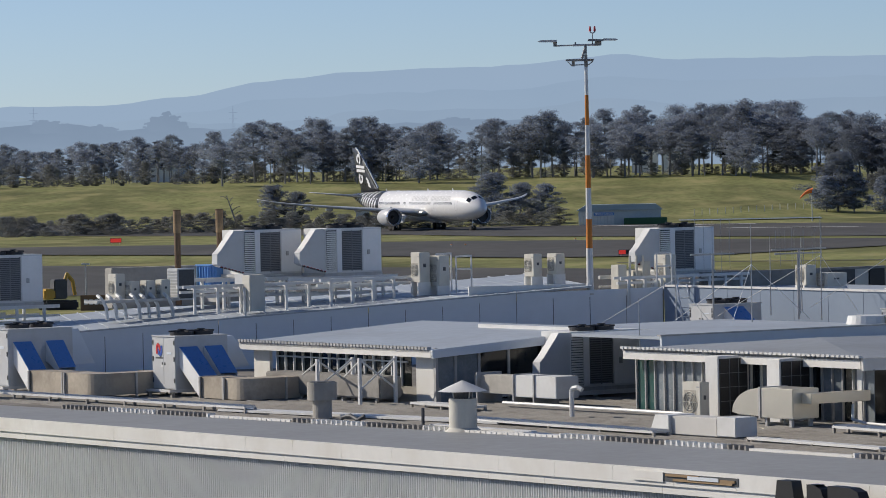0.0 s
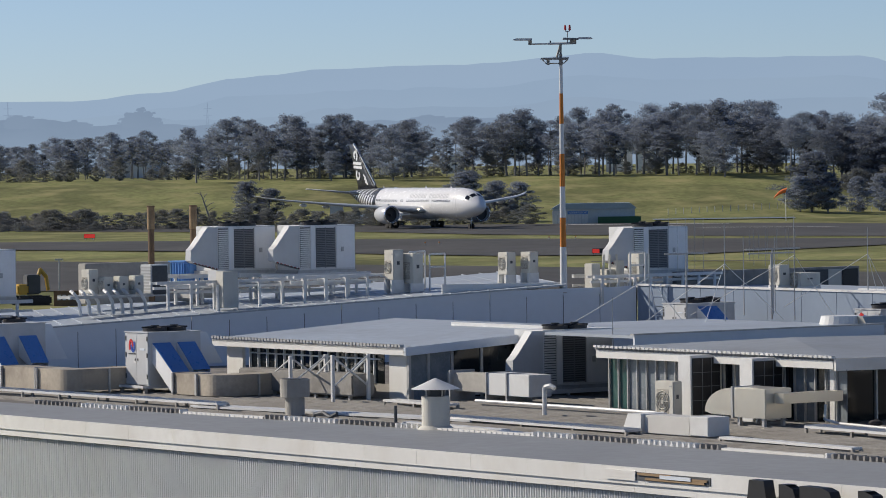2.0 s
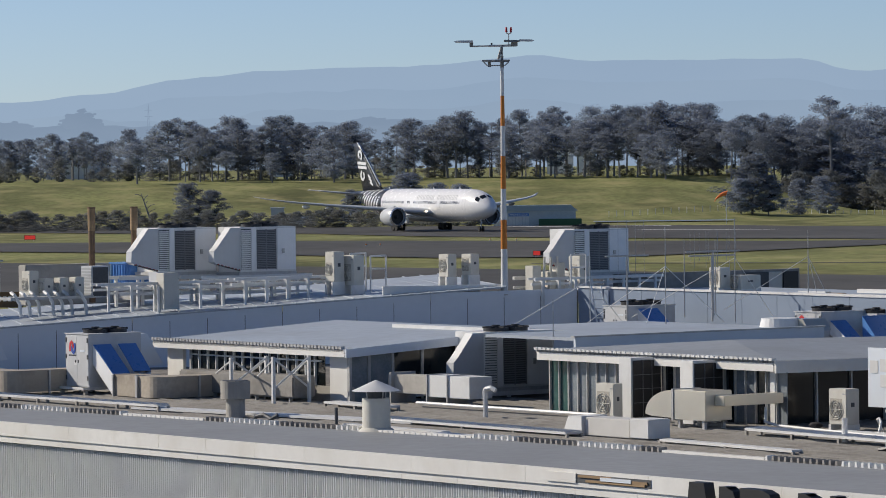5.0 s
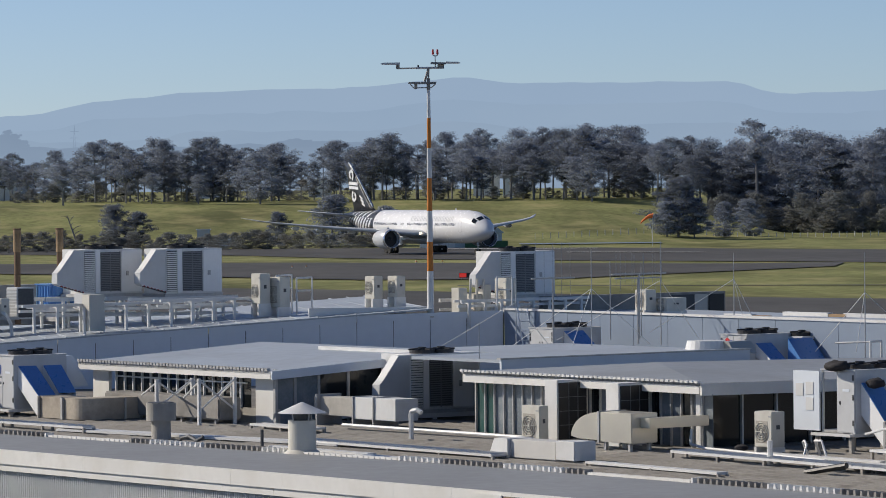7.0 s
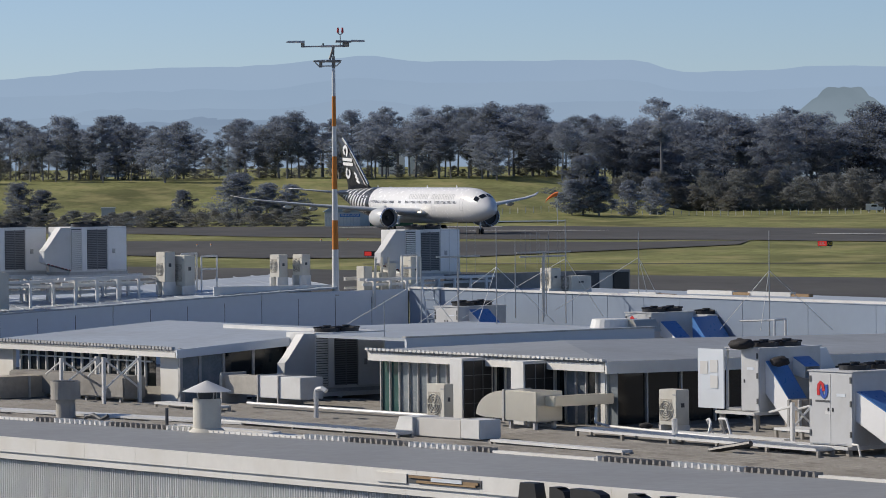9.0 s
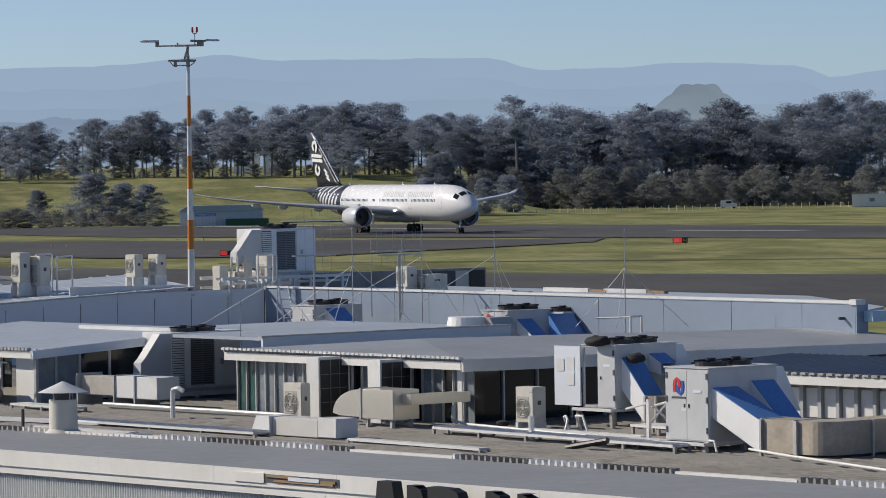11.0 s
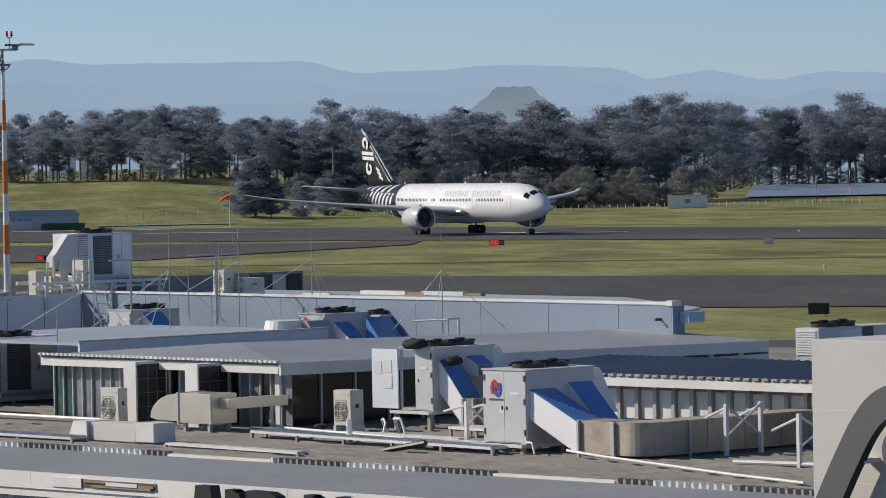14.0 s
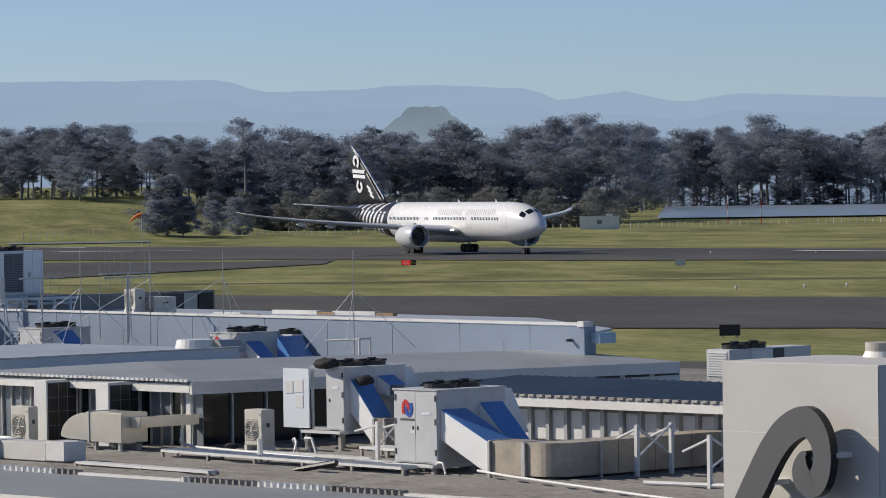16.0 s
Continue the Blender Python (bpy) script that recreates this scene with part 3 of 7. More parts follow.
def join_bushes():
    verts, faces, n = [], [], 0
    for kind, m in BUSHES:
        me = next(o for o in kind.children if o.name.startswith("crown")).data
        co = np.empty(len(me.vertices) * 3)
        me.vertices.foreach_get("co", co)
        mm = np.array(m)
        p = co.reshape(-1, 3) @ mm[:3, :3].T + mm[:3, 3]
        verts.append(p)
        faces.append(np.arange(len(p)).reshape(-1, 4) + n)
        n += len(p)
    me = bpy.data.meshes.new("scrub")
    me.from_pydata(np.concatenate(verts).tolist(), [], np.concatenate(faces).tolist())
    me.materials.append(M_LEAF2)
    tagged(new("scrub", me), "low olive and dark scrub below the trees and along the field", "scrub", kind="stuff")
    for kind in SCRUB:
        for o in list(kind.children) + [kind]:
            bpy.data.objects.remove(o)


join_bushes()


# ---- the terminal roofs ----
EAVE_B, EAVE_Z = 64.0, 4.2      # near eave: place on the second axis, height
WALL_A = (Vector((5.81, 166.5, 0)).dot(E1), Vector((5.81, 166.5, 0)).dot(E2))     # corner of the high block
CA, CB = WALL_A

bm = bmesh.new()
slab([near(-190, EAVE_B + 3.0, 4.0), near(-40, EAVE_B + 3.0, 4.0), near(-40, 125, 4.0), near(-190, 125, 4.0)], 0.3, bm)
solid("roof_deck", bm, M_ROOF, Matrix(), "dark weathered flat roof with stained membrane", "roof", kind="structure")
bm = bmesh.new()
slab([near(-190, EAVE_B, EAVE_Z), near(-58, EAVE_B, EAVE_Z), near(-58, EAVE_B + 5.3, EAVE_Z + 0.02), near(-92, EAVE_B + 5.3, EAVE_Z + 0.02), near(-125, EAVE_B + 3.1, EAVE_Z + 0.02), near(-190, EAVE_B + 2.6, EAVE_Z + 0.02)], 0.12, bm)
solid("roof_edge", bm, M_CAP, Matrix(), "smooth grey metal capping along the roof edge", "roof", kind="structure")
fascia = thing("fascia", Matrix(), "long cream-white stepped metal fascia along the roof edge", "fascia", kind="structure")
for z0, z1, o in ((3.80, 4.22, 0.10), (3.60, 3.80, 0.05)):
    a = -190.0 + o * 10
    while a < -58.2:
        bm = block(a + 0.004, min(a + 2.44, -58.1) - 0.004, EAVE_B - o, EAVE_B, z0 + 0.006, z1)
        part("fascia_board", bm, M_FASCIA, fascia).matrix_basis = pose(0, 0, 0, 0, 0, GRID)
        a += 2.44
# wall under the eave: ribbed sheet with a real trapezoid profile
bm = bmesh.new()
prev, x = None, -165.0
k = 0
while x < -58.2:
    o = (0.0, 0.0, 0.055, 0.055)[k % 4]
    cur = (bm.verts.new(near(x, EAVE_B + 0.12 - o, 3.62)), bm.verts.new(near(x, EAVE_B + 0.12 - o, -0.2)))
    if prev:
        bm.faces.new((prev[0], cur[0], cur[1], prev[1]))
    prev = cur
    x += (0.036, 0.018, 0.034, 0.018)[k % 4]
    k += 1
solid("wall_near", bm, M_RIB, Matrix(), "light grey ribbed metal cladding under the eave", "wall", kind="structure")

# high block: a gable wall with a falling eave, and a parapet wall that turns away from it
GABLE = pose(5.81, 166.5, 0, 0, 0, 10)      # local x along the wall, y into the block
FALL, CZ = 0.062, 6.9
FOLD = Vector((8.67, 167.0, 0))
PAR_END = Vector((26.45, 137.0, 0))
PAR = (PAR_END - FOLD).normalized()
PAR_TURN = math.degrees(math.atan2(PAR.y, PAR.x))
PARAPET = pose(FOLD.x, FOLD.y, 0, 0, 0, PAR_TURN)
PAR_LEN = (PAR_END - FOLD).length


def eave_z(s):
    """Height of the gable eave, s metres along the wall from the mast."""
    return CZ + FALL * s if s < 0 else CZ - 0.03 * s


def wall_piece(x0, x1, y0, y1, z0, top):
    """An upright slab whose top follows the function top(x)."""
    bm = bmesh.new()
    lo = [bm.verts.new((x, y, z0)) for x, y in ((x0, y0), (x1, y0), (x1, y1), (x0, y1))]
    hi = [bm.verts.new((x, y, top(x))) for x, y in ((x0, y0), (x1, y0), (x1, y1), (x0, y1))]
    bm.faces.new(hi)
    bm.faces.new(lo[::-1])
    for i in range(4):
        j = (i + 1) % 4
        bm.faces.new((lo[i], lo[j], hi[j], hi[i]))
    return bm


high = thing("wall_high", GABLE, "pale blue-grey panelled wall of the higher roof", "wall", kind="structure")
part("backing", wall_piece(-31, 2.9, 0.05, 0.25, 0.0, lambda x: eave_z(x) - 0.12), M_DARK, high)
x = 2.86
while x > -30:
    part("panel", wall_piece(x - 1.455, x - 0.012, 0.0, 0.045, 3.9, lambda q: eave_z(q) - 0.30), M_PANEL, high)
    x -= 1.47
x = 2.86
while x > -30:
    part("eave_flashing", prism([(x - 5.86, eave_z(x - 5.86) - 0.30), (x - 0.01, eave_z(x - 0.01) - 0.30), (x - 0.01, eave_z(x - 0.01) - 0.03), (x - 5.86, eave_z(x - 5.86) - 0.03)], -0.03, 0.05), M_PANEL, high)
    x -= 5.88
par = thing("wall_parapet", PARAPET, "blue-grey panelled parapet wall with a pale coping", "wall", kind="structure")
part("backing", block(0.05, PAR_LEN, 0.06, 0.28, 0.0, 6.78), M_DARK, par)
seams, x = [0.0], 0.0
while x < PAR_LEN - 4:
    x += 2.2 if x < 17 else 3.65
    seams.append(min(x, PAR_LEN))
seams.append(PAR_LEN)
for p, q in zip(seams, seams[1:]):
    if q - p > 0.2:
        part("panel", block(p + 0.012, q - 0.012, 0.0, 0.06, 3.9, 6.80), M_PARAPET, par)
part("coping", prism([(-0.05, 6.80), (PAR_LEN + 0.08, 6.84), (PAR_LEN + 0.08, 6.93), (-0.05, 6.87)], -0.05, 0.34), M_WHITE, par)
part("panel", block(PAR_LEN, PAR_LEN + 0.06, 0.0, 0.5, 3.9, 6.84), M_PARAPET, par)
part("corner_cap", block(PAR_LEN - 0.22, PAR_LEN + 0.09, -0.06, 0.36, 6.80, 6.98), M_WHITE, par)
part("rain_head", block(PAR_LEN + 0.07, PAR_LEN + 0.5, 0.3, 1.0, 6.25, 6.6), mat("pale_blue_rain_head", (0.35, 0.5, 0.62), 0.4), par)
part("spout", tube((PAR_LEN - 0.55, -0.25, 6.35), (PAR_LEN - 0.55, 0.02, 6.35), 0.05), M_DARK, par)


def gable(x, y, z):
    return GABLE @ Vector((x, y, z))


bm = bmesh.new()
slab([gable(-31, -0.08, eave_z(-31)), gable(0, -0.08, CZ), gable(0, 13, CZ + 0.18), gable(-31, 15, eave_z(-31) + 0.1)], 0.06, bm)
for i in range(40):
    q = -i * 0.76
    tube(gable(q, -0.1, eave_z(q) + 0.012), gable(q, 14, eave_z(q) + 0.17), 0.02, bm, 5)
solid("roof_high", bm, M_METALROOF, Matrix(), "pale metal sheet roof with standing seams", "roof", kind="structure")
bm = prism([(-4.8, CZ - 0.28), (0.05, CZ + 0.02), (0.05, CZ + 0.07), (-4.8, CZ + 0.07)], 0.6, 0.75)
solid("ridge_flashing", bm, M_WHITE, GABLE, "white flashing along the top of the sheet roof", "flashing", kind="structure")
bm = bmesh.new()
slab([gable(0.02, 0.1, 6.72), gable(2.9, 0.1, 6.72), PARAPET @ Vector((PAR_LEN - 0.2, 0.3, 6.55)), near(CA + 33, CB + 4.5, 6.55), near(CA + 23, CB + 11, 6.55), near(CA - 4, CB + 12, 6.6)], 0.1, bm)
solid("roof_high", bm, M_METALROOF, Matrix(), "flat roof behind the parapet", "roof", kind="structure")
# plain walls that close the block behind
bm = bmesh.new()
block(-31, -30.8, 0.2, 15, 0, eave_z(-31) - 0.1, bm)
block(-31, 0, 14.8, 15, 0, eave_z(-31) - 0.1, bm)
solid("wall_back", bm, M_PANEL, GABLE, "plain wall closing the higher block", "wall", kind="structure")

# low ribs of the roof sheets
bm = bmesh.new()
for i in range(34):
    b = EAVE_B + 6.2 + i * 0.42
    block(-135, -60, b, b + 0.05, 3.98, 4.045, bm)
solid("roof_ribs", bm, M_GALV, pose(0, 0, 0, 0, 0, GRID), "low dark ribs of the roof sheets", "roof", kind="structure")


# ---- the airliner ----
def loft(rings, bm=None, caps=True):
    bm = bm or bmesh.new()
    vs = [[bm.verts.new(p) for p in r] for r in rings]
    n = len(vs[0])
    for a, b in zip(vs, vs[1:]):
        for i in range(n):
            j = (i + 1) % n
            bm.faces.new((a[i], a[j], b[j], b[i]))
    if caps:
        bm.faces.new(vs[0])
        bm.faces.new(vs[-1][::-1])
    return bm


# fuselage stations: distance from the nose, half width, height of the middle, half height
FUS = ((0.0, 0.05, 4.15, 0.05), (0.35, 0.62, 4.18, 0.60), (1.0, 1.15, 4.30, 1.12), (2.2, 1.75, 4.50, 1.75), (4.0, 2.33, 4.72, 2.38), (6.5, 2.74, 4.86, 2.82), (9.5, 2.885, 4.90, 2.97), (40.0, 2.885, 4.90, 2.97),
       (45.0, 2.78, 5.02, 2.85), (50.0, 2.32, 5.38, 2.38), (55.0, 1.55, 5.95, 1.65), (59.0, 0.85, 6.45, 0.95), (62.0, 0.32, 6.85, 0.40), (62.8, 0.10, 6.95, 0.14))


def station(x):
    for (p, *u), (q, *v) in zip(FUS, FUS[1:]):
        if p <= x <= q:
            k = (x - p) / (q - p)
            return [m + (n - m) * k for m, n in zip(u, v)]
    return FUS[-1][1:]


def skin(x, deg, out=0.0):
    """A place on the fuselage, deg from straight up towards starboard."""
    w, z, h = station(x)
    return Vector((-x, -(w + out) * math.sin(radians(deg)), z + (h + out) * math.cos(radians(deg))))


def patch(x0, x1, d0, d1, bm, out=0.02, slant=0.0, nx=2, nd=2):
    g = [[bm.verts.new(skin(x0 + (x1 - x0) * i / nx + slant * j / nd, d0 + (d1 - d0) * j / nd, out)) for j in range(nd + 1)] for i in range(nx + 1)]
    for i in range(nx):
        for j in range(nd):
            bm.faces.new((g[i][j], g[i + 1][j], g[i + 1][j + 1], g[i][j + 1]))


def wing_solid(stations, bm=None, n=9):
    """Sections (y, leading x, chord, z, thickness) to an aerofoil loft."""
    rings = []
    for y, lx, c, z, th in stations:
        ring = []
        for k in range(n):
            f = k / (n - 1)
            ring.append((lx - c * f, y, z + th * 2.2 * math.sqrt(f) * (1 - f) * 0.9))
        for k in range(n - 2, 0, -1):
            f = k / (n - 1)
            ring.append((lx - c * f, y, z - th * 1.3 * math.sqrt(f) * (1 - f) * 0.7))
        rings.append(ring)
    return loft(rings, bm)


JET_ROWS = [
    (0.0, 8.08, 820.67, -1.29, -64.89), (0.5, 9.14, 817.83, -1.27, -64.95), (1.0, 10.10, 815.23, -1.25, -65.01), (1.5, 11.30, 812.01, -1.23, -65.08), (2.0, 12.71, 808.22, -1.21, -65.16),
    (2.5, 14.30, 803.94, -1.18, -65.25), (3.0, 16.00, 799.36, -1.15, -65.35), (5.5, 27.47, 768.74, -0.95, -66.01), (6.0, 30.18, 761.62, -0.90, -66.17), (6.5, 33.34, 753.34, -0.85, -66.35),
    (7.0, 36.50, 745.14, -0.79, -66.54), (7.5, 39.93, 736.37, -0.73, -66.73), (8.0, 43.52, 727.34, -0.67, -66.94), (8.5, 47.28, 718.05, -0.61, -67.15), (9.0, 51.16, 708.70, -0.55, -67.37),
    (9.5, 55.33, 698.96, -0.49, -67.60), (10.0, 59.49, 689.60, -0.43, -67.83), (12.5, 83.85, 644.68, -0.13, -69.01), (13.0, 89.60, 637.07, -0.08, -69.25), (13.5, 95.62, 630.47, -0.04, -69.46),
    (14.0, 102.07, 624.97, 0.00, -69.67), (14.5, 109.09, 620.73, 0.03, -69.87), (15.0, 113.71, 618.89, 0.04, -69.98), (16.0, 113.71, 618.89, 0.04, -69.98),
]
jet = thing("airliner", Matrix(), "white twin-engine airliner with black patterned tail, taxiing on asphalt", "airliner")
bm = loft([[skin(x, d) for d in range(0, 360, 10)] for x in sorted({f[0] for f in FUS} | {5.2, 20, 30, 42.5, 47.5, 48, 49, 52.5, 57})])
for fc in bm.faces:
    fc.material_index = 1 if fc.calc_center_median().x < -47.4 else 0
part("fuselage", bm, (M_SKIN, M_BLACKSKIN), jet, "white fuselage with a black rear", True)
bm = loft([[(-x, y * w, 2.55 + (z - 2.55) * 1.0) for y, z in ((-1, 2.9), (-0.85, 2.1), (-0.4, 1.72), (0.4, 1.72), (0.85, 2.1), (1, 2.9))] for x, w in ((20.5, 0.6), (23, 2.6), (28, 3.1), (34, 3.0), (37.5, 1.4))])
part("belly_fairing", bm, M_WING, jet, "", True)
# fern fronds on the rear
for i in range(9):
    bm = bmesh.new()
    x = 44.6 + i * 1.45
    patch(x, x + 0.72, 62, 150 - i * 2, bm, 0.03, 2.1 + i * 0.12, 2, 6)
    part("frond", bm, M_SKIN, jet, "white curved frond painted on black")
bm = bmesh.new()
for i in range(5):
    patch(45.6 + i * 2.4, 46.4 + i * 2.4, 20, 60, bm, 0.028, 1.5, 2, 4)
part("frond", bm, M_SKIN, jet)
bm = bmesh.new()
patch(43.6, 47.5, -180, 180, bm, 0.015, 0, 3, 36)
part("tail_band", bm, M_BLACKSKIN, jet)
# cabin windows, doors, lettering strokes
for i in range(74):
    x = 8.6 + i * 0.47
    if abs(x - 17.5) < 0.7 or abs(x - 29.2) < 0.8 or 31.5 < x < 33:
        continue
    bm = bmesh.new()
    patch(x, x + 0.21, 77, 85.5, bm, 0.02, 0, 1, 1)
    part("window", bm, M_AIRGLASS, jet)
for x in (6.4, 17.0, 41.6):
    bm = bmesh.new()
    for a, b, c, d in ((x, x + 0.06, 66, 108), (x + 1.05, x + 1.11, 66, 108), (x, x + 1.11, 66, 67), (x, x + 1.11, 107, 108)):
        patch(a, b, c, d, bm, 0.02, 0, 1, 4)
    part("door", bm, M_TEXT, jet)
for word, x0 in ((3, 27.3), (3, 23.4), (7, 18.4)):
    for i in range(word):
        bm = bmesh.new()
        x = x0 - i * 1.28
        patch(x, x + 0.24, 52, 71, bm, 0.02, -0.25, 1, 3)
        patch(x - 0.62, x - 0.40, 52, 71, bm, 0.02, -0.25, 1, 3)
        patch(x - 0.5, x + 0.1, (52, 60, 68)[i % 3], (55, 63, 71)[i % 3], bm, 0.02, 0, 1, 1)
        part("lettering_bar", bm, M_TEXT, jet, "pale grey lettering stroke")
bm = bmesh.new()
for d0, d1, x0, x1 in ((-36, -4, 2.35, 3.35), (4, 36, 2.35, 3.35), (40, 62, 2.75, 3.8), (-62, -40, 2.75, 3.8)):
    patch(x0, x1, d0, d1, bm, 0.03, 0, 2, 4)
part("windscreen", bm, M_AIRGLASS, jet, "dark cockpit windows")
for side in (-1, 1):
    bm = wing_solid([(side * y, lx, c, z, th) for y, lx, c, z, th in ((1.5, -19.5, 13.0, 3.35, 1.35), (3.0, -20.6, 12.2, 3.4, 1.25), (9.8, -25.6, 7.6, 4.05, 0.75), (18.0, -31.2, 5.2, 4.85, 0.48), (25.0, -36.0, 3.4, 5.65, 0.30), (28.0, -38.6, 2.1, 6.15, 0.18), (30.0, -41.6, 0.5, 6.7, 0.05))])
    wing = part("wing", bm, M_WING, jet, "pale grey swept wing with raked tip", True)
    for y, x0 in ((6.5, -31.5), (12.5, -31.6), (17.5, -34.5), (21.5, -36.4)):
        z = 3.35 + abs(y) * 0.08
        bm = loft([[(x0 + dx, side * y + r * math.cos(k * 0.785), z - 0.35 + r * 1.3 * math.sin(k * 0.785)) for k in range(8)] for dx, r in ((1.6, 0.05), (0.8, 0.28), (-0.8, 0.30), (-2.0, 0.05))])
        part("flap_fairing", bm, M_WING, wing, "", True)
    bm = wing_solid([(side * y, lx, c, z, th) for y, lx, c, z, th in ((0.6, -54.2, 6.2, 6.6, 0.5), (9.9, -60.6, 1.9, 7.7, 0.15))])
    part("tailplane", bm, M_WING, jet, "", True)
    # engine: nacelle with serrated tail, lip, fan, pylon
    ex, ey, ez = -20.3, side * 9.75, 2.75
    bm = bmesh.new()
    out = [(0.0, 1.58), (0.35, 1.74), (1.6, 1.86), (3.0, 1.82), (4.6, 1.60), (5.4, 1.42)]
    inn = [(5.4, 1.36), (3.0, 1.45), (1.3, 1.44), (0.4, 1.42), (0.0, 1.52)]
    loft([[(ex - x, ey + r * math.cos(k * math.tau / 28), ez + r * math.sin(k * math.tau / 28)) for k in range(28)] for x, r in out + inn], bm, False)
    eng = part("engine", bm, M_WING, jet, "grey engine nacelle", True)
    bm = bmesh.new()
    loft([[(ex - x, ey + r * math.cos(k * math.tau / 28), ez + r * math.sin(k * math.tau / 28)) for k in range(28)] for x, r in ((0.30, 1.735), (0.0, 1.62), (-0.06, 1.56), (0.0, 1.50), (0.30, 1.42))], bm, False)
    part("intake_lip", bm, M_LIP, eng, "polished metal intake lip", True)
    bm = bmesh.new()
    bmesh.ops.create_cone(bm, cap_ends=True, segments=28, radius1=1.43, radius2=1.43, depth=0.1, matrix=Matrix.Translation((ex - 1.2, ey, ez)) @ Matrix.Rotation(math.pi / 2, 4, "Y"))
    part("fan", bm, M_BLACK, eng, "dark engine fan")
    bm = tube((ex - 1.2, ey, ez), (ex - 0.5, ey, ez), 0.42, None, 16, 0.05)
    part("spinner", bm, M_DARK, eng, "", True)
    bm = loft([[(ex - x, ey + w * math.cos(k * math.tau / 16), ez + w * math.sin(k * math.tau / 16)) for k in range(16)] for x, w in ((4.4, 1.0), (6.2, 0.75), (7.4, 0.3))])
    part("exhaust_cone", bm, M_STEEL, eng, "", True)
    bm = block(ex - 6.6, ex - 1.6, ey - 0.22, ey + 0.22, ez + 1.6, ez + 2.1, None, 0.1)
    part("pylon", bm, M_WING, eng)
    # main gear: a four-wheel bogie and leg
    bm = tube((-31.1, side * 4.9, 0.7), (-31.0, side * 4.4, 3.2), 0.2)
    tube((-32.0, side * 4.9, 0.68), (-30.2, side * 4.9, 0.68), 0.16, bm)
    gear = part("main_gear", bm, M_STEEL, jet)
    for dx in (-0.75, 0.75):
        for dy in (-0.6, 0.6):
            bm = tube((-31.1 + dx, side * 4.9 + dy - 0.24, 0.66), (-31.1 + dx, side * 4.9 + dy + 0.24, 0.66), 0.66, None, 20)
            part("wheel", bm, M_TYRE, gear, "", False)
    bm = block(-32.4, -29.8, side * 3.3 - 0.04, side * 3.3 + 0.04, 1.5, 2.4)
    part("gear_door", bm, M_WING, gear)
    bm = block(-21.5, -21.2, side * 3.6 - 0.25, side * 3.6 + 0.25, 3.5, 3.8, None, 0.05)
    part("wing_lamp", bm, M_LAND if side < 0 else M_WING, jet)
fin = bmesh.new()
rings = []
for z, lx, c, th in ((7.3, -47.0, 11.2, 0.12), (8.4, -49.8, 8.6, 0.36), (12.5, -54.7, 5.7, 0.28), (15.9, -58.9, 3.2, 0.18), (16.75, -60.2, 2.3, 0.08)):
    up = [(lx - c * f / 8, th * 2.6 * math.sqrt(f / 8) * (1 - f / 8) + 0.01, z) for f in range(9)]
    rings.append(up + [(x, -y, q) for x, y, q in up[-2:0:-1]])
loft(rings, fin)
fin_ob = part("fin", fin, M_BLACKSKIN, jet, "black tail fin with a white swirl", True)


def ribbon(points, width, thick, bm=None):
    """A flat bar with width along a curve of (x, z) points, thick in y."""
    bm = bm or bmesh.new()
    rings = []
    for i, (x, z) in enumerate(points):
        a, b = points[max(0, i - 1)], points[min(len(points) - 1, i + 1)]
        d = Vector((b[0] - a[0], b[1] - a[1])).normalized()
        w = width if not callable(width) else width(i / (len(points) - 1))
        nx, nz = -d.y * w / 2, d.x * w / 2
        rings.append([(x + nx, 0, z + nz), (x - nx, 0, z - nz), (x - nx, thick, z - nz), (x + nx, thick, z + nz)])
    return loft(rings, bm)


def swirl(cx, cz, r, a0, a1, turn=0.35, n=26):
    return [(cx + r * (1 - turn * k / n) * math.cos(radians(a0 + (a1 - a0) * k / n)), cz + r * (1 - turn * k / n) * math.sin(radians(a0 + (a1 - a0) * k / n))) for k in range(n + 1)]


# white strokes on the starboard face of the fin
strokes = [swirl(-58.6, 14.4, 1.0, -60, 260, 0.55), swirl(-57.1, 10.4, 1.0, 120, 440, 0.55), [(-59.6, 12.9), (-55.6, 12.7)], [(-59.4, 12.1), (-55.3, 11.9)]]
for st in strokes:
    bm = ribbon(st, 0.55, 0.04)
    ob = part("swirl", bm, M_SKIN, fin_ob, "white curled stroke")
    ob.location.y = -0.42
bm = ribbon([(-49.6, 8.4), (-54.6, 12.6), (-58.8, 15.95), (-60.3, 16.8)], 0.28, 0.3)
ob = part("leading_edge", bm, M_LIP, fin_ob, "bright metal leading edge")
ob.location.y = -0.15
for i in range(3):
    bm = ribbon([(-52.5 - i * 0.5, 8.6 + i * 0.6), (-53.8 - i * 0.5, 9.1 + i * 0.7)], 0.4, 0.04)
    ob = part("swirl", bm, M_SKIN, fin_ob)
    ob.location.y = -0.40
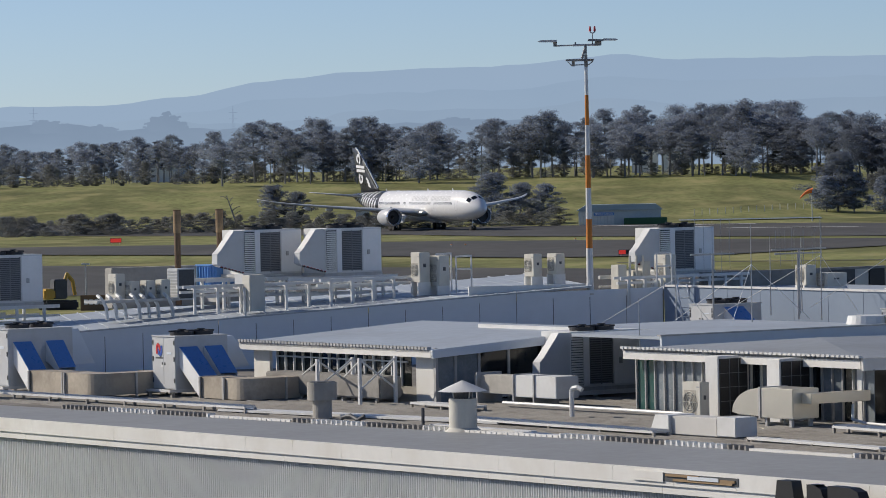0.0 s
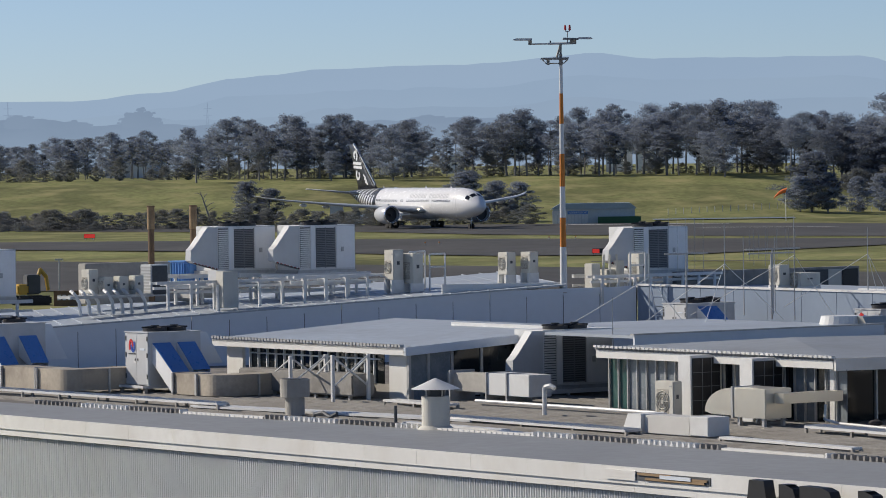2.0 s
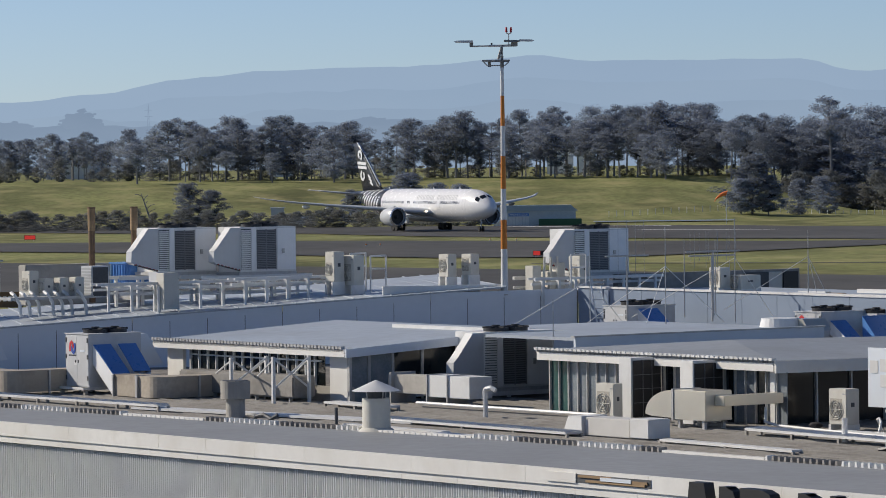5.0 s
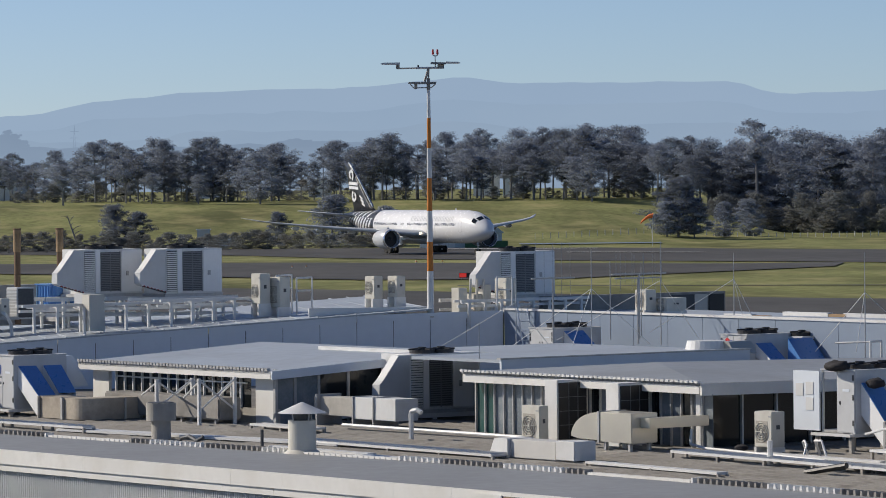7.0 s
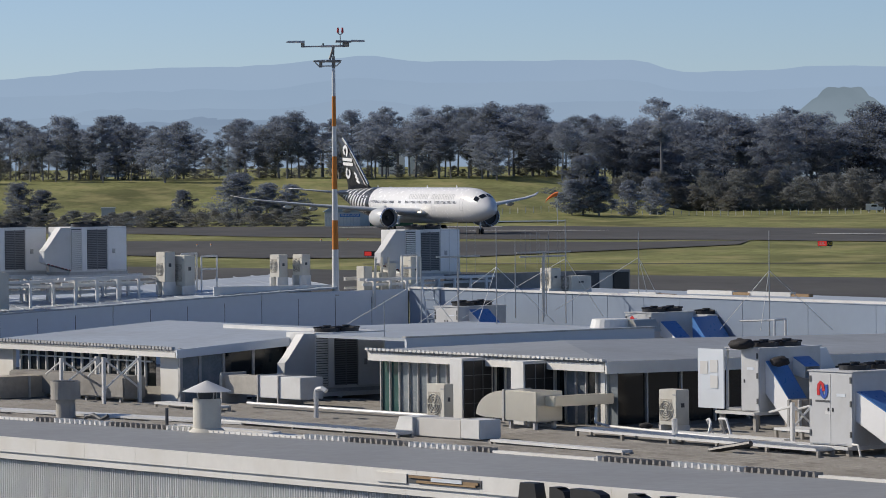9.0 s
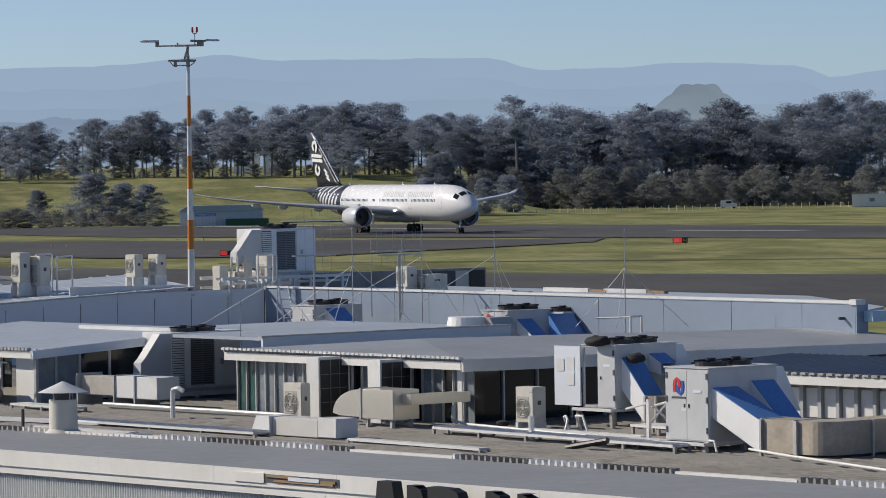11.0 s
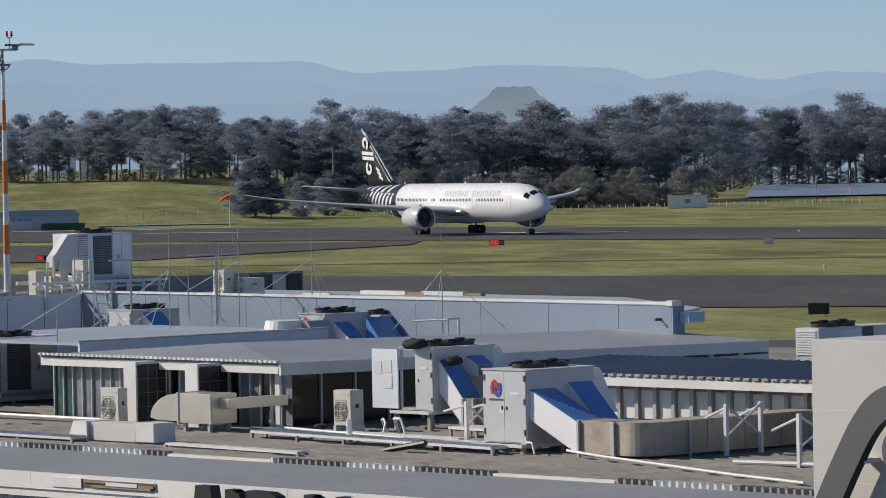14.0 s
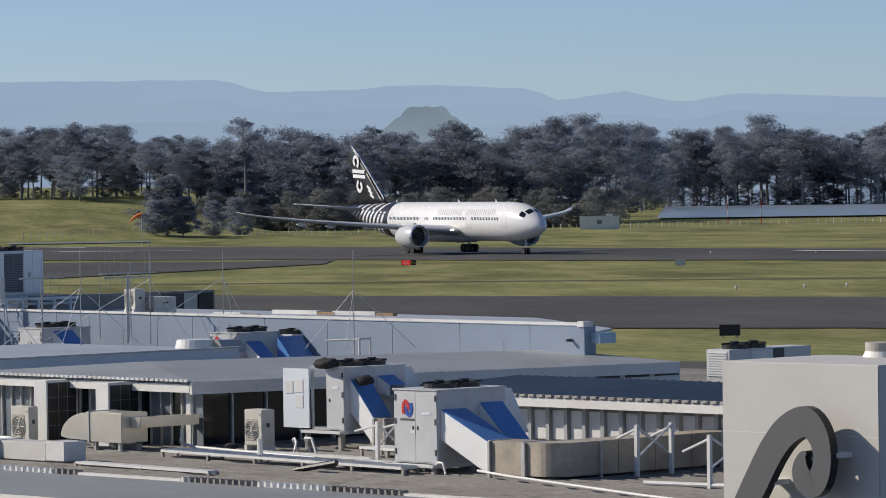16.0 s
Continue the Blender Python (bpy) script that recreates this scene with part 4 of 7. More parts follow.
# nose gear
bm = tube((-5.3, 0, 0.5), (-5.2, 0, 2.6), 0.12)
tube((-5.3, -0.35, 0.5), (-5.3, 0.35, 0.5), 0.08, bm)
gear = part("nose_gear", bm, M_STEEL, jet)
for dy in (-0.32, 0.32):
    part("wheel", tube((-5.3, dy - 0.16, 0.5), (-5.3, dy + 0.16, 0.5), 0.5, None, 18), M_TYRE, gear)
part("taxi_lamp", block(-5.1, -4.95, -0.2, 0.2, 1.5, 1.7), M_WHITE, gear)
for x, z in ((14.0, 7.95), (25.5, 7.95), (45.5, 7.9)):
    bm = loft([[(-x - 0.25, -0.04, z - 0.15), (-x + 0.35, -0.04, z - 0.15), (-x + 0.35, 0.04, z - 0.15), (-x - 0.25, 0.04, z - 0.15)], [(-x - 0.2, -0.02, z + 0.3), (-x, -0.02, z + 0.3), (-x, 0.02, z + 0.3), (-x - 0.2, 0.02, z + 0.3)]])
    part("antenna", bm, M_WING, jet)


# ---- roof buildings ----
def gpart(name, bm, material, parent, label=""):
    ob = part(name, bm, material, parent, label)
    ob.matrix_basis = pose(0, 0, 0, 0, 0, GRID)
    return ob


def crimped_edge(a0, a1, b, z, step=0.2, size=0.09):
    """The open ends of corrugated roofing along an eave, as small proud teeth."""
    bm = bmesh.new()
    a = a0
    while a < a1:
        block(a, a + step * 0.62, b - 0.10, b + 0.05, z, z + size, bm)
        a += step
    return bm


# first roof lantern: front eave along the first axis
one = thing("wall_lantern", Matrix(), "low roof lantern with cream eave and dark windows", "roof lantern", kind="structure")
A0, A1, B0 = -124.6, -113.3, 79.0
gpart("eave_board", block(A0 - 0.2, A1 + 0.15, B0 - 0.35, B0 - 0.25, 5.50, 5.75), M_FASCIA, one, "cream eave board")
gpart("crimped_sheet_ends", crimped_edge(A0 - 0.2, A1 + 0.1, B0 - 0.3, 5.76), M_STEEL, one)
for a in (A0 + 0.2, A1 - 1.2):
    gpart("wall_panel", block(a, a + 1.0, B0, B0 + 0.12, 4.0, 5.5), M_FASCIA, one)
gpart("wall_panel", block(A0, A1, B0 + 0.02, B0 + 0.14, 4.0, 4.5), M_CONC, one)
for i in range(15):
    a = A0 + 1.65 + i * 0.54
    gpart("mullion", block(a, a + 0.06, B0 - 0.03, B0 + 0.1, 4.5, 5.72), M_WHITE, one)
    gpart("pane", block(a + 0.06, a + 0.54, B0 + 0.05, B0 + 0.07, 4.5, 5.72), M_DKGLASS, one)
gpart("transom", block(A0 + 1.6, A1 - 1.7, B0 - 0.02, B0 + 0.1, 5.28, 5.33), M_WHITE, one)
for i, (b, m) in enumerate(((0, M_BLIND), (0.75, M_BLIND), (1.7, M_DKGLASS), (2.9, M_DKGLASS), (4.6, M_PANEL), (6.4, M_DKGLASS))):
    gpart("pane", block(A1 - 0.1, A1 - 0.04, B0 + b + 0.06, B0 + (0.75, 1.7, 2.9, 4.6, 6.4, 8)[i] - 0.06, 4.0, 5.75), m, one)
    gpart("post", block(A1 - 0.12, A1, B0 + b - 0.05, B0 + b + 0.05, 4.0, 5.8), M_STEEL, one)
bm = slab([near(A0 - 0.2, B0 - 0.35, 5.76), near(A1 + 0.2, B0 - 0.35, 5.76), near(A1 + 0.2, B0 + 7.4, 6.21), near(A0 - 0.2, B0 + 7.4, 6.21)], 0.10)
part("roof_sheet", bm, M_METALROOF, one, "pale blue-grey sheet roof")
bm = slab([near(A1 + 0.2, B0 - 0.35, 5.76), near(A1 + 0.26, B0 - 0.35, 5.76), near(A1 + 0.26, B0 + 7.4, 6.2), near(A1 + 0.2, B0 + 7.4, 6.2)], 0.28)
part("barge_board", bm, M_PANEL, one)
bm = block(A1 - 6.0, A1 + 0.2, B0 + 5.95, B0 + 6.1, 6.05, 6.24)
gpart("ridge_flashing", bm, M_WHITE, one)
# taller slab behind it with a deep grey fascia
bm = slab([near(-111.3, B0 + 4.0, 6.17), near(-106.6, B0 + 4.0, 6.17), near(-106.6, B0 + 14.5, 6.15), near(-116.5, B0 + 14.5, 6.15), near(-116.5, B0 + 7.45, 6.16), near(-111.3, B0 + 7.45, 6.17)], 0.1)
part("roof_sheet", bm, M_METALROOF, one)
gpart("deep_fascia", block(-106.6, -106.5, B0 + 4.0, B0 + 14.5, 5.80, 6.18), M_PANEL, one, "grey-blue deep fascia")
gpart("gutter_lip", block(-106.62, -106.42, B0 + 3.9, B0 + 14.5, 6.18, 6.23), M_STEEL, one)
gpart("wall_panel", block(-106.8, -106.7, B0 + 4.2, B0 + 14.5, 4.0, 5.8), M_DARK, one)

# second lantern: longer, with glazed front and dark glazed side
two = thing("wall_lantern", Matrix(), "long low roof building with dusty glazed front", "roof building", kind="structure")
A0, A1, B0 = -104.8, -93.9, 80.6
gpart("eave_board", block(A0 - 0.15, A1 + 0.25, B0 - 0.35, B0 - 0.25, 5.62, 5.92), M_FASCIA, two, "cream eave board")
gpart("crimped_sheet_ends", crimped_edge(A0 - 0.15, A1 + 0.2, B0 - 0.36, 5.94, 0.22, 0.07), M_WHITE, two)
bm = slab([near(A0 - 0.2, B0 - 0.35, 5.94), near(A1 + 0.3, B0 - 0.35, 5.94), near(A1 + 0.3, B0 + 20.5, 5.70), near(-99.5, B0 + 20.5, 5.98), near(-99.5, B0 + 3.0, 6.28)], 0.08)
part("roof_sheet", bm, M_GREYROOF, two, "smooth grey roof sheet")
bm = slab([near(A0 - 0.2, B0 - 0.35, 5.94), near(-99.5, B0 + 3.0, 6.28), near(-99.5, B0 + 20.5, 5.98), near(A0 - 0.2, B0 + 20.5, 5.6)], 0.08)
part("roof_sheet", bm, M_GREYROOF, two)
part("side_fascia", slab([near(A1 + 0.3, B0 - 0.35, 5.935), near(A1 + 0.38, B0 - 0.35, 5.935), near(A1 + 0.38, B0 + 20.5, 5.695), near(A1 + 0.3, B0 + 20.5, 5.695)], 0.36), M_FASCIA, two, "pale side fascia")
for i in range(12):
    a = A0 + 0.05 + i * 0.47
    m = M_GREENGL if i < 2 else M_BLIND
    gpart("pane", block(a + 0.05, a + 0.44, B0 + 0.04, B0 + 0.06, 4.05, 5.6), m, two)
    gpart("mullion", block(a, a + 0.05, B0 - 0.03, B0 + 0.1, 4.0, 5.62), M_STEEL, two)
for i in range(12, 24):
    a = A0 + 0.05 + i * 0.47
    gpart("pane", block(a + 0.05, a + 0.44, B0 + 0.04, B0 + 0.06, 4.05, 5.6), M_BLIND if i % 3 else M_DKGLASS, two)
    gpart("mullion", block(a, a + 0.05, B0 - 0.03, B0 + 0.1, 4.0, 5.62), M_STEEL, two)
gpart("corner_post", block(A1 - 0.25, A1 - 0.05, B0 - 0.05, B0 + 0.15, 4.0, 5.62), M_WHITE, two)
for i in range(6):
    b = B0 + 0.2 + i * 1.35
    gpart("pane", block(A1 - 0.12, A1 - 0.08, b + 0.05, b + 1.3, 4.05, 5.6), M_DKGLASS, two)
    gpart("mullion", block(A1 - 0.12, A1, b - 0.03, b + 0.03, 4.0, 5.62), M_STEEL, two)
gpart("wall_panel", block(A1 - 0.2, A1 - 0.1, B0 + 8.3, B0 + 21, 4.0, 5.62), M_PANEL, two)
for i in range(9):
    b = B0 + 8.6 + i * 1.4
    gpart("opening", block(A1 - 0.08, A1 - 0.04, b, b + 1.1, 5.25, 5.5), M_DARK, two)
# two white framed intakes against the front
for a in (-99.8, -96.9):
    gpart("intake_frame", block(a, a + 0.62, B0 - 1.2, B0, 4.0, 5.88, None, 0.02), M_WHITE, two, "white framed intake box")
    gpart("intake_screen", block(a + 0.62, a + 0.66, B0 - 1.15, B0 - 0.1, 4.1, 5.8), M_BLACK, two, "black mesh screen")
    for k in range(1, 4):
        gpart("screen_bar", block(a + 0.66, a + 0.675, B0 - 1.15, B0 - 0.1, 4.1 + k * 0.42, 4.115 + k * 0.42), M_DKSLAT, two)
    for k in range(1, 3):
        gpart("screen_bar", block(a + 0.66, a + 0.675, B0 - 1.15 + k * 0.35, B0 - 1.135 + k * 0.35, 4.1, 5.8), M_DKSLAT, two)

# third: low hall with white panels between piers
three = thing("wall_hall", Matrix(), "low hall with white panels under a corrugated eave", "roof building", kind="structure")
A0, A1, B0 = -88.0, -64.0, 83.6
gpart("eave_board", block(A0, A1, B0 - 0.5, B0 - 0.4, 5.42, 5.66), M_FASCIA, three, "cream eave board")
gpart("crimped_sheet_ends", crimped_edge(A0, A1, B0 - 0.45, 5.70, 0.34, 0.06), M_CONC, three)
bm = slab([near(A0, B0 - 0.5, 5.70), near(A1, B0 - 0.5, 5.70), near(A1, B0 + 4.6, 5.90), near(A0, B0 + 4.6, 5.90)], 0.04)
for i in range(70):
    a = A0 + i * 0.34
    tube(near(a + 0.1, B0 - 0.52, 5.72), near(a + 0.1, B0 + 4.6, 5.92), 0.04, bm, 5)
part("roof_sheet", bm, M_GREYROOF, three, "corrugated grey roof sheet")
gpart("wall_panel", block(A0, A1, B0 + 0.1, B0 + 0.25, 4.0, 5.45), M_CONC, three)
for i in range(34):
    a = A0 + 0.2 + i * 0.7
    gpart("panel", block(a, a + 0.5, B0 + 0.04, B0 + 0.12, 4.5, 5.3), M_WHITE if i % 9 != 7 else M_FASCIA, three)
    gpart("pier", block(a + 0.53, a + 0.66, B0 - 0.06, B0 + 0.1, 4.0, 5.42), M_SLAT, three)

# ---- sign tower at the near eave ----
tower = thing("sign_tower", Matrix(), "off-white rendered sign tower with a dark metal swirl", "sign")
SA, SB = -58.05, 64.0
gpart("tower_body", block(SA, SA + 4.15, SB, SB + 3.2, 0, 7.98, None, 0.02), M_SIGNW, tower)
for z in (6.55, 5.1, 3.6):
    gpart("panel_joint", block(SA + 0.02, SA + 4.13, SB - 0.004, SB + 0.01, z, z + 0.012), M_FASCIA, tower)


def swirl_ribbon(points, widths, depth):
    bm = bmesh.new()
    rings = []
    for i, (x, z) in enumerate(points):
        p, q = points[max(0, i - 1)], points[min(len(points) - 1, i + 1)]
        d = Vector((q[0] - p[0], q[1] - p[1])).normalized()
        w = widths[i] / 2
        rings.append([(x - d.y * w, 0, z + d.x * w), (x + d.y * w, 0, z - d.x * w), (x + d.y * w, depth, z - d.x * w), (x - d.y * w, depth, z + d.x * w)])
    loft(rings, bm)
    for fc in bm.faces:
        fc.normal_update()
        fc.material_index = 0 if abs(fc.normal.y) > 0.7 else 1
    return bm


def smooth_path(pts, n=5):
    out = []
    for i in range(len(pts) - 1):
        p0, p1, p2, p3 = (Vector(pts[max(0, min(len(pts) - 1, i + k))]) for k in (-1, 0, 1, 2))
        for k in range(n):
            t = k / n
            out.append(0.5 * (2 * p1 + (p2 - p0) * t + (2 * p0 - 5 * p1 + 4 * p2 - p3) * t * t + (3 * p1 - p0 - 3 * p2 + p3) * t ** 3))
    return out + [Vector(pts[-1])]


path = smooth_path([(0.25, 4.2, 0.62), (0.72, 5.05, 0.62), (1.08, 5.65, 0.62), (1.46, 6.22, 0.62), (1.86, 6.62, 0.62), (2.34, 6.80, 0.60), (2.66, 6.54, 0.52), (2.77, 6.15, 0.46), (2.72, 5.80, 0.48), (2.54, 5.58, 0.54), (2.30, 5.62, 0.52), (2.20, 5.86, 0.42), (2.25, 6.10, 0.22), (2.36, 6.20, 0.05)])
bm = swirl_ribbon([(p.x, p.y) for p in path], [p.z for p in path], 0.22)
ob = part("swirl", bm, (M_LETTER, M_LETTERSIDE), tower, "dark charcoal metal swirl standing off the board")
ob.matrix_basis = Matrix.Translation(near(SA + 0.42, SB - 0.62, 0.06)) @ pose(0, 0, 0, 0, 0, GRID)
for x, z in ((3.35, 6.2), (3.35, 5.2), (2.8, 6.1), (1.7, 5.6)):
    gpart("bracket", block(SA + x - 0.2, SA + x + 0.1, SB - 0.45, SB, z - 0.05, z + 0.05), M_WHITE, tower)
# dark standing shapes on the fascia
for a0, a1, k in ((-77.0, -76.2, 1), (-75.8, -75.2, 0), (-75.05, -73.9, 0), (-73.0, -72.4, 0), (-71.9, -71.4, 0)):
    bm = prism([(a0 - 0.25, 2.0), (a1 + 0.35, 2.0), (a1 - 0.15, 4.24), (a0 + 0.12, 4.24)] if k else [(a0, 2.0), (a0, 4.19), (a0 + 0.35, 4.19), (a1 - 0.35, 4.18), (a1 - 0.1, 4.1), (a1, 3.9), (a1, 2.0)], EAVE_B - 0.75, EAVE_B - 0.45)
    solid("sign_shape", bm, M_LETTERSIDE, pose(0, 0, 0, 0, 0, GRID), "dark metal sign shape standing on the fascia", "sign")


# ---- rooftop machines ----
def bars(x0, x1, y0, y1, z0, z1, n, axis, bm=None):
    """n slats filling a field; axis z: stacked, axis y: side by side."""
    bm = bm or bmesh.new()
    for i in range(n):
        if axis == "z":
            z = z0 + (z1 - z0) * (i + 0.2) / n
            block(x0, x1, y0, y1, z, z + (z1 - z0) / n * 0.55, bm)
        else:
            y = y0 + (y1 - y0) * (i + 0.2) / n
            block(x0, x1, y, y + (y1 - y0) / n * 0.5, z0, z1, bm)
    return bm


def fan_ring(x, y, z, r, parent):
    fan = part("fan", tube((x, y, z), (x, y, z + 0.12), r, None, 20), M_BLACK, parent, "black axial fan and guard")
    for k in range(6):
        a = k * math.tau / 6
        part("guard_arm", tube((x, y, z + 0.15), (x + r * 1.08 * math.cos(a), y + r * 1.08 * math.sin(a), z + 0.13), 0.03, None, 5), M_BLACK, fan)
    part("hub", tube((x, y, z + 0.1), (x, y, z + 0.21), 0.14, None, 10), M_BLACK, fan)


def hooded_unit(m, ly, h, lx=1.6, deep=1.25, platform=0.0):
    """A packaged air handler: hood on its front, louvred bay, dark coil bay and plain bay."""
    t = thing("rooftop_unit", m, "pale grey rooftop air handler with sloped intake hood and dark coil", "air handler", "hooded rooftop units")
    part("casing", block(-lx, 0, 0, ly, 0.06, h, None, 0.015), M_WHITE, t)
    prof = [(-deep * 0.35, h * 0.99), (-0.0, h * 0.99), (0, 0.12), (-deep * 0.9, 0.42), (-deep, 0.5), (-deep * 0.98, h * 0.5), (-deep * 0.85, h * 0.58)]
    bm = prism([(y, z) for y, z in prof], -0.42, -0.02)
    bmesh.ops.transform(bm, matrix=Matrix(((0, 1, 0, 0), (1, 0, 0, 0), (0, 0, 1, 0), (0, 0, 0, 1))), verts=bm.verts)
    hood = part("hood", bm, M_UNIT, t, "sloped sheet-metal intake hood")
    bm = bmesh.new()
    for k in range(12):
        y = -deep * 0.9 * (1 - k / 12)
        z = 0.40 - 0.28 * (k / 12)
        tube((0.0, y, z), (0.0, y + 0.05, z - 0.02), 0.03, bm, 5)
    part("drip_edge", bm, M_LETTERSIDE, hood)
    for k in range(14):
        y0, y1 = -deep * 0.92 * (1 - k / 14), -deep * 0.92 * (1 - (k + 1) / 14)
        z0, z1 = 0.43 - 0.29 * k / 14, 0.43 - 0.29 * (k + 1) / 14
        bm = bmesh.new()
        bm.faces.new([bm.verts.new(p) for p in ((-0.004, y0, z0 - 0.035), (-0.004, y1, z1 - 0.035), (-0.004, y1, z1 + 0.02), (-0.004, y0, z0 + 0.02))])
        part("warning_stripe", bm, M_RED if k % 2 else M_BRIGHT, hood)
    part("louvre_recess", block(0.002, 0.012, 0.04, 0.52, 0.15, h - 0.08), M_DARK, t)
    for i in range(20):
        z = 0.16 + (h - 0.26) * i / 20
        part("slat", block(0.0, 0.05, 0.04, 0.52, z, z + (h - 0.26) / 20 * 0.7), M_WHITE, t)
    part("frame_post", block(0.0, 0.03, 0.54, 0.76, 0.1, h - 0.02), M_BRIGHT, t)
    part("coil", block(0.002, 0.02, 0.80, 1.72, 0.16, h - 0.12), M_DARK, t, "dark condenser coil")
    for i in range(22):
        z = 0.16 + (h - 0.28) * i / 22
        part("guard_bar", block(0.02, 0.03, 0.80, 1.72, z, z + (h - 0.28) / 22 * 0.5), M_DKSLAT, t)
    for y in (1.24, 1.70):
        part("coil_post", block(0.0, 0.035, y, y + 0.035, 0.14, h - 0.1), M_DKSLAT, t)
    part("access_door", block(0.0, 0.018, 1.80, ly - 0.04, 0.12, h - 0.06), M_BRIGHT, t)
    part("handle", block(0.018, 0.05, 2.0, 2.12, h * 0.42, h * 0.52), M_STEEL, t)
    fan_ring(-0.6, 0.95, h, 0.42, t)
    fan_ring(-0.6, 1.75, h, 0.42, t)
    part("base_rail", block(-lx, 0.04, -0.1, ly, -0.06, 0.06), M_STEEL, t)
    if platform:
        for x in (-lx, 0.05):
            part("skid", block(x - 0.06, x + 0.06, -deep - 0.6, ly + 0.7, -0.20, -0.06), M_WHITE, t)
            level = 0.46
            while level < min(platform - 0.1, 0.8):
                part("platform_beam", block(x - 0.04, x + 0.04, -deep - 0.6, ly + 0.7, -level - 0.09, -level), M_WHITE, t)
                level += 0.26
        n_feet = 4 if platform > 0.6 else 3
        for i in range(n_feet):
            y = -deep * 0.8 + (ly + deep * 0.8) * i / (n_feet - 1)
            for x in (-lx, 0.05):
                part("foot", block(x - 0.05, x + 0.05, y - 0.05, y + 0.05, -platform, -0.2), M_WHITE, t)
    return t


for x, y, z, ly, h, pl in ((-18.39, 169.0, 6.51, 2.76, 1.98, 0.55), (-7.99, 169.81, 7.46, 2.78, 1.84, 0.75), (-4.71, 169.93, 7.44, 2.71, 1.86, 0.70), (8.67, 169.78, 7.25, 2.81, 1.81, 0.62), (4.11, 139.16, 4.30, 2.93, 1.90, 0.30)):
    along = (GABLE.inverted() @ Vector((x, y, z))).x
    hooded_unit(at(x, y, z), ly, h, 1.6, 1.25, pl if y < 150 else max(pl, z - eave_z(min(along, 0)) - 0.06))


def chute(x1, y0, y1, zt0, zb0, zt1, zb1):
    """A sloping cowl: white sides, blue top."""
    side, top = bmesh.new(), bmesh.new()
    for y in (y0, y1 - 0.02):
        prism([(0, zb0), (0, zt0), (x1, zt1), (x1, zb1)], y, y + 0.02, side)
    prism([(0, zb0 - 0.0), (0, zb0 + 0.02), (x1, zb1 + 0.02), (x1, zb1)], y0, y1, side)
    prism([(0, zt0), (0.05, zt0 + 0.012), (x1, zt1 + 0.012), (x1, zt1 - 0.01), (0, zt0 - 0.02)], y0 + 0.004, y1 - 0.004, top)
    return side, top


def curved_duct(x0, x1, y0, run, z0, z1, width=0.95, r=0.7):
    """A duct that runs along x, turns through a rounded corner and runs on along y."""
    bm = bmesh.new()
    outer = [(x0, y0)] + [(x1 - r + r * math.sin(k * math.pi / 16), y0 + r - r * math.cos(k * math.pi / 16)) for k in range(9)] + [(x1, y0 + run)]
    inner = [(x1 - width, y0 + run), (x1 - width, y0 + width), (x0, y0 + width)]
    ring = outer + inner
    a = [bm.verts.new((x, y, z0)) for x, y in ring]
    b = [bm.verts.new((x, y, z1)) for x, y in ring]
    bm.faces.new(b)
    bm.faces.new(a[::-1])
    for i in range(len(ring)):
        j = (i + 1) % len(ring)
        bm.faces.new((a[i], a[j], b[j], b[i]))
    return bm


def marking(parent, x, z, s, y=-0.012):
    """Two curled strokes, blue and red."""
    for m, k in ((M_LOGOR, -1), (M_LOGOB, 1)):
        pts = [(x - k * s * px, z - k * s * pz) for px, pz in ((-0.42, -0.42), (-0.46, 0.05), (-0.40, 0.38), (-0.18, 0.56), (0.04, 0.40), (0.10, 0.12), (0.18, -0.08))]
        ob = part("marking", ribbon(pts, 0.3 * s, 0.01), m, parent, "curled painted marking")
        ob.location.y = y


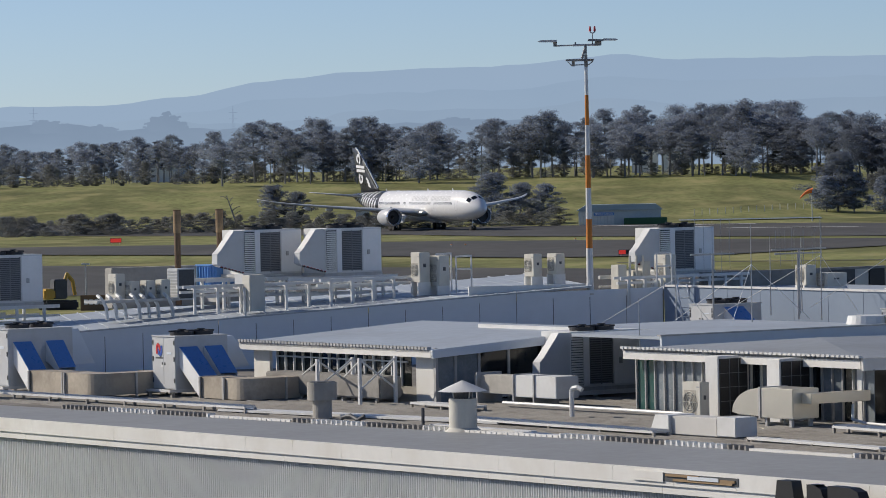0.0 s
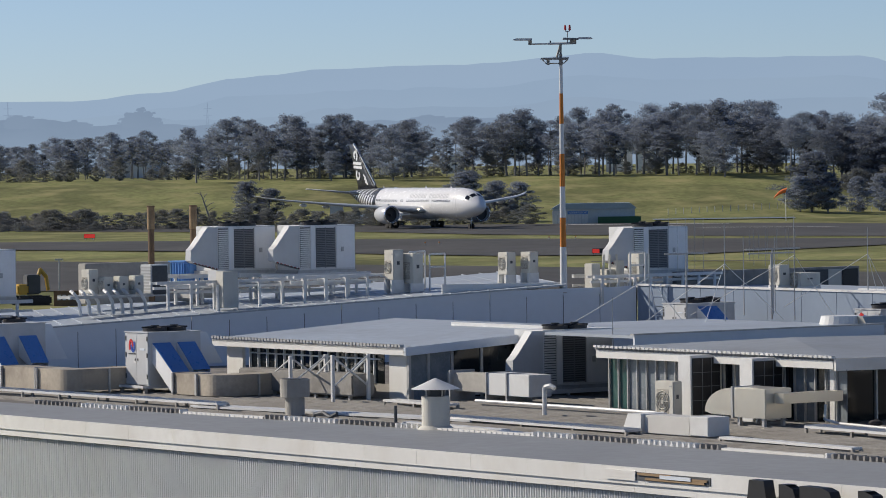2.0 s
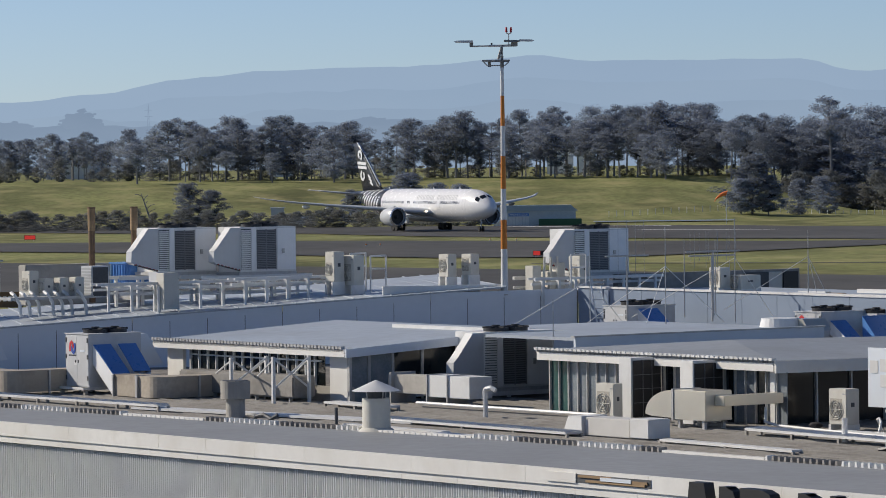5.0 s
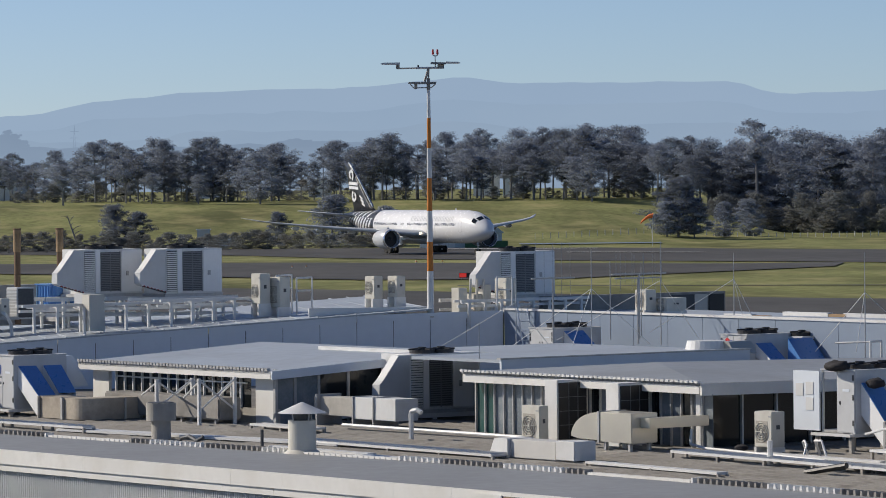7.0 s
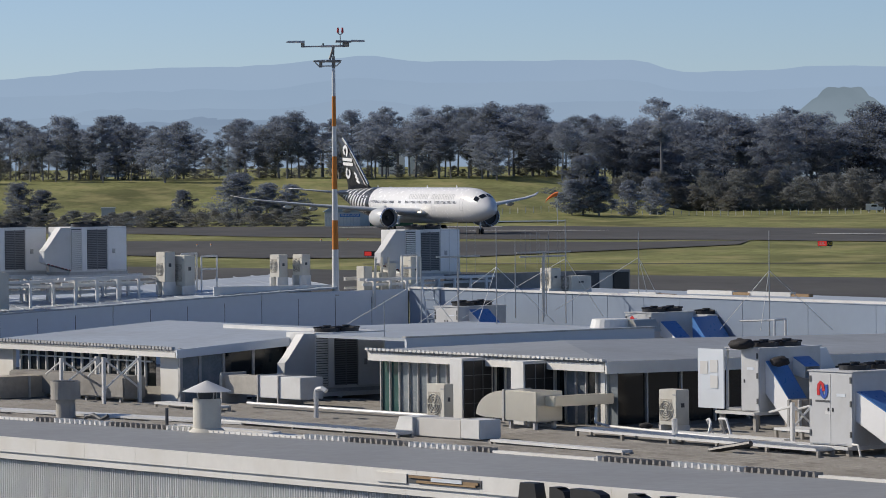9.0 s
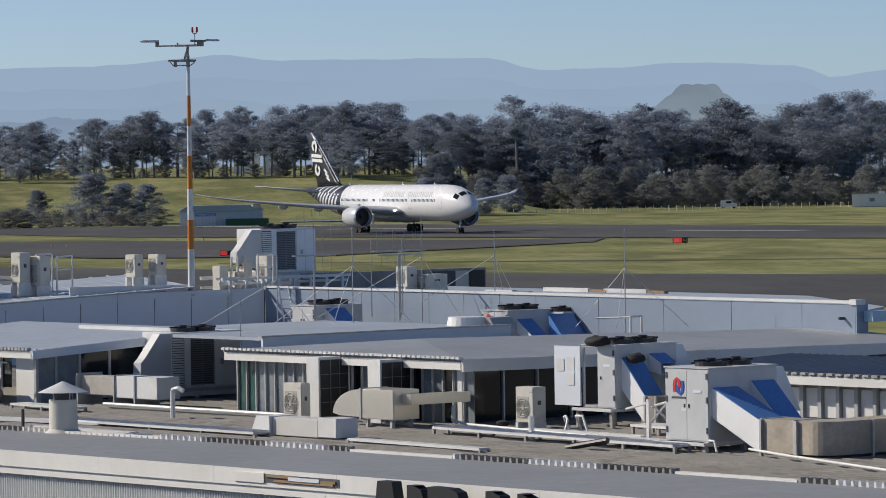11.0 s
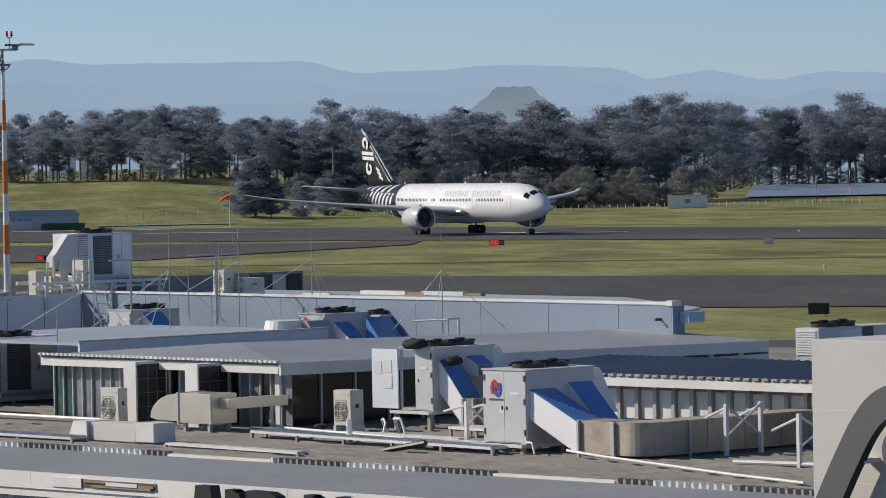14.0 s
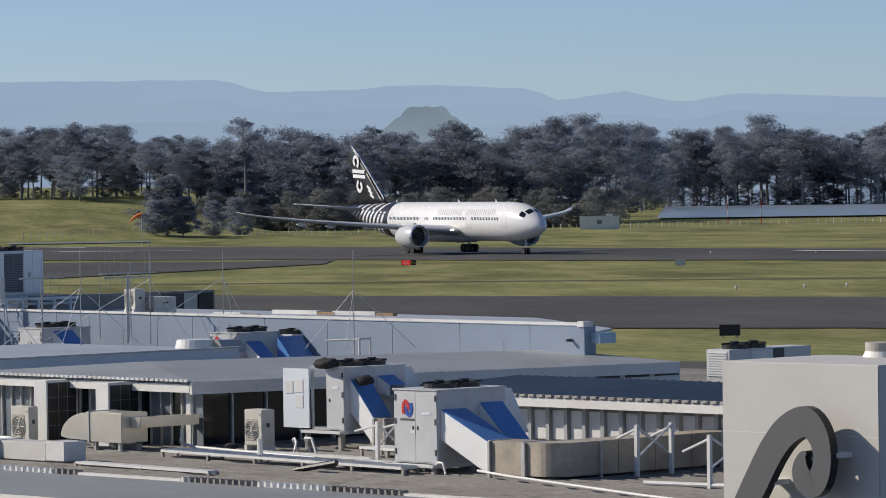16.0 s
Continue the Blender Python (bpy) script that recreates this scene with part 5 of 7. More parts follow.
def cowled_unit(m, wx, ly, h, label, chutes, run=None, logo=True, open_door=False, tail=True):
    t = thing("rooftop_unit", m, label, "air handler", "cowled rooftop units")
    if open_door:
        bm = block(-wx * 0.55, 0, 0, ly, 0.08, h, None, 0.012)
        part("casing", bm, M_UNIT, t)
        bm = block(-wx, -wx * 0.55, 0.7, ly, 0.08, h)
        part("inner_bay", bm, M_GALV, t, "open machine bay")
        part("bay_top", block(-wx, -wx * 0.55, 0, 0.7, h - 0.05, h), M_UNIT, t)
        part("bay_post", block(-wx, -wx + 0.06, 0, 0.06, 0.08, h), M_UNIT, t)
        part("bay_floor", block(-wx, -wx * 0.55, 0, 0.7, 0.08, 0.16), M_STEEL, t)
        for k in range(4):
            part("pipe", tube((-wx * 0.75, 0.35 + 0.08 * k, 0.15), (-wx * 0.7, 0.3 + 0.08 * k, h - 0.1), 0.03), M_BLACK, t)
        door = part("door", block(-wx - 1.12, -wx - 0.02, -0.08, -0.03, 0.12, h - 0.04), M_PANEL, t, "open hinged door swung out flat")
        for k, (dx, dz) in enumerate(((-0.42, 1.15), (-0.42, 0.70), (-0.85, 1.1))):
            part("paper_sheet", block(-wx + dx - 0.16, -wx + dx + 0.16, -0.095, -0.082, dz, dz + 0.36), M_WHITE, door)
    else:
        part("casing", block(-wx, 0, 0, ly, 0.08, h, None, 0.012), M_UNIT, t)
    for x0, x1 in ((-wx + 0.03, -wx / 2 - 0.01), (-wx / 2 + 0.01, -0.03)):
        if open_door and x0 < -wx * 0.55:
            continue
        d = part("door", block(x0, x1, -0.012, 0.0, 0.12, h - 0.05), M_UNIT, t)
        for z in (0.3, h * 0.55, h - 0.28):
            part("hinge", block(x1 - 0.07 if x1 > -wx / 2 else x0 + 0.01, x1 - 0.01 if x1 > -wx / 2 else x0 + 0.07, -0.03, -0.012, z, z + 0.16), M_DARK, d)
        part("lock", block(x1 - 0.1 if x1 < -wx / 3 else x0 + 0.05, x1 - 0.05 if x1 < -wx / 3 else x0 + 0.1, -0.025, -0.012, h * 0.48, h * 0.53), M_BLACK, d)
    if logo:
        marking(t, -wx * 0.68, h * 0.76, 0.34, -0.03)
        part("lettering_bar", block(-wx * 0.84, -wx * 0.52, -0.022, -0.014, h * 0.60, h * 0.625), M_DARK, t)
        part("label_plate", block(-wx * 0.62, -wx * 0.5, -0.022, -0.014, h * 0.44, h * 0.49), M_WHITE, t)
    part("lettering_bar", block(-wx * 0.36, -wx * 0.16, -0.022, -0.014, h * 0.68, h * 0.72), M_PANEL, t)
    part("roof_sheet", block(-wx - 0.03, 0.03, -0.03, ly + 0.03, h, h + 0.03), M_UNIT, t)
    if tail:
        bm = prism([(ly - 0.01, h * 0.98), (ly + 0.25, h * 0.98), (ly + 0.9, 0.75), (ly - 0.01, 0.75)], -wx * 0.95, -0.02)
        bmesh.ops.transform(bm, matrix=Matrix(((0, 1, 0, 0), (1, 0, 0, 0), (0, 0, 1, 0), (0, 0, 0, 1))), verts=bm.verts)
        part("rear_hood", bm, M_PANEL, t, "sloped rear hood")
    fan_ring(-wx * 0.5, ly * 0.35, h + 0.03, 0.42, t)
    fan_ring(-wx * 0.5, ly * 0.72, h + 0.03, 0.42, t)
    for y0, y1, x1, zt0, zb0, zt1, zb1 in chutes:
        side, top = chute(x1, y0, y1, zt0, zb0, zt1, zb1)
        c = part("cowl", side, M_BRIGHT, t, "white sloping cowl")
        part("cowl_top", top, M_BLUE, c, "blue top sheet of the cowl")
    for x in (-wx + 0.05, -0.05):
        part("skid", block(x - 0.08, x + 0.08, -0.25, ly + 0.1, -0.02, 0.08), M_WHITE, t)
    part("skid", block(-wx - 0.15, 0.1, -0.3, -0.15, 0.0, 0.08), M_WHITE, t)
    for x in (-wx, 0.0):
        for y in (-0.15, ly * 0.5, ly):
            part("foot", block(x - 0.06, x + 0.06, y - 0.06, y + 0.06, -m.translation.z + 4.0, 0.0), M_CONC, t)
    if run:
        x0, x1, y0, length, z0, z1 = run
        d = thing("air_duct", m, "weathered galvanised duct with a rounded corner", "duct", "curved roof ducts")
        part("duct_shell", curved_duct(x0, x1, y0, length, z0, z1), M_DUCT, d)
        for x in (x0 + 0.04, x0 + (x1 - x0) * 0.5):
            part("flange", block(x - 0.03, x + 0.03, y0 - 0.025, y0 + 0.97, z0 - 0.02, z1 + 0.02), M_STEEL, d)
        for k in range(1, int(length / 1.4)):
            part("flange", block(x1 - 0.97, x1 + 0.02, y0 + 0.9 + k * 1.4 - 0.02, y0 + 0.9 + k * 1.4 + 0.02, z0 - 0.015, z1 + 0.015), M_DUCT, d)
        for x, y in ((x0 + 0.06, y0 - 0.05), (x0 + (x1 - x0) * 0.55, y0 - 0.05), (x1 + 0.02, y0 + 1.6), (x1 + 0.02, y0 + length - 0.4)):
            part("leg", block(x - 0.035, x + 0.035, y - 0.035, y + 0.035, 4.0 - m.translation.z, z1), M_STEEL, d)
    return t


cowled_unit(at(17.22, 109.39, 4.2), 1.66, 2.5, 2.0, "pale grey air handler with blue-topped white cowls and curled marking", [(0.11, 1.0, 1.75, 1.50, 0.72, 0.72, -0.12), (1.55, 2.35, 1.1, 1.62, 0.8, 0.60, 0.4)], (1.78, 4.22, 0.11, 6.6, -0.10, 0.76))
cowled_unit(at(-9.19, 144.47, 4.2), 1.53, 2.1, 1.87, "pale grey air handler with two blue-topped cowls, beside a curved duct", [(0.15, 0.85, 1.29, 1.52, 0.84, 0.56, -0.18), (1.15, 1.85, 1.0, 1.52, 0.9, 0.62, 0.45)], (1.32, 4.18, 0.15, 2.6, -0.15, 0.56))
cowled_unit(at(-15.34, 148.92, 4.2), 1.93, 2.6, 2.05, "pale grey air handler with two blue-topped cowls and dark rear hood", [(0.19, 0.9, 1.08, 1.62, 0.85, 0.66, -0.1), (1.5, 2.2, 0.9, 1.62, 0.9, 0.7, 0.5)], (1.10, 5.69, 0.19, 3.2, -0.08, 0.66))
cowled_unit(at(16.19, 119.88, 4.5), 1.41, 2.4, 1.87, "air handler with an open door and exposed machine bay", [(0.23, 0.95, 0.94, 1.52, 0.6, 0.48, -0.3), (1.3, 1.9, 0.5, 1.6, 1.1, 1.35, 1.0)], (0.96, 1.85, 0.23, 1.4, -0.36, 0.46), False, True)
cowled_unit(at(16.32, 149.11, 4.95), 1.43, 2.1, 1.40, "pale grey air handler with curled marking, half hidden by a roof", [(0.4, 1.1, 1.0, 1.1, 0.6, 0.4, 0.2)], None, True, False, False)
cowled_unit(at(10.02, 157.68, 5.3), 1.45, 2.3, 1.05, "pale air handler with a blue cowl below the parapet", [(0.5, 1.4, 0.8, 0.95, 0.3, 0.4, 0.1)], None, False, False, False)


def condenser(m, w=0.78, d=0.42, h=1.1, feet=0.12, label="cream outdoor condenser with a round fan grille"):
    t = thing("condenser", m, label, "condenser", "outdoor condensers")
    part("casing", block(-w, 0, 0, d, 0, h, None, 0.02), M_CREAM, t)
    fans = (0.5,) if h < 0.95 else (0.42,)
    for k in fans:
        r = min(w * 0.36, h * 0.4)
        part("fan_recess", block(-w * 0.90, -w * 0.24, -0.006, 0.01, h * k - r * 1.15, h * k + r * 1.15), M_FAN, t)
        bm = bmesh.new()
        for q in (1, 2, 3, 4):
            rr = r * q / 4
            for s in range(16):
                a, b = s * math.tau / 16, (s + 1) * math.tau / 16
                tube((-w * 0.57 + rr * math.cos(a), -0.02, h * k + rr * math.sin(a)), (-w * 0.57 + rr * math.cos(b), -0.02, h * k + rr * math.sin(b)), 0.012, bm, 4)
        for s in range(6):
            a = s * math.tau / 6
            tube((-w * 0.57, -0.015, h * k), (-w * 0.57 + r * math.cos(a), -0.015, h * k + r * math.sin(a)), 0.016, bm, 4)
        part("fan_grille", bm, M_CREAM, t)
        part("fan_hub", tube((-w * 0.57, -0.03, h * k), (-w * 0.57, 0.0, h * k), r * 0.16, None, 12), M_CREAM, t)
    part("badge", block(-w * 0.2, -w * 0.06, -0.01, 0.0, h * 0.84, h * 0.88), M_SLAT, t)
    part("handle", block(-0.002, 0.012, d * 0.35, d * 0.6, h * 0.5, h * 0.62), M_DARK, t)
    for x in (-w + 0.1, -0.1):
        part("foot", block(x - 0.05, x + 0.05, -0.05, d + 0.05, -feet, 0.0), M_WHITE, t)
    return t


for x, y, z, w, d, h in ((-0.94, 168.0, 7.12, 0.63, 0.5, 1.19), (-0.16, 168.0, 6.97, 0.82, 0.5, 1.19), (3.58, 167.96, 7.26, 0.65, 0.42, 0.9), (4.48, 167.94, 7.33, 0.64, 0.42, 0.83), (8.79, 167.77, 6.93, 0.73, 0.55, 1.1), (-12.95, 167.5, 6.75, 0.62, 0.42, 0.95),
                         (-12.35, 167.4, 6.68, 0.5, 0.4, 0.72), (-11.75, 167.5, 6.70, 0.5, 0.4, 0.72), (-11.15, 167.6, 6.72, 0.5, 0.4, 0.72),
                         (7.56, 125.87, 4.12, 0.87, 0.35, 1.04), (13.84, 120.19, 4.2, 0.76, 0.5, 1.02), (13.64, 159.42, 6.96, 0.66, 0.5, 0.77), (14.42, 159.35, 6.91, 0.66, 0.98, 0.51)):
    condenser(at(x, y, z), w, d, h, max(0.1, z - (6.62 if z > 6 and y < 162 else 6.6 if z > 6 else 4.0)))


# ---- roof clutter ----
def gthing(name, label, category, group=""):
    return thing(name, pose(0, 0, 0, 0, 0, GRID), label, category, group)


# closing teeth of the corrugated sheets along the capping
teeth = gthing("sheet_edge", "row of crimped corrugated sheet ends, partly dark with dirt", "roof edge")
tagged(teeth, kind="structure")
k = 0
a = -118.0
while a < -60:
    b = EAVE_B + 5.3 - max(0, (-92 - a)) * 2.2 / 33
    if (k // 17) % 3 != 2:
        bm = prism([(a, 4.0), (a + 0.05, 4.34), (a + 0.11, 4.34), (a + 0.16, 4.0)], b + 0.02, b + 0.3)
        part("crimp", bm, M_WHITE if (k // 11) % 2 else M_GALV, teeth)
    else:
        part("crimp", block(a, a + 0.235, b + 0.02, b + 0.25, 4.0, 4.28), M_FASCIA, teeth)
    a += 0.24
    k += 1
# broken stretch of fascia with bare timber
gap = gthing("broken_fascia", "broken stretch of fascia with bare split timber", "fascia damage")
part("recess", block(-82.0, -79.1, EAVE_B - 0.115, EAVE_B - 0.101, 3.92, 4.12), M_DARK, gap)
for x0, x1, z in ((-81.9, -80.6, 4.05), (-81.6, -79.3, 3.94), (-80.4, -79.2, 4.0)):
    part("timber", block(x0, x1, EAVE_B - 0.15, EAVE_B - 0.116, z, z + 0.06), M_TIMBER, gap)
part("loose_board", block(-81.0, -79.8, EAVE_B - 0.17, EAVE_B - 0.15, 4.0, 4.09), M_PANEL, gap)
part("loose_board", block(-83.2, -82.0, EAVE_B - 0.14, EAVE_B - 0.102, 3.9, 4.14), M_FASCIA, gap)


def tray(a0, a1, b0, b1, z, width, label, legs=True, ribs=False):
    t = gthing("cable_tray", label, "cable tray", "roof cable trays")
    d = Vector((a1 - a0, b1 - b0, 0))
    w = Vector((-d.y, d.x, 0)).normalized() * width / 2
    p, q = Vector((a0, b0, z)), Vector((a1, b1, z))
    part("cover", slab([p - w, q - w, q + w, p + w], 0.07), M_WHITE, t)
    n = max(2, int(d.length / 2.2))
    if ribs:
        for i in range(int(d.length / 0.16)):
            c = p.lerp(q, (i + 0.5) / int(d.length / 0.16))
            part("rib", tube(c - w + Vector((0, 0, 0.01)), c + w + Vector((0, 0, 0.01)), 0.02, None, 4), M_WHITE, t)
    for i in range(n + 1):
        c = p.lerp(q, i / n)
        if legs:
            for o in (-0.42, 0.42):
                part("leg", block(c.x - 0.04, c.x + 0.04, c.y + o * width - 0.04, c.y + o * width + 0.04, 4.0, z - 0.05), M_CONC, t)
    return t


tray(-130, -113.5, 71.4, 71.9, 4.24, 0.45, "white ribbed cable tray cover on low blocks", True, True)
tray(-114.9, -102.0, 71.9, 73.6, 4.13, 0.75, "long pale walkway sheet lying on the roof")
tray(-104.5, -94.3, 73.6, 73.4, 4.17, 0.6, "long pale walkway sheet lying on the roof", True, True)
tray(-102.5, -97.4, 71.3, 71.2, 4.15, 0.3, "pale timber plank lying on the roof")
tray(-97.5, -89.3, 70.7, 70.3, 4.16, 0.28, "pale edge trim lying along the roof sheets")
tray(-91.2, -80.2, 77.4, 76.3, 4.24, 0.62, "white ribbed cable tray on short legs", True, True)
tray(-89.6, -84.5, 79.2, 79.0, 4.16, 0.3, "cream timber sleeper across the roof")
tray(-84.0, -81.5, 77.6, 77.4, 4.18, 1.3, "stack of flat pale sheets below an air handler")
tray(-86.5, -84.2, 80.8, 80.6, 4.32, 0.9, "white platform beam below an air handler")
tray(-111.8, -108.2, 77.2, 77.0, 4.2, 0.6, "pale platform sheet below an air handler")
tray(-90.5, -84.5, 73.6, 73.2, 4.14, 0.35, "pale plank lying on the roof")


def pipe(points, r, material, label):
    return solid("pipe", bent([Vector(p) for p in points], r), material, pose(0, 0, 0, 0, 0, GRID), label, "pipe", "roof pipes")


pipe([(-109.5, 78.9, 4.16), (-100.4, 79.0, 4.14), (-99.9, 79.6, 4.14)], 0.055, M_WHITE, "white plastic pipe along the roof")
pipe([(-103.3, 77.0, 4.0), (-103.3, 77.0, 4.82), (-103.25, 77.0, 4.9), (-103.05, 77.05, 4.94), (-102.9, 77.1, 4.86)], 0.075, M_WHITE, "white bent vent pipe standing on the roof")
pipe([(-93.6, 79.9, 4.6), (-93.4, 79.7, 4.2), (-92.4, 79.4, 4.14), (-86.2, 78.4, 4.12)], 0.04, M_WHITE, "white plastic pipe along the roof")
pipe([(-78.0, 76.6, 4.2), (-76.4, 76.1, 4.16), (-69.5, 73.9, 4.1), (-66.5, 73.0, 4.1)], 0.035, M_WHITE, "white plastic pipe in front of the duct")
pipe([(-72.5, 77.0, 4.1), (-62.5, 78.6, 4.1)], 0.06, M_WHITE, "pale steel beam along the roof")
pipe([(-89.0, 80.3, 4.05), (-88.9, 80.0, 4.45), (-88.6, 79.8, 4.5), (-88.3, 79.6, 4.4), (-88.2, 79.4, 4.08)], 0.035, M_WHITE, "grey bent hose beside a condenser")
pipe([(-88.6, 80.4, 4.05), (-88.4, 80.0, 4.5), (-88.0, 79.9, 4.52), (-87.7, 79.8, 4.1)], 0.035, M_WHITE, "grey bent hose beside a condenser")
pipe([(-79.9, 76.9, 4.05), (-79.7, 76.8, 4.34), (-79.4, 76.7, 4.34), (-79.2, 76.6, 4.05)], 0.03, M_WHITE, "pale bent hose on the roof")
pipe([(-104.8, 69.4, 4.05), (-104.6, 69.5, 4.35), (-104.2, 69.5, 4.42), (-103.8, 69.5, 4.30), (-103.6, 69.6, 4.42)], 0.06, M_DARK, "dark bent hose lying over the roof edge")
pipe([(-83.7, 75.4, 4.06), (-82.3, 75.6, 4.30)], 0.085, M_BLACK, "black pipe offcut propped on the roof")
pipe([(-102.6, 71.0, 4.0), (-102.6, 71.0, 4.62)], 0.05, M_DARK, "dark vent stub on the roof")
pipe([(-86.9, 77.0, 4.0), (-86.9, 77.0, 4.7)], 0.08, M_WHITE, "short white vent pipe on the roof")
# round vents
v = gthing("roof_vent", "weathered round roof vent with a wide drum head", "roof vent")
part("stem", tube((-109.2, 71.8, 4.0), (-109.2, 71.8, 4.62), 0.30, None, 24), M_CONC, v)
part("drum", tube((-109.2, 71.8, 4.60), (-109.2, 71.8, 5.15), 0.46, None, 28), M_CONC, v, "stained drum head")
part("drum_mouth", tube((-109.2, 71.8, 5.14), (-109.2, 71.8, 5.165), 0.40, None, 24), M_DARK, v)
v = gthing("roof_vent", "cream round vent pipe with a conical rain cap", "roof vent")
part("stem", tube((-98.0, 69.2, 4.0), (-98.0, 69.2, 5.15), 0.40, None, 32), M_CREAM, v)
part("skirt", tube((-98.0, 69.2, 4.15), (-98.0, 69.2, 4.32), 0.62, None, 32, 0.41), M_CREAM, v)
for q in range(4):
    part("strut", tube((-98 + 0.3 * math.cos(q * 1.57), 69.2 + 0.3 * math.sin(q * 1.57), 5.1), (-98 + 0.35 * math.cos(q * 1.57), 69.2 + 0.35 * math.sin(q * 1.57), 5.42), 0.02), M_STEEL, v)
part("neck", tube((-98.0, 69.2, 5.1), (-98.0, 69.2, 5.36), 0.26, None, 20), M_DARK, v)
part("cap", tube((-98.0, 69.2, 5.36), (-98.0, 69.2, 5.66), 0.70, None, 36, 0.03), M_WHITE, v, "white conical rain cap")


def truss(a, b0, b1, z1, label):
    t = gthing("steel_frame", label, "steel frame", "braced steel frames")
    for b in (b0, b1):
        part("post", block(a - 0.05, a + 0.05, b - 0.05, b + 0.05, 4.0, z1), M_WHITE, t)
    part("brace", tube((a, b0, 4.5), (a, b1, z1 - 0.05), 0.035, None, 6), M_WHITE, t)
    part("brace", tube((a, b0, z1 - 0.05), (a, b1, 4.5), 0.035, None, 6), M_WHITE, t)
    for b in (b0, b1):
        part("raker", tube((a, b, z1 - 0.1), (a - 0.9, b, 4.9), 0.035, None, 6), M_WHITE, t)


truss(-114.4, 76.7, 78.1, 5.55, "white braced steel frame carrying a duct")
truss(-116.9, 76.7, 78.1, 5.45, "white braced steel frame carrying a duct")
truss(-70.55, 77.3, 78.9, 5.35, "white braced steel frame carrying a duct")
truss(-74.9, 79.3, 80.6, 5.35, "white braced steel frame carrying a duct")
truss(-83.8, 78.5, 79.3, 5.2, "grey braced post beside a cowl")
# ducts beyond the first unit
d = gthing("air_duct", "dark weathered duct running below the lantern eave", "duct")
part("duct_shell", block(-121.5, -114.6, 77.6, 78.5, 4.15, 4.88, None, 0.05), M_GALV, d)
for a in (-119.5, -117.0, -115.0):
    part("leg", block(a, a + 0.08, 77.7, 77.8, 4.0, 4.16), M_STEEL, d)
d = gthing("air_duct", "white insulated duct box joining an air handler", "duct")
part("duct_shell", block(-109.9, -107.6, 79.6, 80.5, 4.3, 5.0, None, 0.02), M_WHITE, d)
part("duct_shell", block(-112.2, -109.9, 79.7, 80.4, 4.35, 4.95, None, 0.02), M_CONC, d)
for a in (-111.9, -109.9, -108.8):
    part("flange", block(a, a + 0.06, 79.55, 80.55, 4.0, 5.03), M_STEEL, d)
# bright elbow duct at the second lantern
d = gthing("air_duct", "bright galvanised elbow duct with a curved bonnet", "duct")
bm = bmesh.new()
prof = [(-95.5, 4.30), (-95.5, 5.11)] + [(-95.5 - 1.3 * math.sin(q * math.pi / 20), 4.38 + 0.73 * math.cos(q * math.pi / 20)) for q in range(1, 11)] + [(-96.5, 4.32)]
prism(prof, 78.0, 78.95, bm)
part("bonnet", bm, M_SHINY, d, "curved bright metal bonnet")
part("duct_shell", block(-95.49, -94.0, 77.98, 78.97, 4.26, 5.13, None, 0.02), M_SHINY, d)
part("flange", block(-95.53, -95.45, 77.95, 79.0, 4.24, 5.15), M_STEEL, d)
part("duct_shell", block(-94.0, -93.55, 78.3, 80.55, 4.70, 5.0, None, 0.02), M_SHINY, d)
for x, y in ((-95.3, 78.1), (-94.2, 78.1), (-95.3, 78.8), (-94.2, 78.8)):
    part("foot", block(x - 0.05, x + 0.05, y - 0.05, y + 0.05, 4.0, 4.27), M_STEEL, d)
# low white duct box
d = gthing("air_duct", "low white boxed duct lying on the roof", "duct")
part("duct_shell", block(-94.4, -92.35, 73.86, 74.6, 4.04, 4.56, None, 0.02), M_SIGNW, d)
part("end_box", block(-92.34, -91.5, 73.84, 74.62, 4.06, 4.60, None, 0.02), M_WHITE, d)
part("transition", prism([(-95.3, 4.0), (-94.4, 4.0), (-94.4, 4.58), (-95.0, 4.58)], 73.75, 74.7), M_WHITE, d)

# ---- mast on the corner ----
mast = thing("lighting_mast", at(5.76, 166.75, 6.55), "tall orange and white banded mast with flat lamp heads", "mast")
bands = [(0.0, 1.82, M_WHITE), (1.82, 2.97, M_ORANGE), (2.97, 4.19, M_WHITE), (4.19, 5.48, M_ORANGE), (5.48, 6.66, M_WHITE), (6.66, 7.85, M_ORANGE), (7.85, 9.1, M_WHITE)]
for z0, z1, m in bands:
    part("mast_band", tube((0, 0, z0), (0, 0, z1), 0.145 - 0.009 * z0, None, 16, 0.145 - 0.009 * z1), m, mast)
part("base_plate", tube((0, 0, 0), (0, 0, 0.05), 0.3, None, 16), M_STEEL, mast)
inv = pose(0, 0, 0, 0, 0, -GRID)     # arms stand square to the view
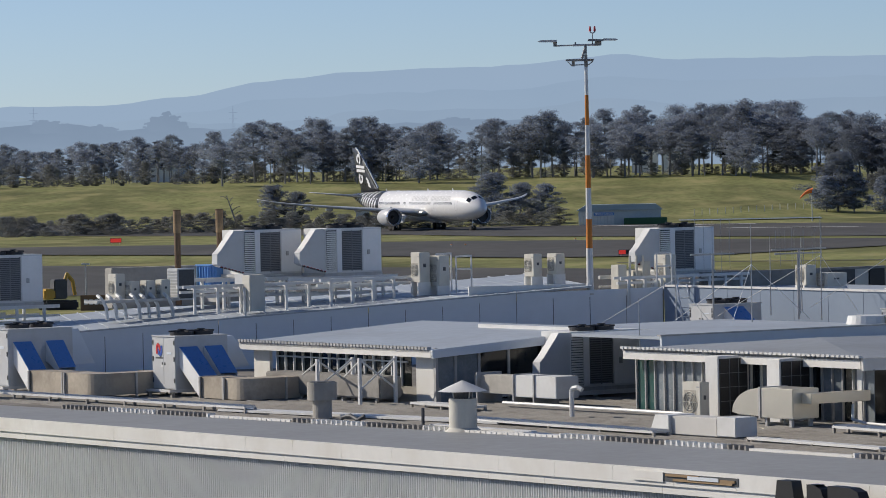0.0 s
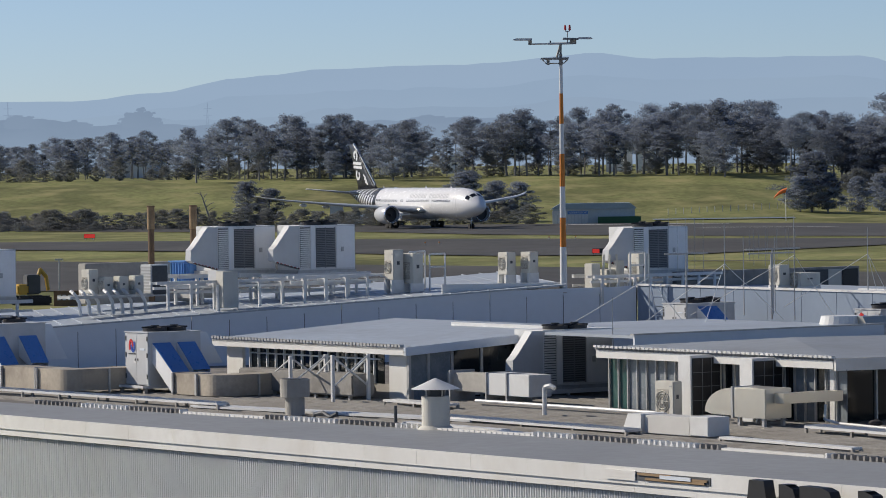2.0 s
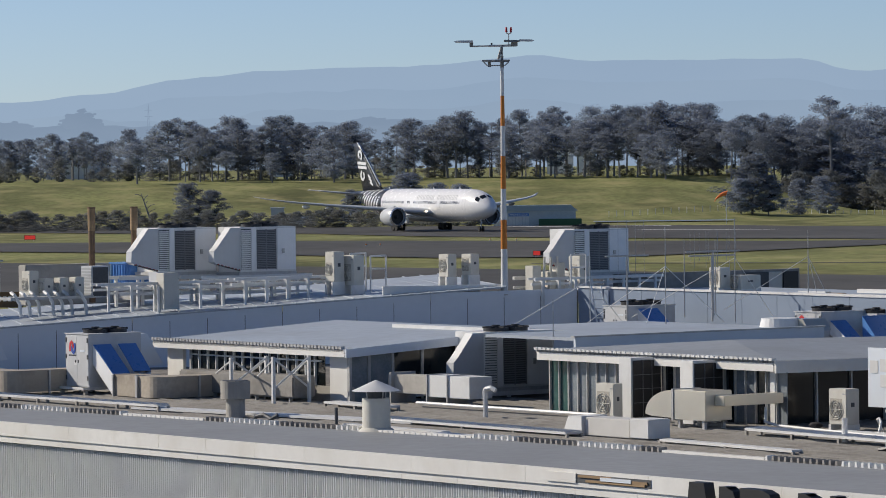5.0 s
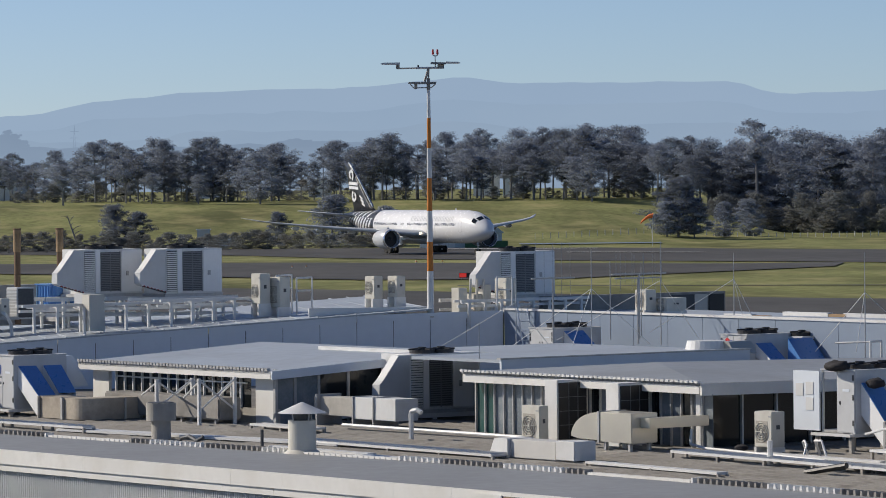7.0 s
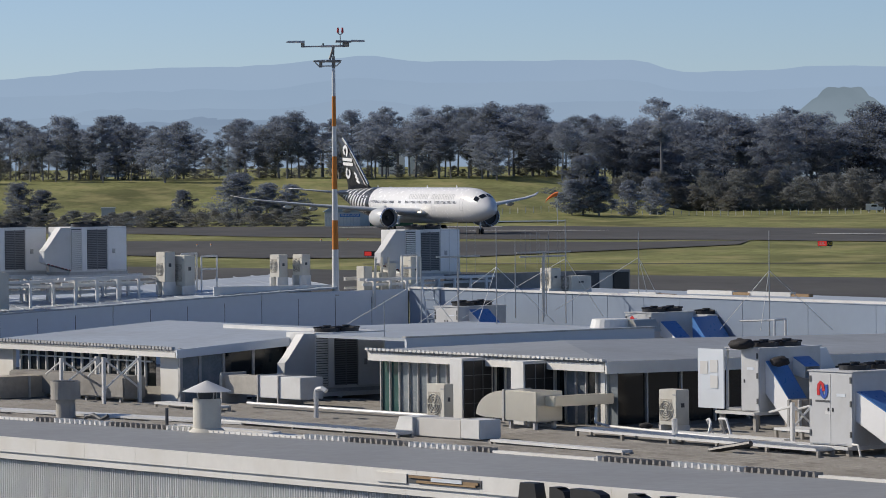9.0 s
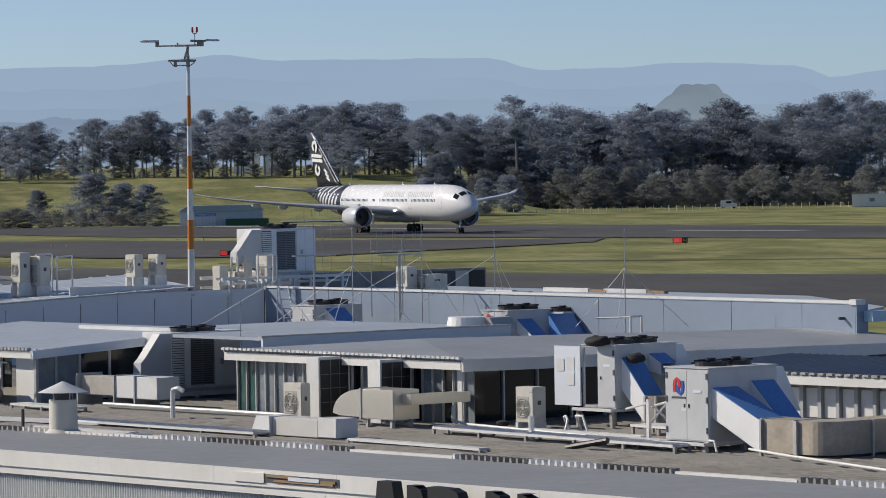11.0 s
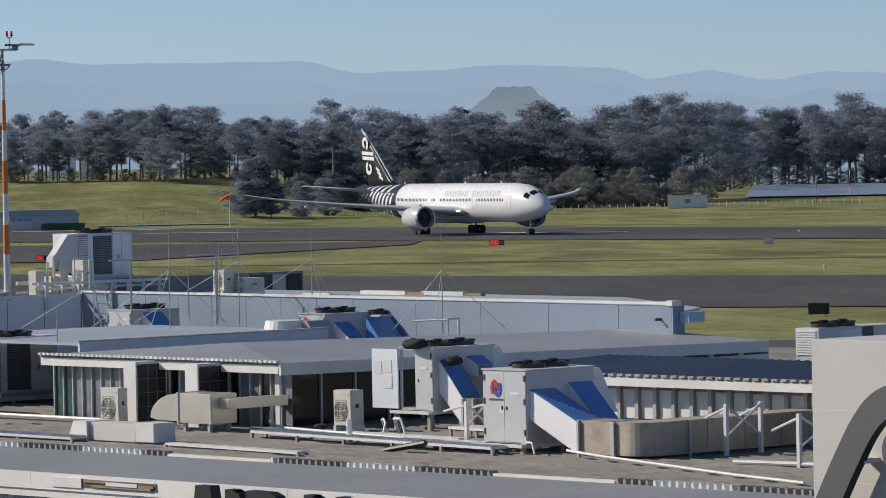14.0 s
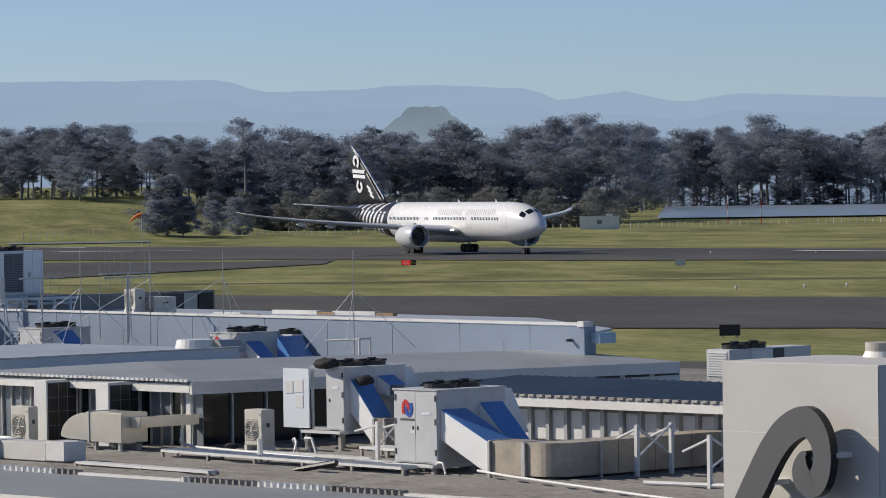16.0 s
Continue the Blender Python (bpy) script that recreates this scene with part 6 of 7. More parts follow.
HEAD = [
    ("cross_arm", bent([Vector((-1.17, 0, 9.80)), Vector((-0.50, 0, 9.81))], 0.03), M_STEEL, ""),
    ("cross_arm", bent([Vector((-0.50, 0, 9.81)), Vector((0.55, 0, 9.82))], 0.045), M_UNIT, ""),
    ("stem", tube((0, 0, 9.02), (0.0, 0, 9.42), 0.06, None, 8), M_GALV, ""),
    ("stem", bent([Vector((-0.15, 0, 9.28)), Vector((-0.05, 0, 9.6)), Vector((0.02, 0, 9.84))], 0.05), M_GALV, ""),
    ("stem", tube((0, 0, 9.3), (0.02, 0, 9.84), 0.03, None, 8), M_GALV, ""),
    ("lamp_head", prism([(-1.88, 9.99), (-1.80, 9.955), (-1.13, 9.945), (-1.13, 10.03), (-1.75, 10.03)], -0.22, 0.22), M_UNIT, "flat grey lamp head"),
    ("lamp_bracket", block(-1.27, -1.13, -0.06, 0.06, 9.77, 10.0, None, 0.015), M_GALV, ""),
    ("lamp_head", prism([(0.08, 9.96), (0.70, 9.95), (0.70, 10.02), (0.10, 10.04)], -0.22, 0.22), M_DKSLAT, "flat dark grey lamp head"),
    ("lamp_head", prism([(0.64, 9.98), (1.20, 9.97), (1.27, 10.0), (1.18, 10.04), (0.70, 10.055)], -0.20, 0.20), M_UNIT, "flat grey lamp head"),
    ("lamp_bracket", block(0.36, 0.62, -0.07, 0.07, 9.78, 9.95, None, 0.015), M_GALV, ""),
    ("lamp_head", prism([(-0.80, 9.20), (-0.34, 9.17), (-0.32, 9.26), (-0.78, 9.26)], -0.2, 0.2), M_GALV, "flat grey lamp head"),
    ("lamp_head", prism([(-0.32, 9.18), (0.28, 9.17), (0.32, 9.26), (-0.30, 9.27)], -0.2, 0.2), M_GALV, "flat grey lamp head"),
    ("lamp_arm", bent([Vector((-0.72, 0, 9.18)), Vector((-0.58, 0, 9.03)), Vector((0.12, 0, 9.04)), Vector((0.28, 0, 9.18))], 0.022), M_STEEL, ""),
    ("lamp_bracket", block(-0.56, -0.44, -0.06, 0.06, 8.98, 9.2), M_GALV, ""),
    ("lamp_bracket", block(-0.07, 0.07, -0.08, 0.08, 8.96, 9.2), M_GALV, ""),
    ("junction_box", block(-0.43, -0.37, -0.04, 0.04, 9.86, 9.93), M_BLACK, ""),
    ("beacon_yoke", bent([Vector((0.19, 0, 10.34)), Vector((0.19, 0, 10.31)), Vector((0.274, 0, 10.27)), Vector((0.363, 0, 10.31)), Vector((0.363, 0, 10.34))], 0.022), M_STEEL, ""),
    ("beacon_yoke", tube((0.274, 0, 9.86), (0.274, 0, 10.28), 0.022, None, 6), M_STEEL, ""),
    ("beacon", tube((0.185, 0, 10.34), (0.185, 0, 10.54), 0.05, None, 12, 0.035), M_RED, "red obstruction lamp"),
    ("beacon", tube((0.363, 0, 10.34), (0.363, 0, 10.54), 0.05, None, 12, 0.035), M_RED, "red obstruction lamp"),
]
for name, bm, material, label in HEAD:
    part(name, bm, material, mast, label).matrix_basis = inv

# ---- things along the high roof ----
for x, y, z0 in ((-10.75, 171.7, 6.3), (-9.04, 171.76, 6.4)):
    t = thing("flue_pole", pose(x, y, 0), "brown rusty flue pole with a paler upper half", "flue", "flue poles")
    part("lower_pipe", tube((0, 0, z0), (0, 0, 9.2), 0.13, None, 14), M_BROWN, t)
    part("upper_pipe", tube((0, 0, 9.2), (0, 0, 10.12), 0.155, None, 14), M_TIMBER, t)
    part("rim", tube((0, 0, 10.1), (0, 0, 10.16), 0.17, None, 14), M_BROWN, t)
t = thing("packaged_chiller", at(-9.17, 171.0, 6.75), "blue ribbed metal chiller box", "chiller")
part("casing", block(-1.5, 0, 0, 1.4, 0.05, 1.1, None, 0.02), M_BLUE, t)
for i in range(7):
    part("rib", block(-1.45 + i * 0.21, -1.37 + i * 0.21, -0.05, 0, 0.08, 1.06), mat("faded_blue_rib", (0.10, 0.22, 0.36), 0.5) if i == 0 else M_BLUE, t)
part("lid", block(-1.55, 0.05, -0.05, 1.45, 1.1, 1.16), M_BLUE, t)
part("skid", block(-1.5, 0, 0.1, 1.3, -0.35, 0.05), M_STEEL, t)
t = thing("duct_box", at(-7.55, 165.0, 6.2), "cream concrete duct box standing on the sheet roof", "duct box")
part("box", block(-0.55, 0.0, 0.0, 0.7, 0, 1.42, None, 0.02), M_CREAM, t)
part("side_duct", block(-1.2, -0.55, 0.05, 0.65, 0.75, 1.45, None, 0.02), M_UNIT, t)
part("drain_pipe", tube((-0.3, -0.06, -0.3), (-0.3, -0.06, 0.9), 0.07), M_WHITE, t)
# pipe rails and platform frames
for x, y, z, n, ln in ((-6.2, 166.6, 6.75, 9, 9.5), (-2.8, 167.6, 6.85, 5, 5.0), (-21.2, 167.5, 5.86, 9, 9.0), (9.6, 168.3, 6.7, 8, 6.5)):
    t = thing("pipe_rack", at(x, y, z), "white steel pipe rack on short posts", "pipe rack", "roof pipe racks")
    for zz, yy in ((0.42, 0.0), (0.42, 0.5), (0.22, 0.25)):
        part("rail", block(-0.05 + yy * -0.9, 0.05 + yy * -0.9, -ln / 2, ln / 2, zz, zz + 0.1), M_WHITE, t)
    for i in range(n):
        yq = -ln / 2 + ln * (i + 0.5) / n
        part("post", block(-0.04, 0.04, yq - 0.05, yq + 0.05, -0.6, 0.42), M_WHITE, t)
        part("cross_bar", block(-0.5, 0.05, yq - 0.03, yq + 0.03, 0.36, 0.42), M_WHITE, t)
t = thing("pipe_cluster", at(-12.3, 166.6, 6.35), "cluster of lagged white pipes below condensers", "pipes")
for i in range(7):
    x = -0.2 - 0.12 * (i % 3)
    y = -1.4 + i * 0.5
    part("lagged_pipe", bent([Vector((x, y, 0.55)), Vector((x + 0.25, y, 0.45)), Vector((x + 0.3, y + 0.2, 0.1)), Vector((x + 0.3, y + 0.25, -0.4))], 0.07), M_WHITE, t)
part("shelf", block(-0.9, 0.1, -1.6, 2.2, 0.25, 0.36), M_STEEL, t)
t = thing("louvred_cabinet", at(-10.55, 168.2, 6.6), "grey louvred plant cabinet with black side", "plant cabinet")
part("casing", block(-0.8, 0, 0, 0.8, 0, 1.25, None, 0.015), M_UNIT, t)
part("grille", block(0.0, 0.02, 0.05, 0.75, 0.06, 1.2), M_DARK, t)
part("grille", bars(-0.78, -0.02, -0.02, 0.0, 0.1, 1.2, 9, "z"), M_SLAT, t)
t = thing("concrete_upstand", at(-11.6, 172.6, 6.4), "weathered concrete upstand behind the condensers", "upstand")
part("block", block(-0.6, 0.0, -2.2, 3.4, -0.2, 1.45, None, 0.04), M_CONC, t)
# grab rails and ladder
for x, y, z in ((0.5, 168.6, 7.0), (-0.3, 168.9, 7.1), (8.4, 167.0, 7.0)):
    t = thing("grab_rail", at(x, y, z), "white tubular grab rail", "rail", "roof grab rails")
    part("tube", bent([Vector((0, 0, -0.4)), Vector((0, 0, 1.1)), Vector((0, 0.75, 1.12)), Vector((0, 0.75, -0.4))], 0.035), M_WHITE, t)
    part("tube", bent([Vector((0, 0, 0.6)), Vector((0, 0.75, 0.6))], 0.03), M_WHITE, t)
t = thing("ladder", at(9.52, 165.2, 5.03), "grey steel ladder leaning on the wall", "ladder")
for y in (0.0, 0.5):
    part("stile", tube((0.0, y, -1.0), (-0.25, y - 0.35, 1.9), 0.035), M_PANEL, t)
for i in range(8):
    k = (i + 0.5) / 8
    part("rung", tube((-0.25 * k, -0.35 * k, -1.0 + 2.9 * k), (-0.25 * k, 0.5 - 0.35 * k, -1.0 + 2.9 * k), 0.022), M_PANEL, t)
t = thing("plant_boxes", at(6.95, 168.4, 6.5), "row of cream plant boxes and pipes behind the mast", "plant boxes")
for i, (x, h) in enumerate(((0, 1.15), (0.75, 0.9), (1.2, 1.25))):
    part("box", block(-0.5, 0, x, x + 0.42, 0.1, h, None, 0.015), M_CREAM, t)
for i in range(3):
    part("pipe", tube((0.05, 0.5 + 0.33 * i, -0.1), (0.05, 0.55 + 0.33 * i, 1.5), 0.05), M_CREAM, t)
part("shelf", block(-0.7, 0.1, -0.2, 2.0, -0.1, 0.1), M_STEEL, t)
# small far unit with white end boxes behind the left-hand rail
for x, y, z, ly in ((13.9, 163.0, 6.62, 2.2), (17.2, 160.4, 6.62, 1.6), (18.6, 150.9, 6.95, 2.4), (20.4, 148.4, 6.95, 2.2)):
    t = thing("timber_sleeper", at(x, y, z), "white sleeper with bare timber ends on the parapet roof", "sleeper", "roof sleepers")
    part("beam", block(-ly / 2, ly / 2, 0, 0.25, 0.0, 0.14), M_WHITE, t)
    part("timber_end", block(ly / 2, ly / 2 + 0.9, 0.02, 0.23, 0.0, 0.1), M_TIMBER, t)
t = thing("service_wall", at(14.5, 172.5, 5.8), "dark weathered service wall with square openings", "service wall")
part("wall_slab", block(-0.3, 0.0, -5.0, 4.6, 0.0, 1.45), M_GALV, t)
for y, w, m in ((2.9, 0.7, M_CREAM), (3.7, 0.8, M_BLACK), (1.6, 1.3, M_DARK)):
    part("opening", block(0.0, 0.05, y, y + w, 0.5, 1.35), m, t)
t = thing("bright_duct_end", at(10.6, 157.2, 5.3), "bright tilted metal duct ends", "duct end")
part("box", prism([(-0.4, 0), (0.3, 0), (0.1, 0.35), (-0.4, 0.35)], -0.2, 0.35), M_WHITE, t)
part("box", prism([(-0.4, 0), (0.3, 0), (0.1, 0.35), (-0.4, 0.35)], 0.55, 1.1), M_WHITE, t)
t = thing("round_vent", at(14.2, 142.3, 6.02), "low bright round vent with a tilted cowl", "roof vent")
part("drum", tube((0, 0, 0), (0, 0, 0.42), 0.75, None, 24, 0.65), M_WHITE, t)
part("cowl", prism([(0.2, 0.0), (1.2, 0.0), (0.9, 0.4), (0.5, 0.4)], 0.2, 1.2), M_SHINY, t)


# aerials
def aerial(x, y, z0, z1, stays, label="thin aerial mast held by wire stays"):
    t = thing("aerial", at(x, y, 0), label, "aerial", "roof aerials")
    part("mast_tube", tube((0, 0, z0), (0, 0, z1), 0.024, None, 6, 0.012), M_STEEL, t)
    for dx, dy, zf in stays:
        part("stay", tube((0, 0, z1 - (z1 - z0) * 0.38), (dx, dy, zf), 0.011, None, 5), M_WHITE, t)
    return t


def yagi(x, y, z, length, n, h):
    t = thing("aerial", at(x, y, z), "boom aerial with a row of thin upright rods", "aerial", "roof aerials")
    part("boom", tube((0, 0, 0), (0, length, 0), 0.03, None, 6), M_STEEL, t)
    part("mast_tube", tube((0, length * 0.5, 0), (0, length * 0.5, -2.4), 0.04, None, 6), M_STEEL, t)
    for i in range(n):
        q = length * (i + 0.5) / n
        part("rod", tube((0, q, -h * 0.5), (0, q, h), 0.009, None, 4), M_STEEL, t)
    return t


aerial(10.6, 146.0, 5.9, 9.5, ((-1.6, -2.2, 6.2), (0.9, -1.6, 6.2), (1.2, 1.6, 6.2)))
aerial(6.25, 136.0, 5.6, 7.36, ())
aerial(8.1, 148.0, 5.9, 8.7, ((-2.2, -1.6, 6.1), (0.6, 1.0, 6.1)))
aerial(13.4, 150.5, 6.0, 9.7, ((-2.4, -2.8, 6.2), (0.4, 1.4, 6.2)))
aerial(16.6, 156.0, 6.6, 9.15, ((-1.0, -3.2, 6.3), (0.4, 0.6, 6.7), (-0.4, 0.8, 6.7)))
aerial(19.6, 142.5, 5.8, 9.35, ((-1.4, -1.0, 6.0), (1.6, 1.4, 6.0), (0.2, -0.6, 6.0)))
aerial(13.0, 154.0, 6.2, 8.9, ())
aerial(11.6, 150.5, 6.2, 9.0, ())
yagi(12.0, 155.0, 8.42, 2.6, 6, 0.7)
yagi(8.9, 152.4, 8.35, 2.0, 5, 1.3)
yagi(12.0, 153.6, 8.3, 2.2, 4, 0.9)
t = thing("guard_frame", at(19.75, 142.3, 5.72), "white tubular guard frame by the aerial", "rail")
part("tube", bent([Vector((0, 0, 0)), Vector((0, 0, 0.62)), Vector((0, 0.5, 0.63)), Vector((0, 0.5, 0))], 0.04), M_WHITE, t)
part("tube", bent([Vector((-1.3, -0.4, 0.56)), Vector((0, 0, 0.61))], 0.03), M_WHITE, t)
# unit and round vent by the sign tower
t = thing("rooftop_unit", at(26.8, 117.0, 5.98), "white louvred rooftop unit with dark fans", "air handler")
part("casing", block(-0.9, 0, 0.0, 3.5, 0.0, 0.82, None, 0.015), M_UNIT, t)
for i in range(10):
    part("slat", block(-0.85, -0.1, -0.03, 0.0, 0.06 + i * 0.072, 0.10 + i * 0.072), M_WHITE, t)
part("door", block(0.0, 0.02, 0.9, 1.8, 0.1, 0.75), M_WHITE, t)
part("panel", block(0.0, 0.02, 1.85, 2.3, 0.3, 0.8), M_DARK, t)
fan_ring(-0.45, 0.7, 0.82, 0.36, t)
fan_ring(-0.45, 1.5, 0.82, 0.36, t)
part("skid", block(-0.9, 0, 0.0, 2.9, -0.3, 0.0), M_STEEL, t)
t = thing("round_vent", at(22.6, 84.6, 7.98), "low weathered round vent on the sign tower", "roof vent")
part("base", tube((0, 0, 0), (0, 0, 0.12), 0.42, None, 28, 0.36), M_FASCIA, t)
part("rim", tube((0, 0, 0.12), (0, 0, 0.3), 0.36, None, 28), M_CONC, t)

# ---- small things on the airfield ----
def lettering(text, size, material, parent, m, name="lettering"):
    cu = bpy.data.curves.new(name, "FONT")
    cu.body, cu.size, cu.align_x, cu.align_y, cu.extrude = text, size, "CENTER", "CENTER", 0.01
    tmp = new(name, cu)
    me = bpy.data.meshes.new_from_object(tmp.evaluated_get(bpy.context.evaluated_depsgraph_get()))
    bpy.data.objects.remove(tmp)
    me.materials.append(material)
    ob = new(name, me)
    ob.parent = parent
    ob.matrix_basis = m
    return ob


def runway_sign(x, y, w, h, red, text=()):
    az = math.degrees(math.atan2(x, y))
    t = thing("runway_sign", pose(x, y, ground_z(x, y), 0, 0, -az), "red and black illuminated taxiway sign on the grass", "airfield sign", "airfield signs")
    part("board", block(-w / 2, w / 2, -0.1, 0.1, 0.25, 0.25 + h, None, 0.02), M_BLACK, t)
    part("face", block(-w / 2 + 0.05, -w / 2 + w * red, -0.115, -0.1, 0.3, 0.2 + h), M_SIGNRED, t, "lit red face")
    for s in (-0.35, 0.35):
        part("leg", block(s * w - 0.05, s * w + 0.05, -0.05, 0.05, 0, 0.25), M_STEEL, t)
    for txt, fx, m in text:
        lettering(txt, h * 0.72, m, t, Matrix.Translation((fx * w, -0.13, 0.25 + h / 2)) @ pose(0, 0, 0, 90, 0, 0))


M_GOLD = mat("yellow_sign_paint", (0.7, 0.5, 0.05), 0.5)
runway_sign(83.1, 550.5, 1.95, 0.72, 0.62, (("23L", -0.2, M_WHITE), ("A2", 0.31, M_GOLD)))
runway_sign(-55.4, 718.2, 1.9, 0.75, 0.98)
runway_sign(22.5, 520.0, 2.0, 0.6, 0.45)
t = thing("airfield_board", pose(67.9, 296.3, 0, 0, 0, -13), "black back of a low airfield sign", "airfield sign")
part("board", block(-0.75, 0.75, -0.1, 0.1, 0.15, 0.95, None, 0.02), M_BLACK, t)
for s in (-0.5, 0.5):
    part("leg", block(s - 0.04, s + 0.04, -0.04, 0.04, 0, 0.16), M_STEEL, t)
t = thing("marker_cabinet", pose(115.7, 533, 0, 0, 0, -12), "small pale green cabinet on the grass", "cabinet")
part("cabinet_body", block(-0.65, 0.65, -0.2, 0.2, 0.0, 0.75, None, 0.03), M_CREAM, t)
part("cabinet_door", block(-0.05, 0.6, -0.22, -0.2, 0.05, 0.7), M_HUT, t)
for i, (x, y) in enumerate(((103.6, 418), (108.5, 420), (96, 416), (121, 424), (135.7, 604), (150, 598), (-30, 640), (20, 640), (24, 640), (1.2, 600), (3.2, 600))):
    t = thing("edge_light", pose(x, y, ground_z(x, y)), "small pale taxiway edge light on the grass", "edge light", "taxiway edge lights")
    part("lamp_body", tube((0, 0, 0), (0, 0, 0.28), 0.10, None, 10), M_CREAM, t)
    part("lens", tube((0, 0, 0.28), (0, 0, 0.42), 0.16, None, 10, 0.08), M_WHITE if i < 6 else M_ORANGE, t)
# windsock
x, y = 75.7, 868.0
t = thing("windsock", pose(x, y, ground_z(x, y)), "orange windsock drooping from a white pole", "windsock")
part("pole", tube((0, 0, 0), (0, 0, 6.6), 0.09, None, 8, 0.06), M_WHITE, t)
bm = bmesh.new()
pts = [(0.1, 6.3, 0.55), (-0.7, 6.1, 0.52), (-1.4, 5.75, 0.46), (-2.0, 5.25, 0.38), (-2.4, 4.75, 0.3)]
loft([[(px + 0.25 * r * math.cos(k * math.tau / 12), r * math.sin(k * math.tau / 12), pz + r * 0.9 * math.cos(k * math.tau / 12)) for k in range(12)] for px, pz, r in pts], bm, False)
part("sock", bm, M_SOCK, t, "orange cloth sock", True)
# container, van, hut, far sheds
t = thing("site_cabin", pose(199, 1008, ground_z(199, 1008), 0, 0, -11), "white flat-roofed site cabin with a dark window", "cabin")
part("cabin_body", block(-4.8, 4.8, -1.2, 1.2, 0.1, 3.0, None, 0.05), M_WHITE, t)
part("roof_sheet", block(-4.9, 4.9, -1.3, 1.3, 3.0, 3.15), M_UNIT, t)
part("window", block(-0.6, 0.6, -1.24, -1.2, 1.3, 2.2), M_BLIND, t)
part("roof_box", block(1.6, 3.2, -0.6, 0.6, 3.15, 3.7), M_WHITE, t)
part("base", block(-4.7, 4.7, -1.1, 1.1, -0.1, 0.1), M_CONC, t)
t = thing("van", pose(166, 1020, ground_z(166, 1020), 0, 0, -10), "white utility van parked on the grass", "van")
part("body", prism([(-2.0, 0.4), (2.1, 0.4), (2.1, 1.1), (1.3, 1.25), (0.7, 1.95), (-1.9, 1.95), (-2.0, 1.8)], -0.85, 0.85), M_WHITE, t)
part("side_window", block(-0.6, 0.7, -0.87, -0.85, 1.25, 1.75), M_DKGLASS, t)
for wx in (-1.3, 1.3):
    for wy in (-0.8, 0.6):
        part("wheel", tube((wx, wy, 0.33), (wx, wy + 0.2, 0.33), 0.33, None, 14), M_TYRE, t)
x, y = 36.5, 872.0
t = thing("hut", pose(x, y, ground_z(x, y), 0, 0, -2), "pale green metal hut with a low roof and sign bars", "hut")
part("wall", block(-8.4, 8.4, -2.5, 2.5, 0, 3.0), M_HUT, t)
part("front_wall", block(-8.5, -1.2, -2.6, -2.5, 0.0, 2.7), M_WHITE, t)
part("roof", prism([(-8.9, 3.0), (8.9, 3.0), (7.4, 4.2), (-6.9, 4.2)], -2.9, 2.9), M_HUTROOF, t)
part("sign_board", block(-5.4, -1.2, -2.66, -2.6, 1.95, 2.6), M_BLUE, t, "blue sign board with white words")
lettering("MARINE RESCUE", 0.5, M_BRIGHT, t, Matrix.Translation((-3.3, -2.69, 2.27)) @ pose(0, 0, 0, 90, 0, 0))
for i in range(10):
    part("rib", block(-8.2 + i * 0.7, -8.1 + i * 0.7, -2.63, -2.6, 0.1, 1.9), M_UNIT, t)
part("green_skip", block(0.8, 9.6, -4.2, -2.9, 0.0, 1.4, None, 0.05), mat("dark_green_netting", (0.04, 0.12, 0.06), 0.8), t)
for az, d, w, z1 in ((-3.95, 1210, 9, 16.8), (-3.55, 1215, 8, 17.4), (-3.72, 1205, 5, 15.6), (0.5, 1230, 6, 14.2), (2.75, 1215, 7, 16.2), (3.1, 1210, 5, 15.4), (-1.0, 1215, 6, 17.5), (-5.9, 1205, 8, 15.5), (5.3, 1210, 5, 14.0)):
    d, w = d + 140, w * 1.2
    x, y = d * math.sin(radians(az)), d * math.cos(radians(az))
    g = ground_z(x, y)
    t = thing("shed", pose(x, y, g, 0, 0, -az), "pale shed half hidden behind the trees", "shed", "sheds behind the trees")
    part("wall", block(-w / 2, w / 2, -3, 3, 0, z1 - g - 1.2), M_WHITE, t)
    part("roof", prism([(-w / 2 - 0.3, z1 - g - 1.2), (w / 2 + 0.3, z1 - g - 1.2), (0, z1 - g)], -3.2, 3.2), M_UNIT, t)
# boundary fence
fence = thing("fence", Matrix(), "line of white fence posts along the airfield edge", "fence")
for i in range(120):
    az = 3.4 + i * 0.105
    d = 930 + max(0, az - 3.4) * 14
    x, y = d * math.sin(radians(az)), d * math.cos(radians(az))
    part("post", block(x - 0.07, x + 0.07, y - 0.07, y + 0.07, ground_z(x, y) - 0.1, ground_z(x, y) + 1.3), M_WHITE, fence)
for az, h in ((12.9, 7.5), (13.35, 8.5), (7.25, 6)):
    x, y = 1090 * math.sin(radians(az)), 1090 * math.cos(radians(az))
    t = thing("channel_marker", pose(x, y, ground_z(x, y)), "tall thin banded marker post by the water", "marker post", "marker posts")
    for k in range(4):
        part("band", tube((0, 0, h * k / 4), (0, 0, h * (k + 1) / 4), 0.11, None, 6), M_WHITE if k % 2 else M_RED, t)
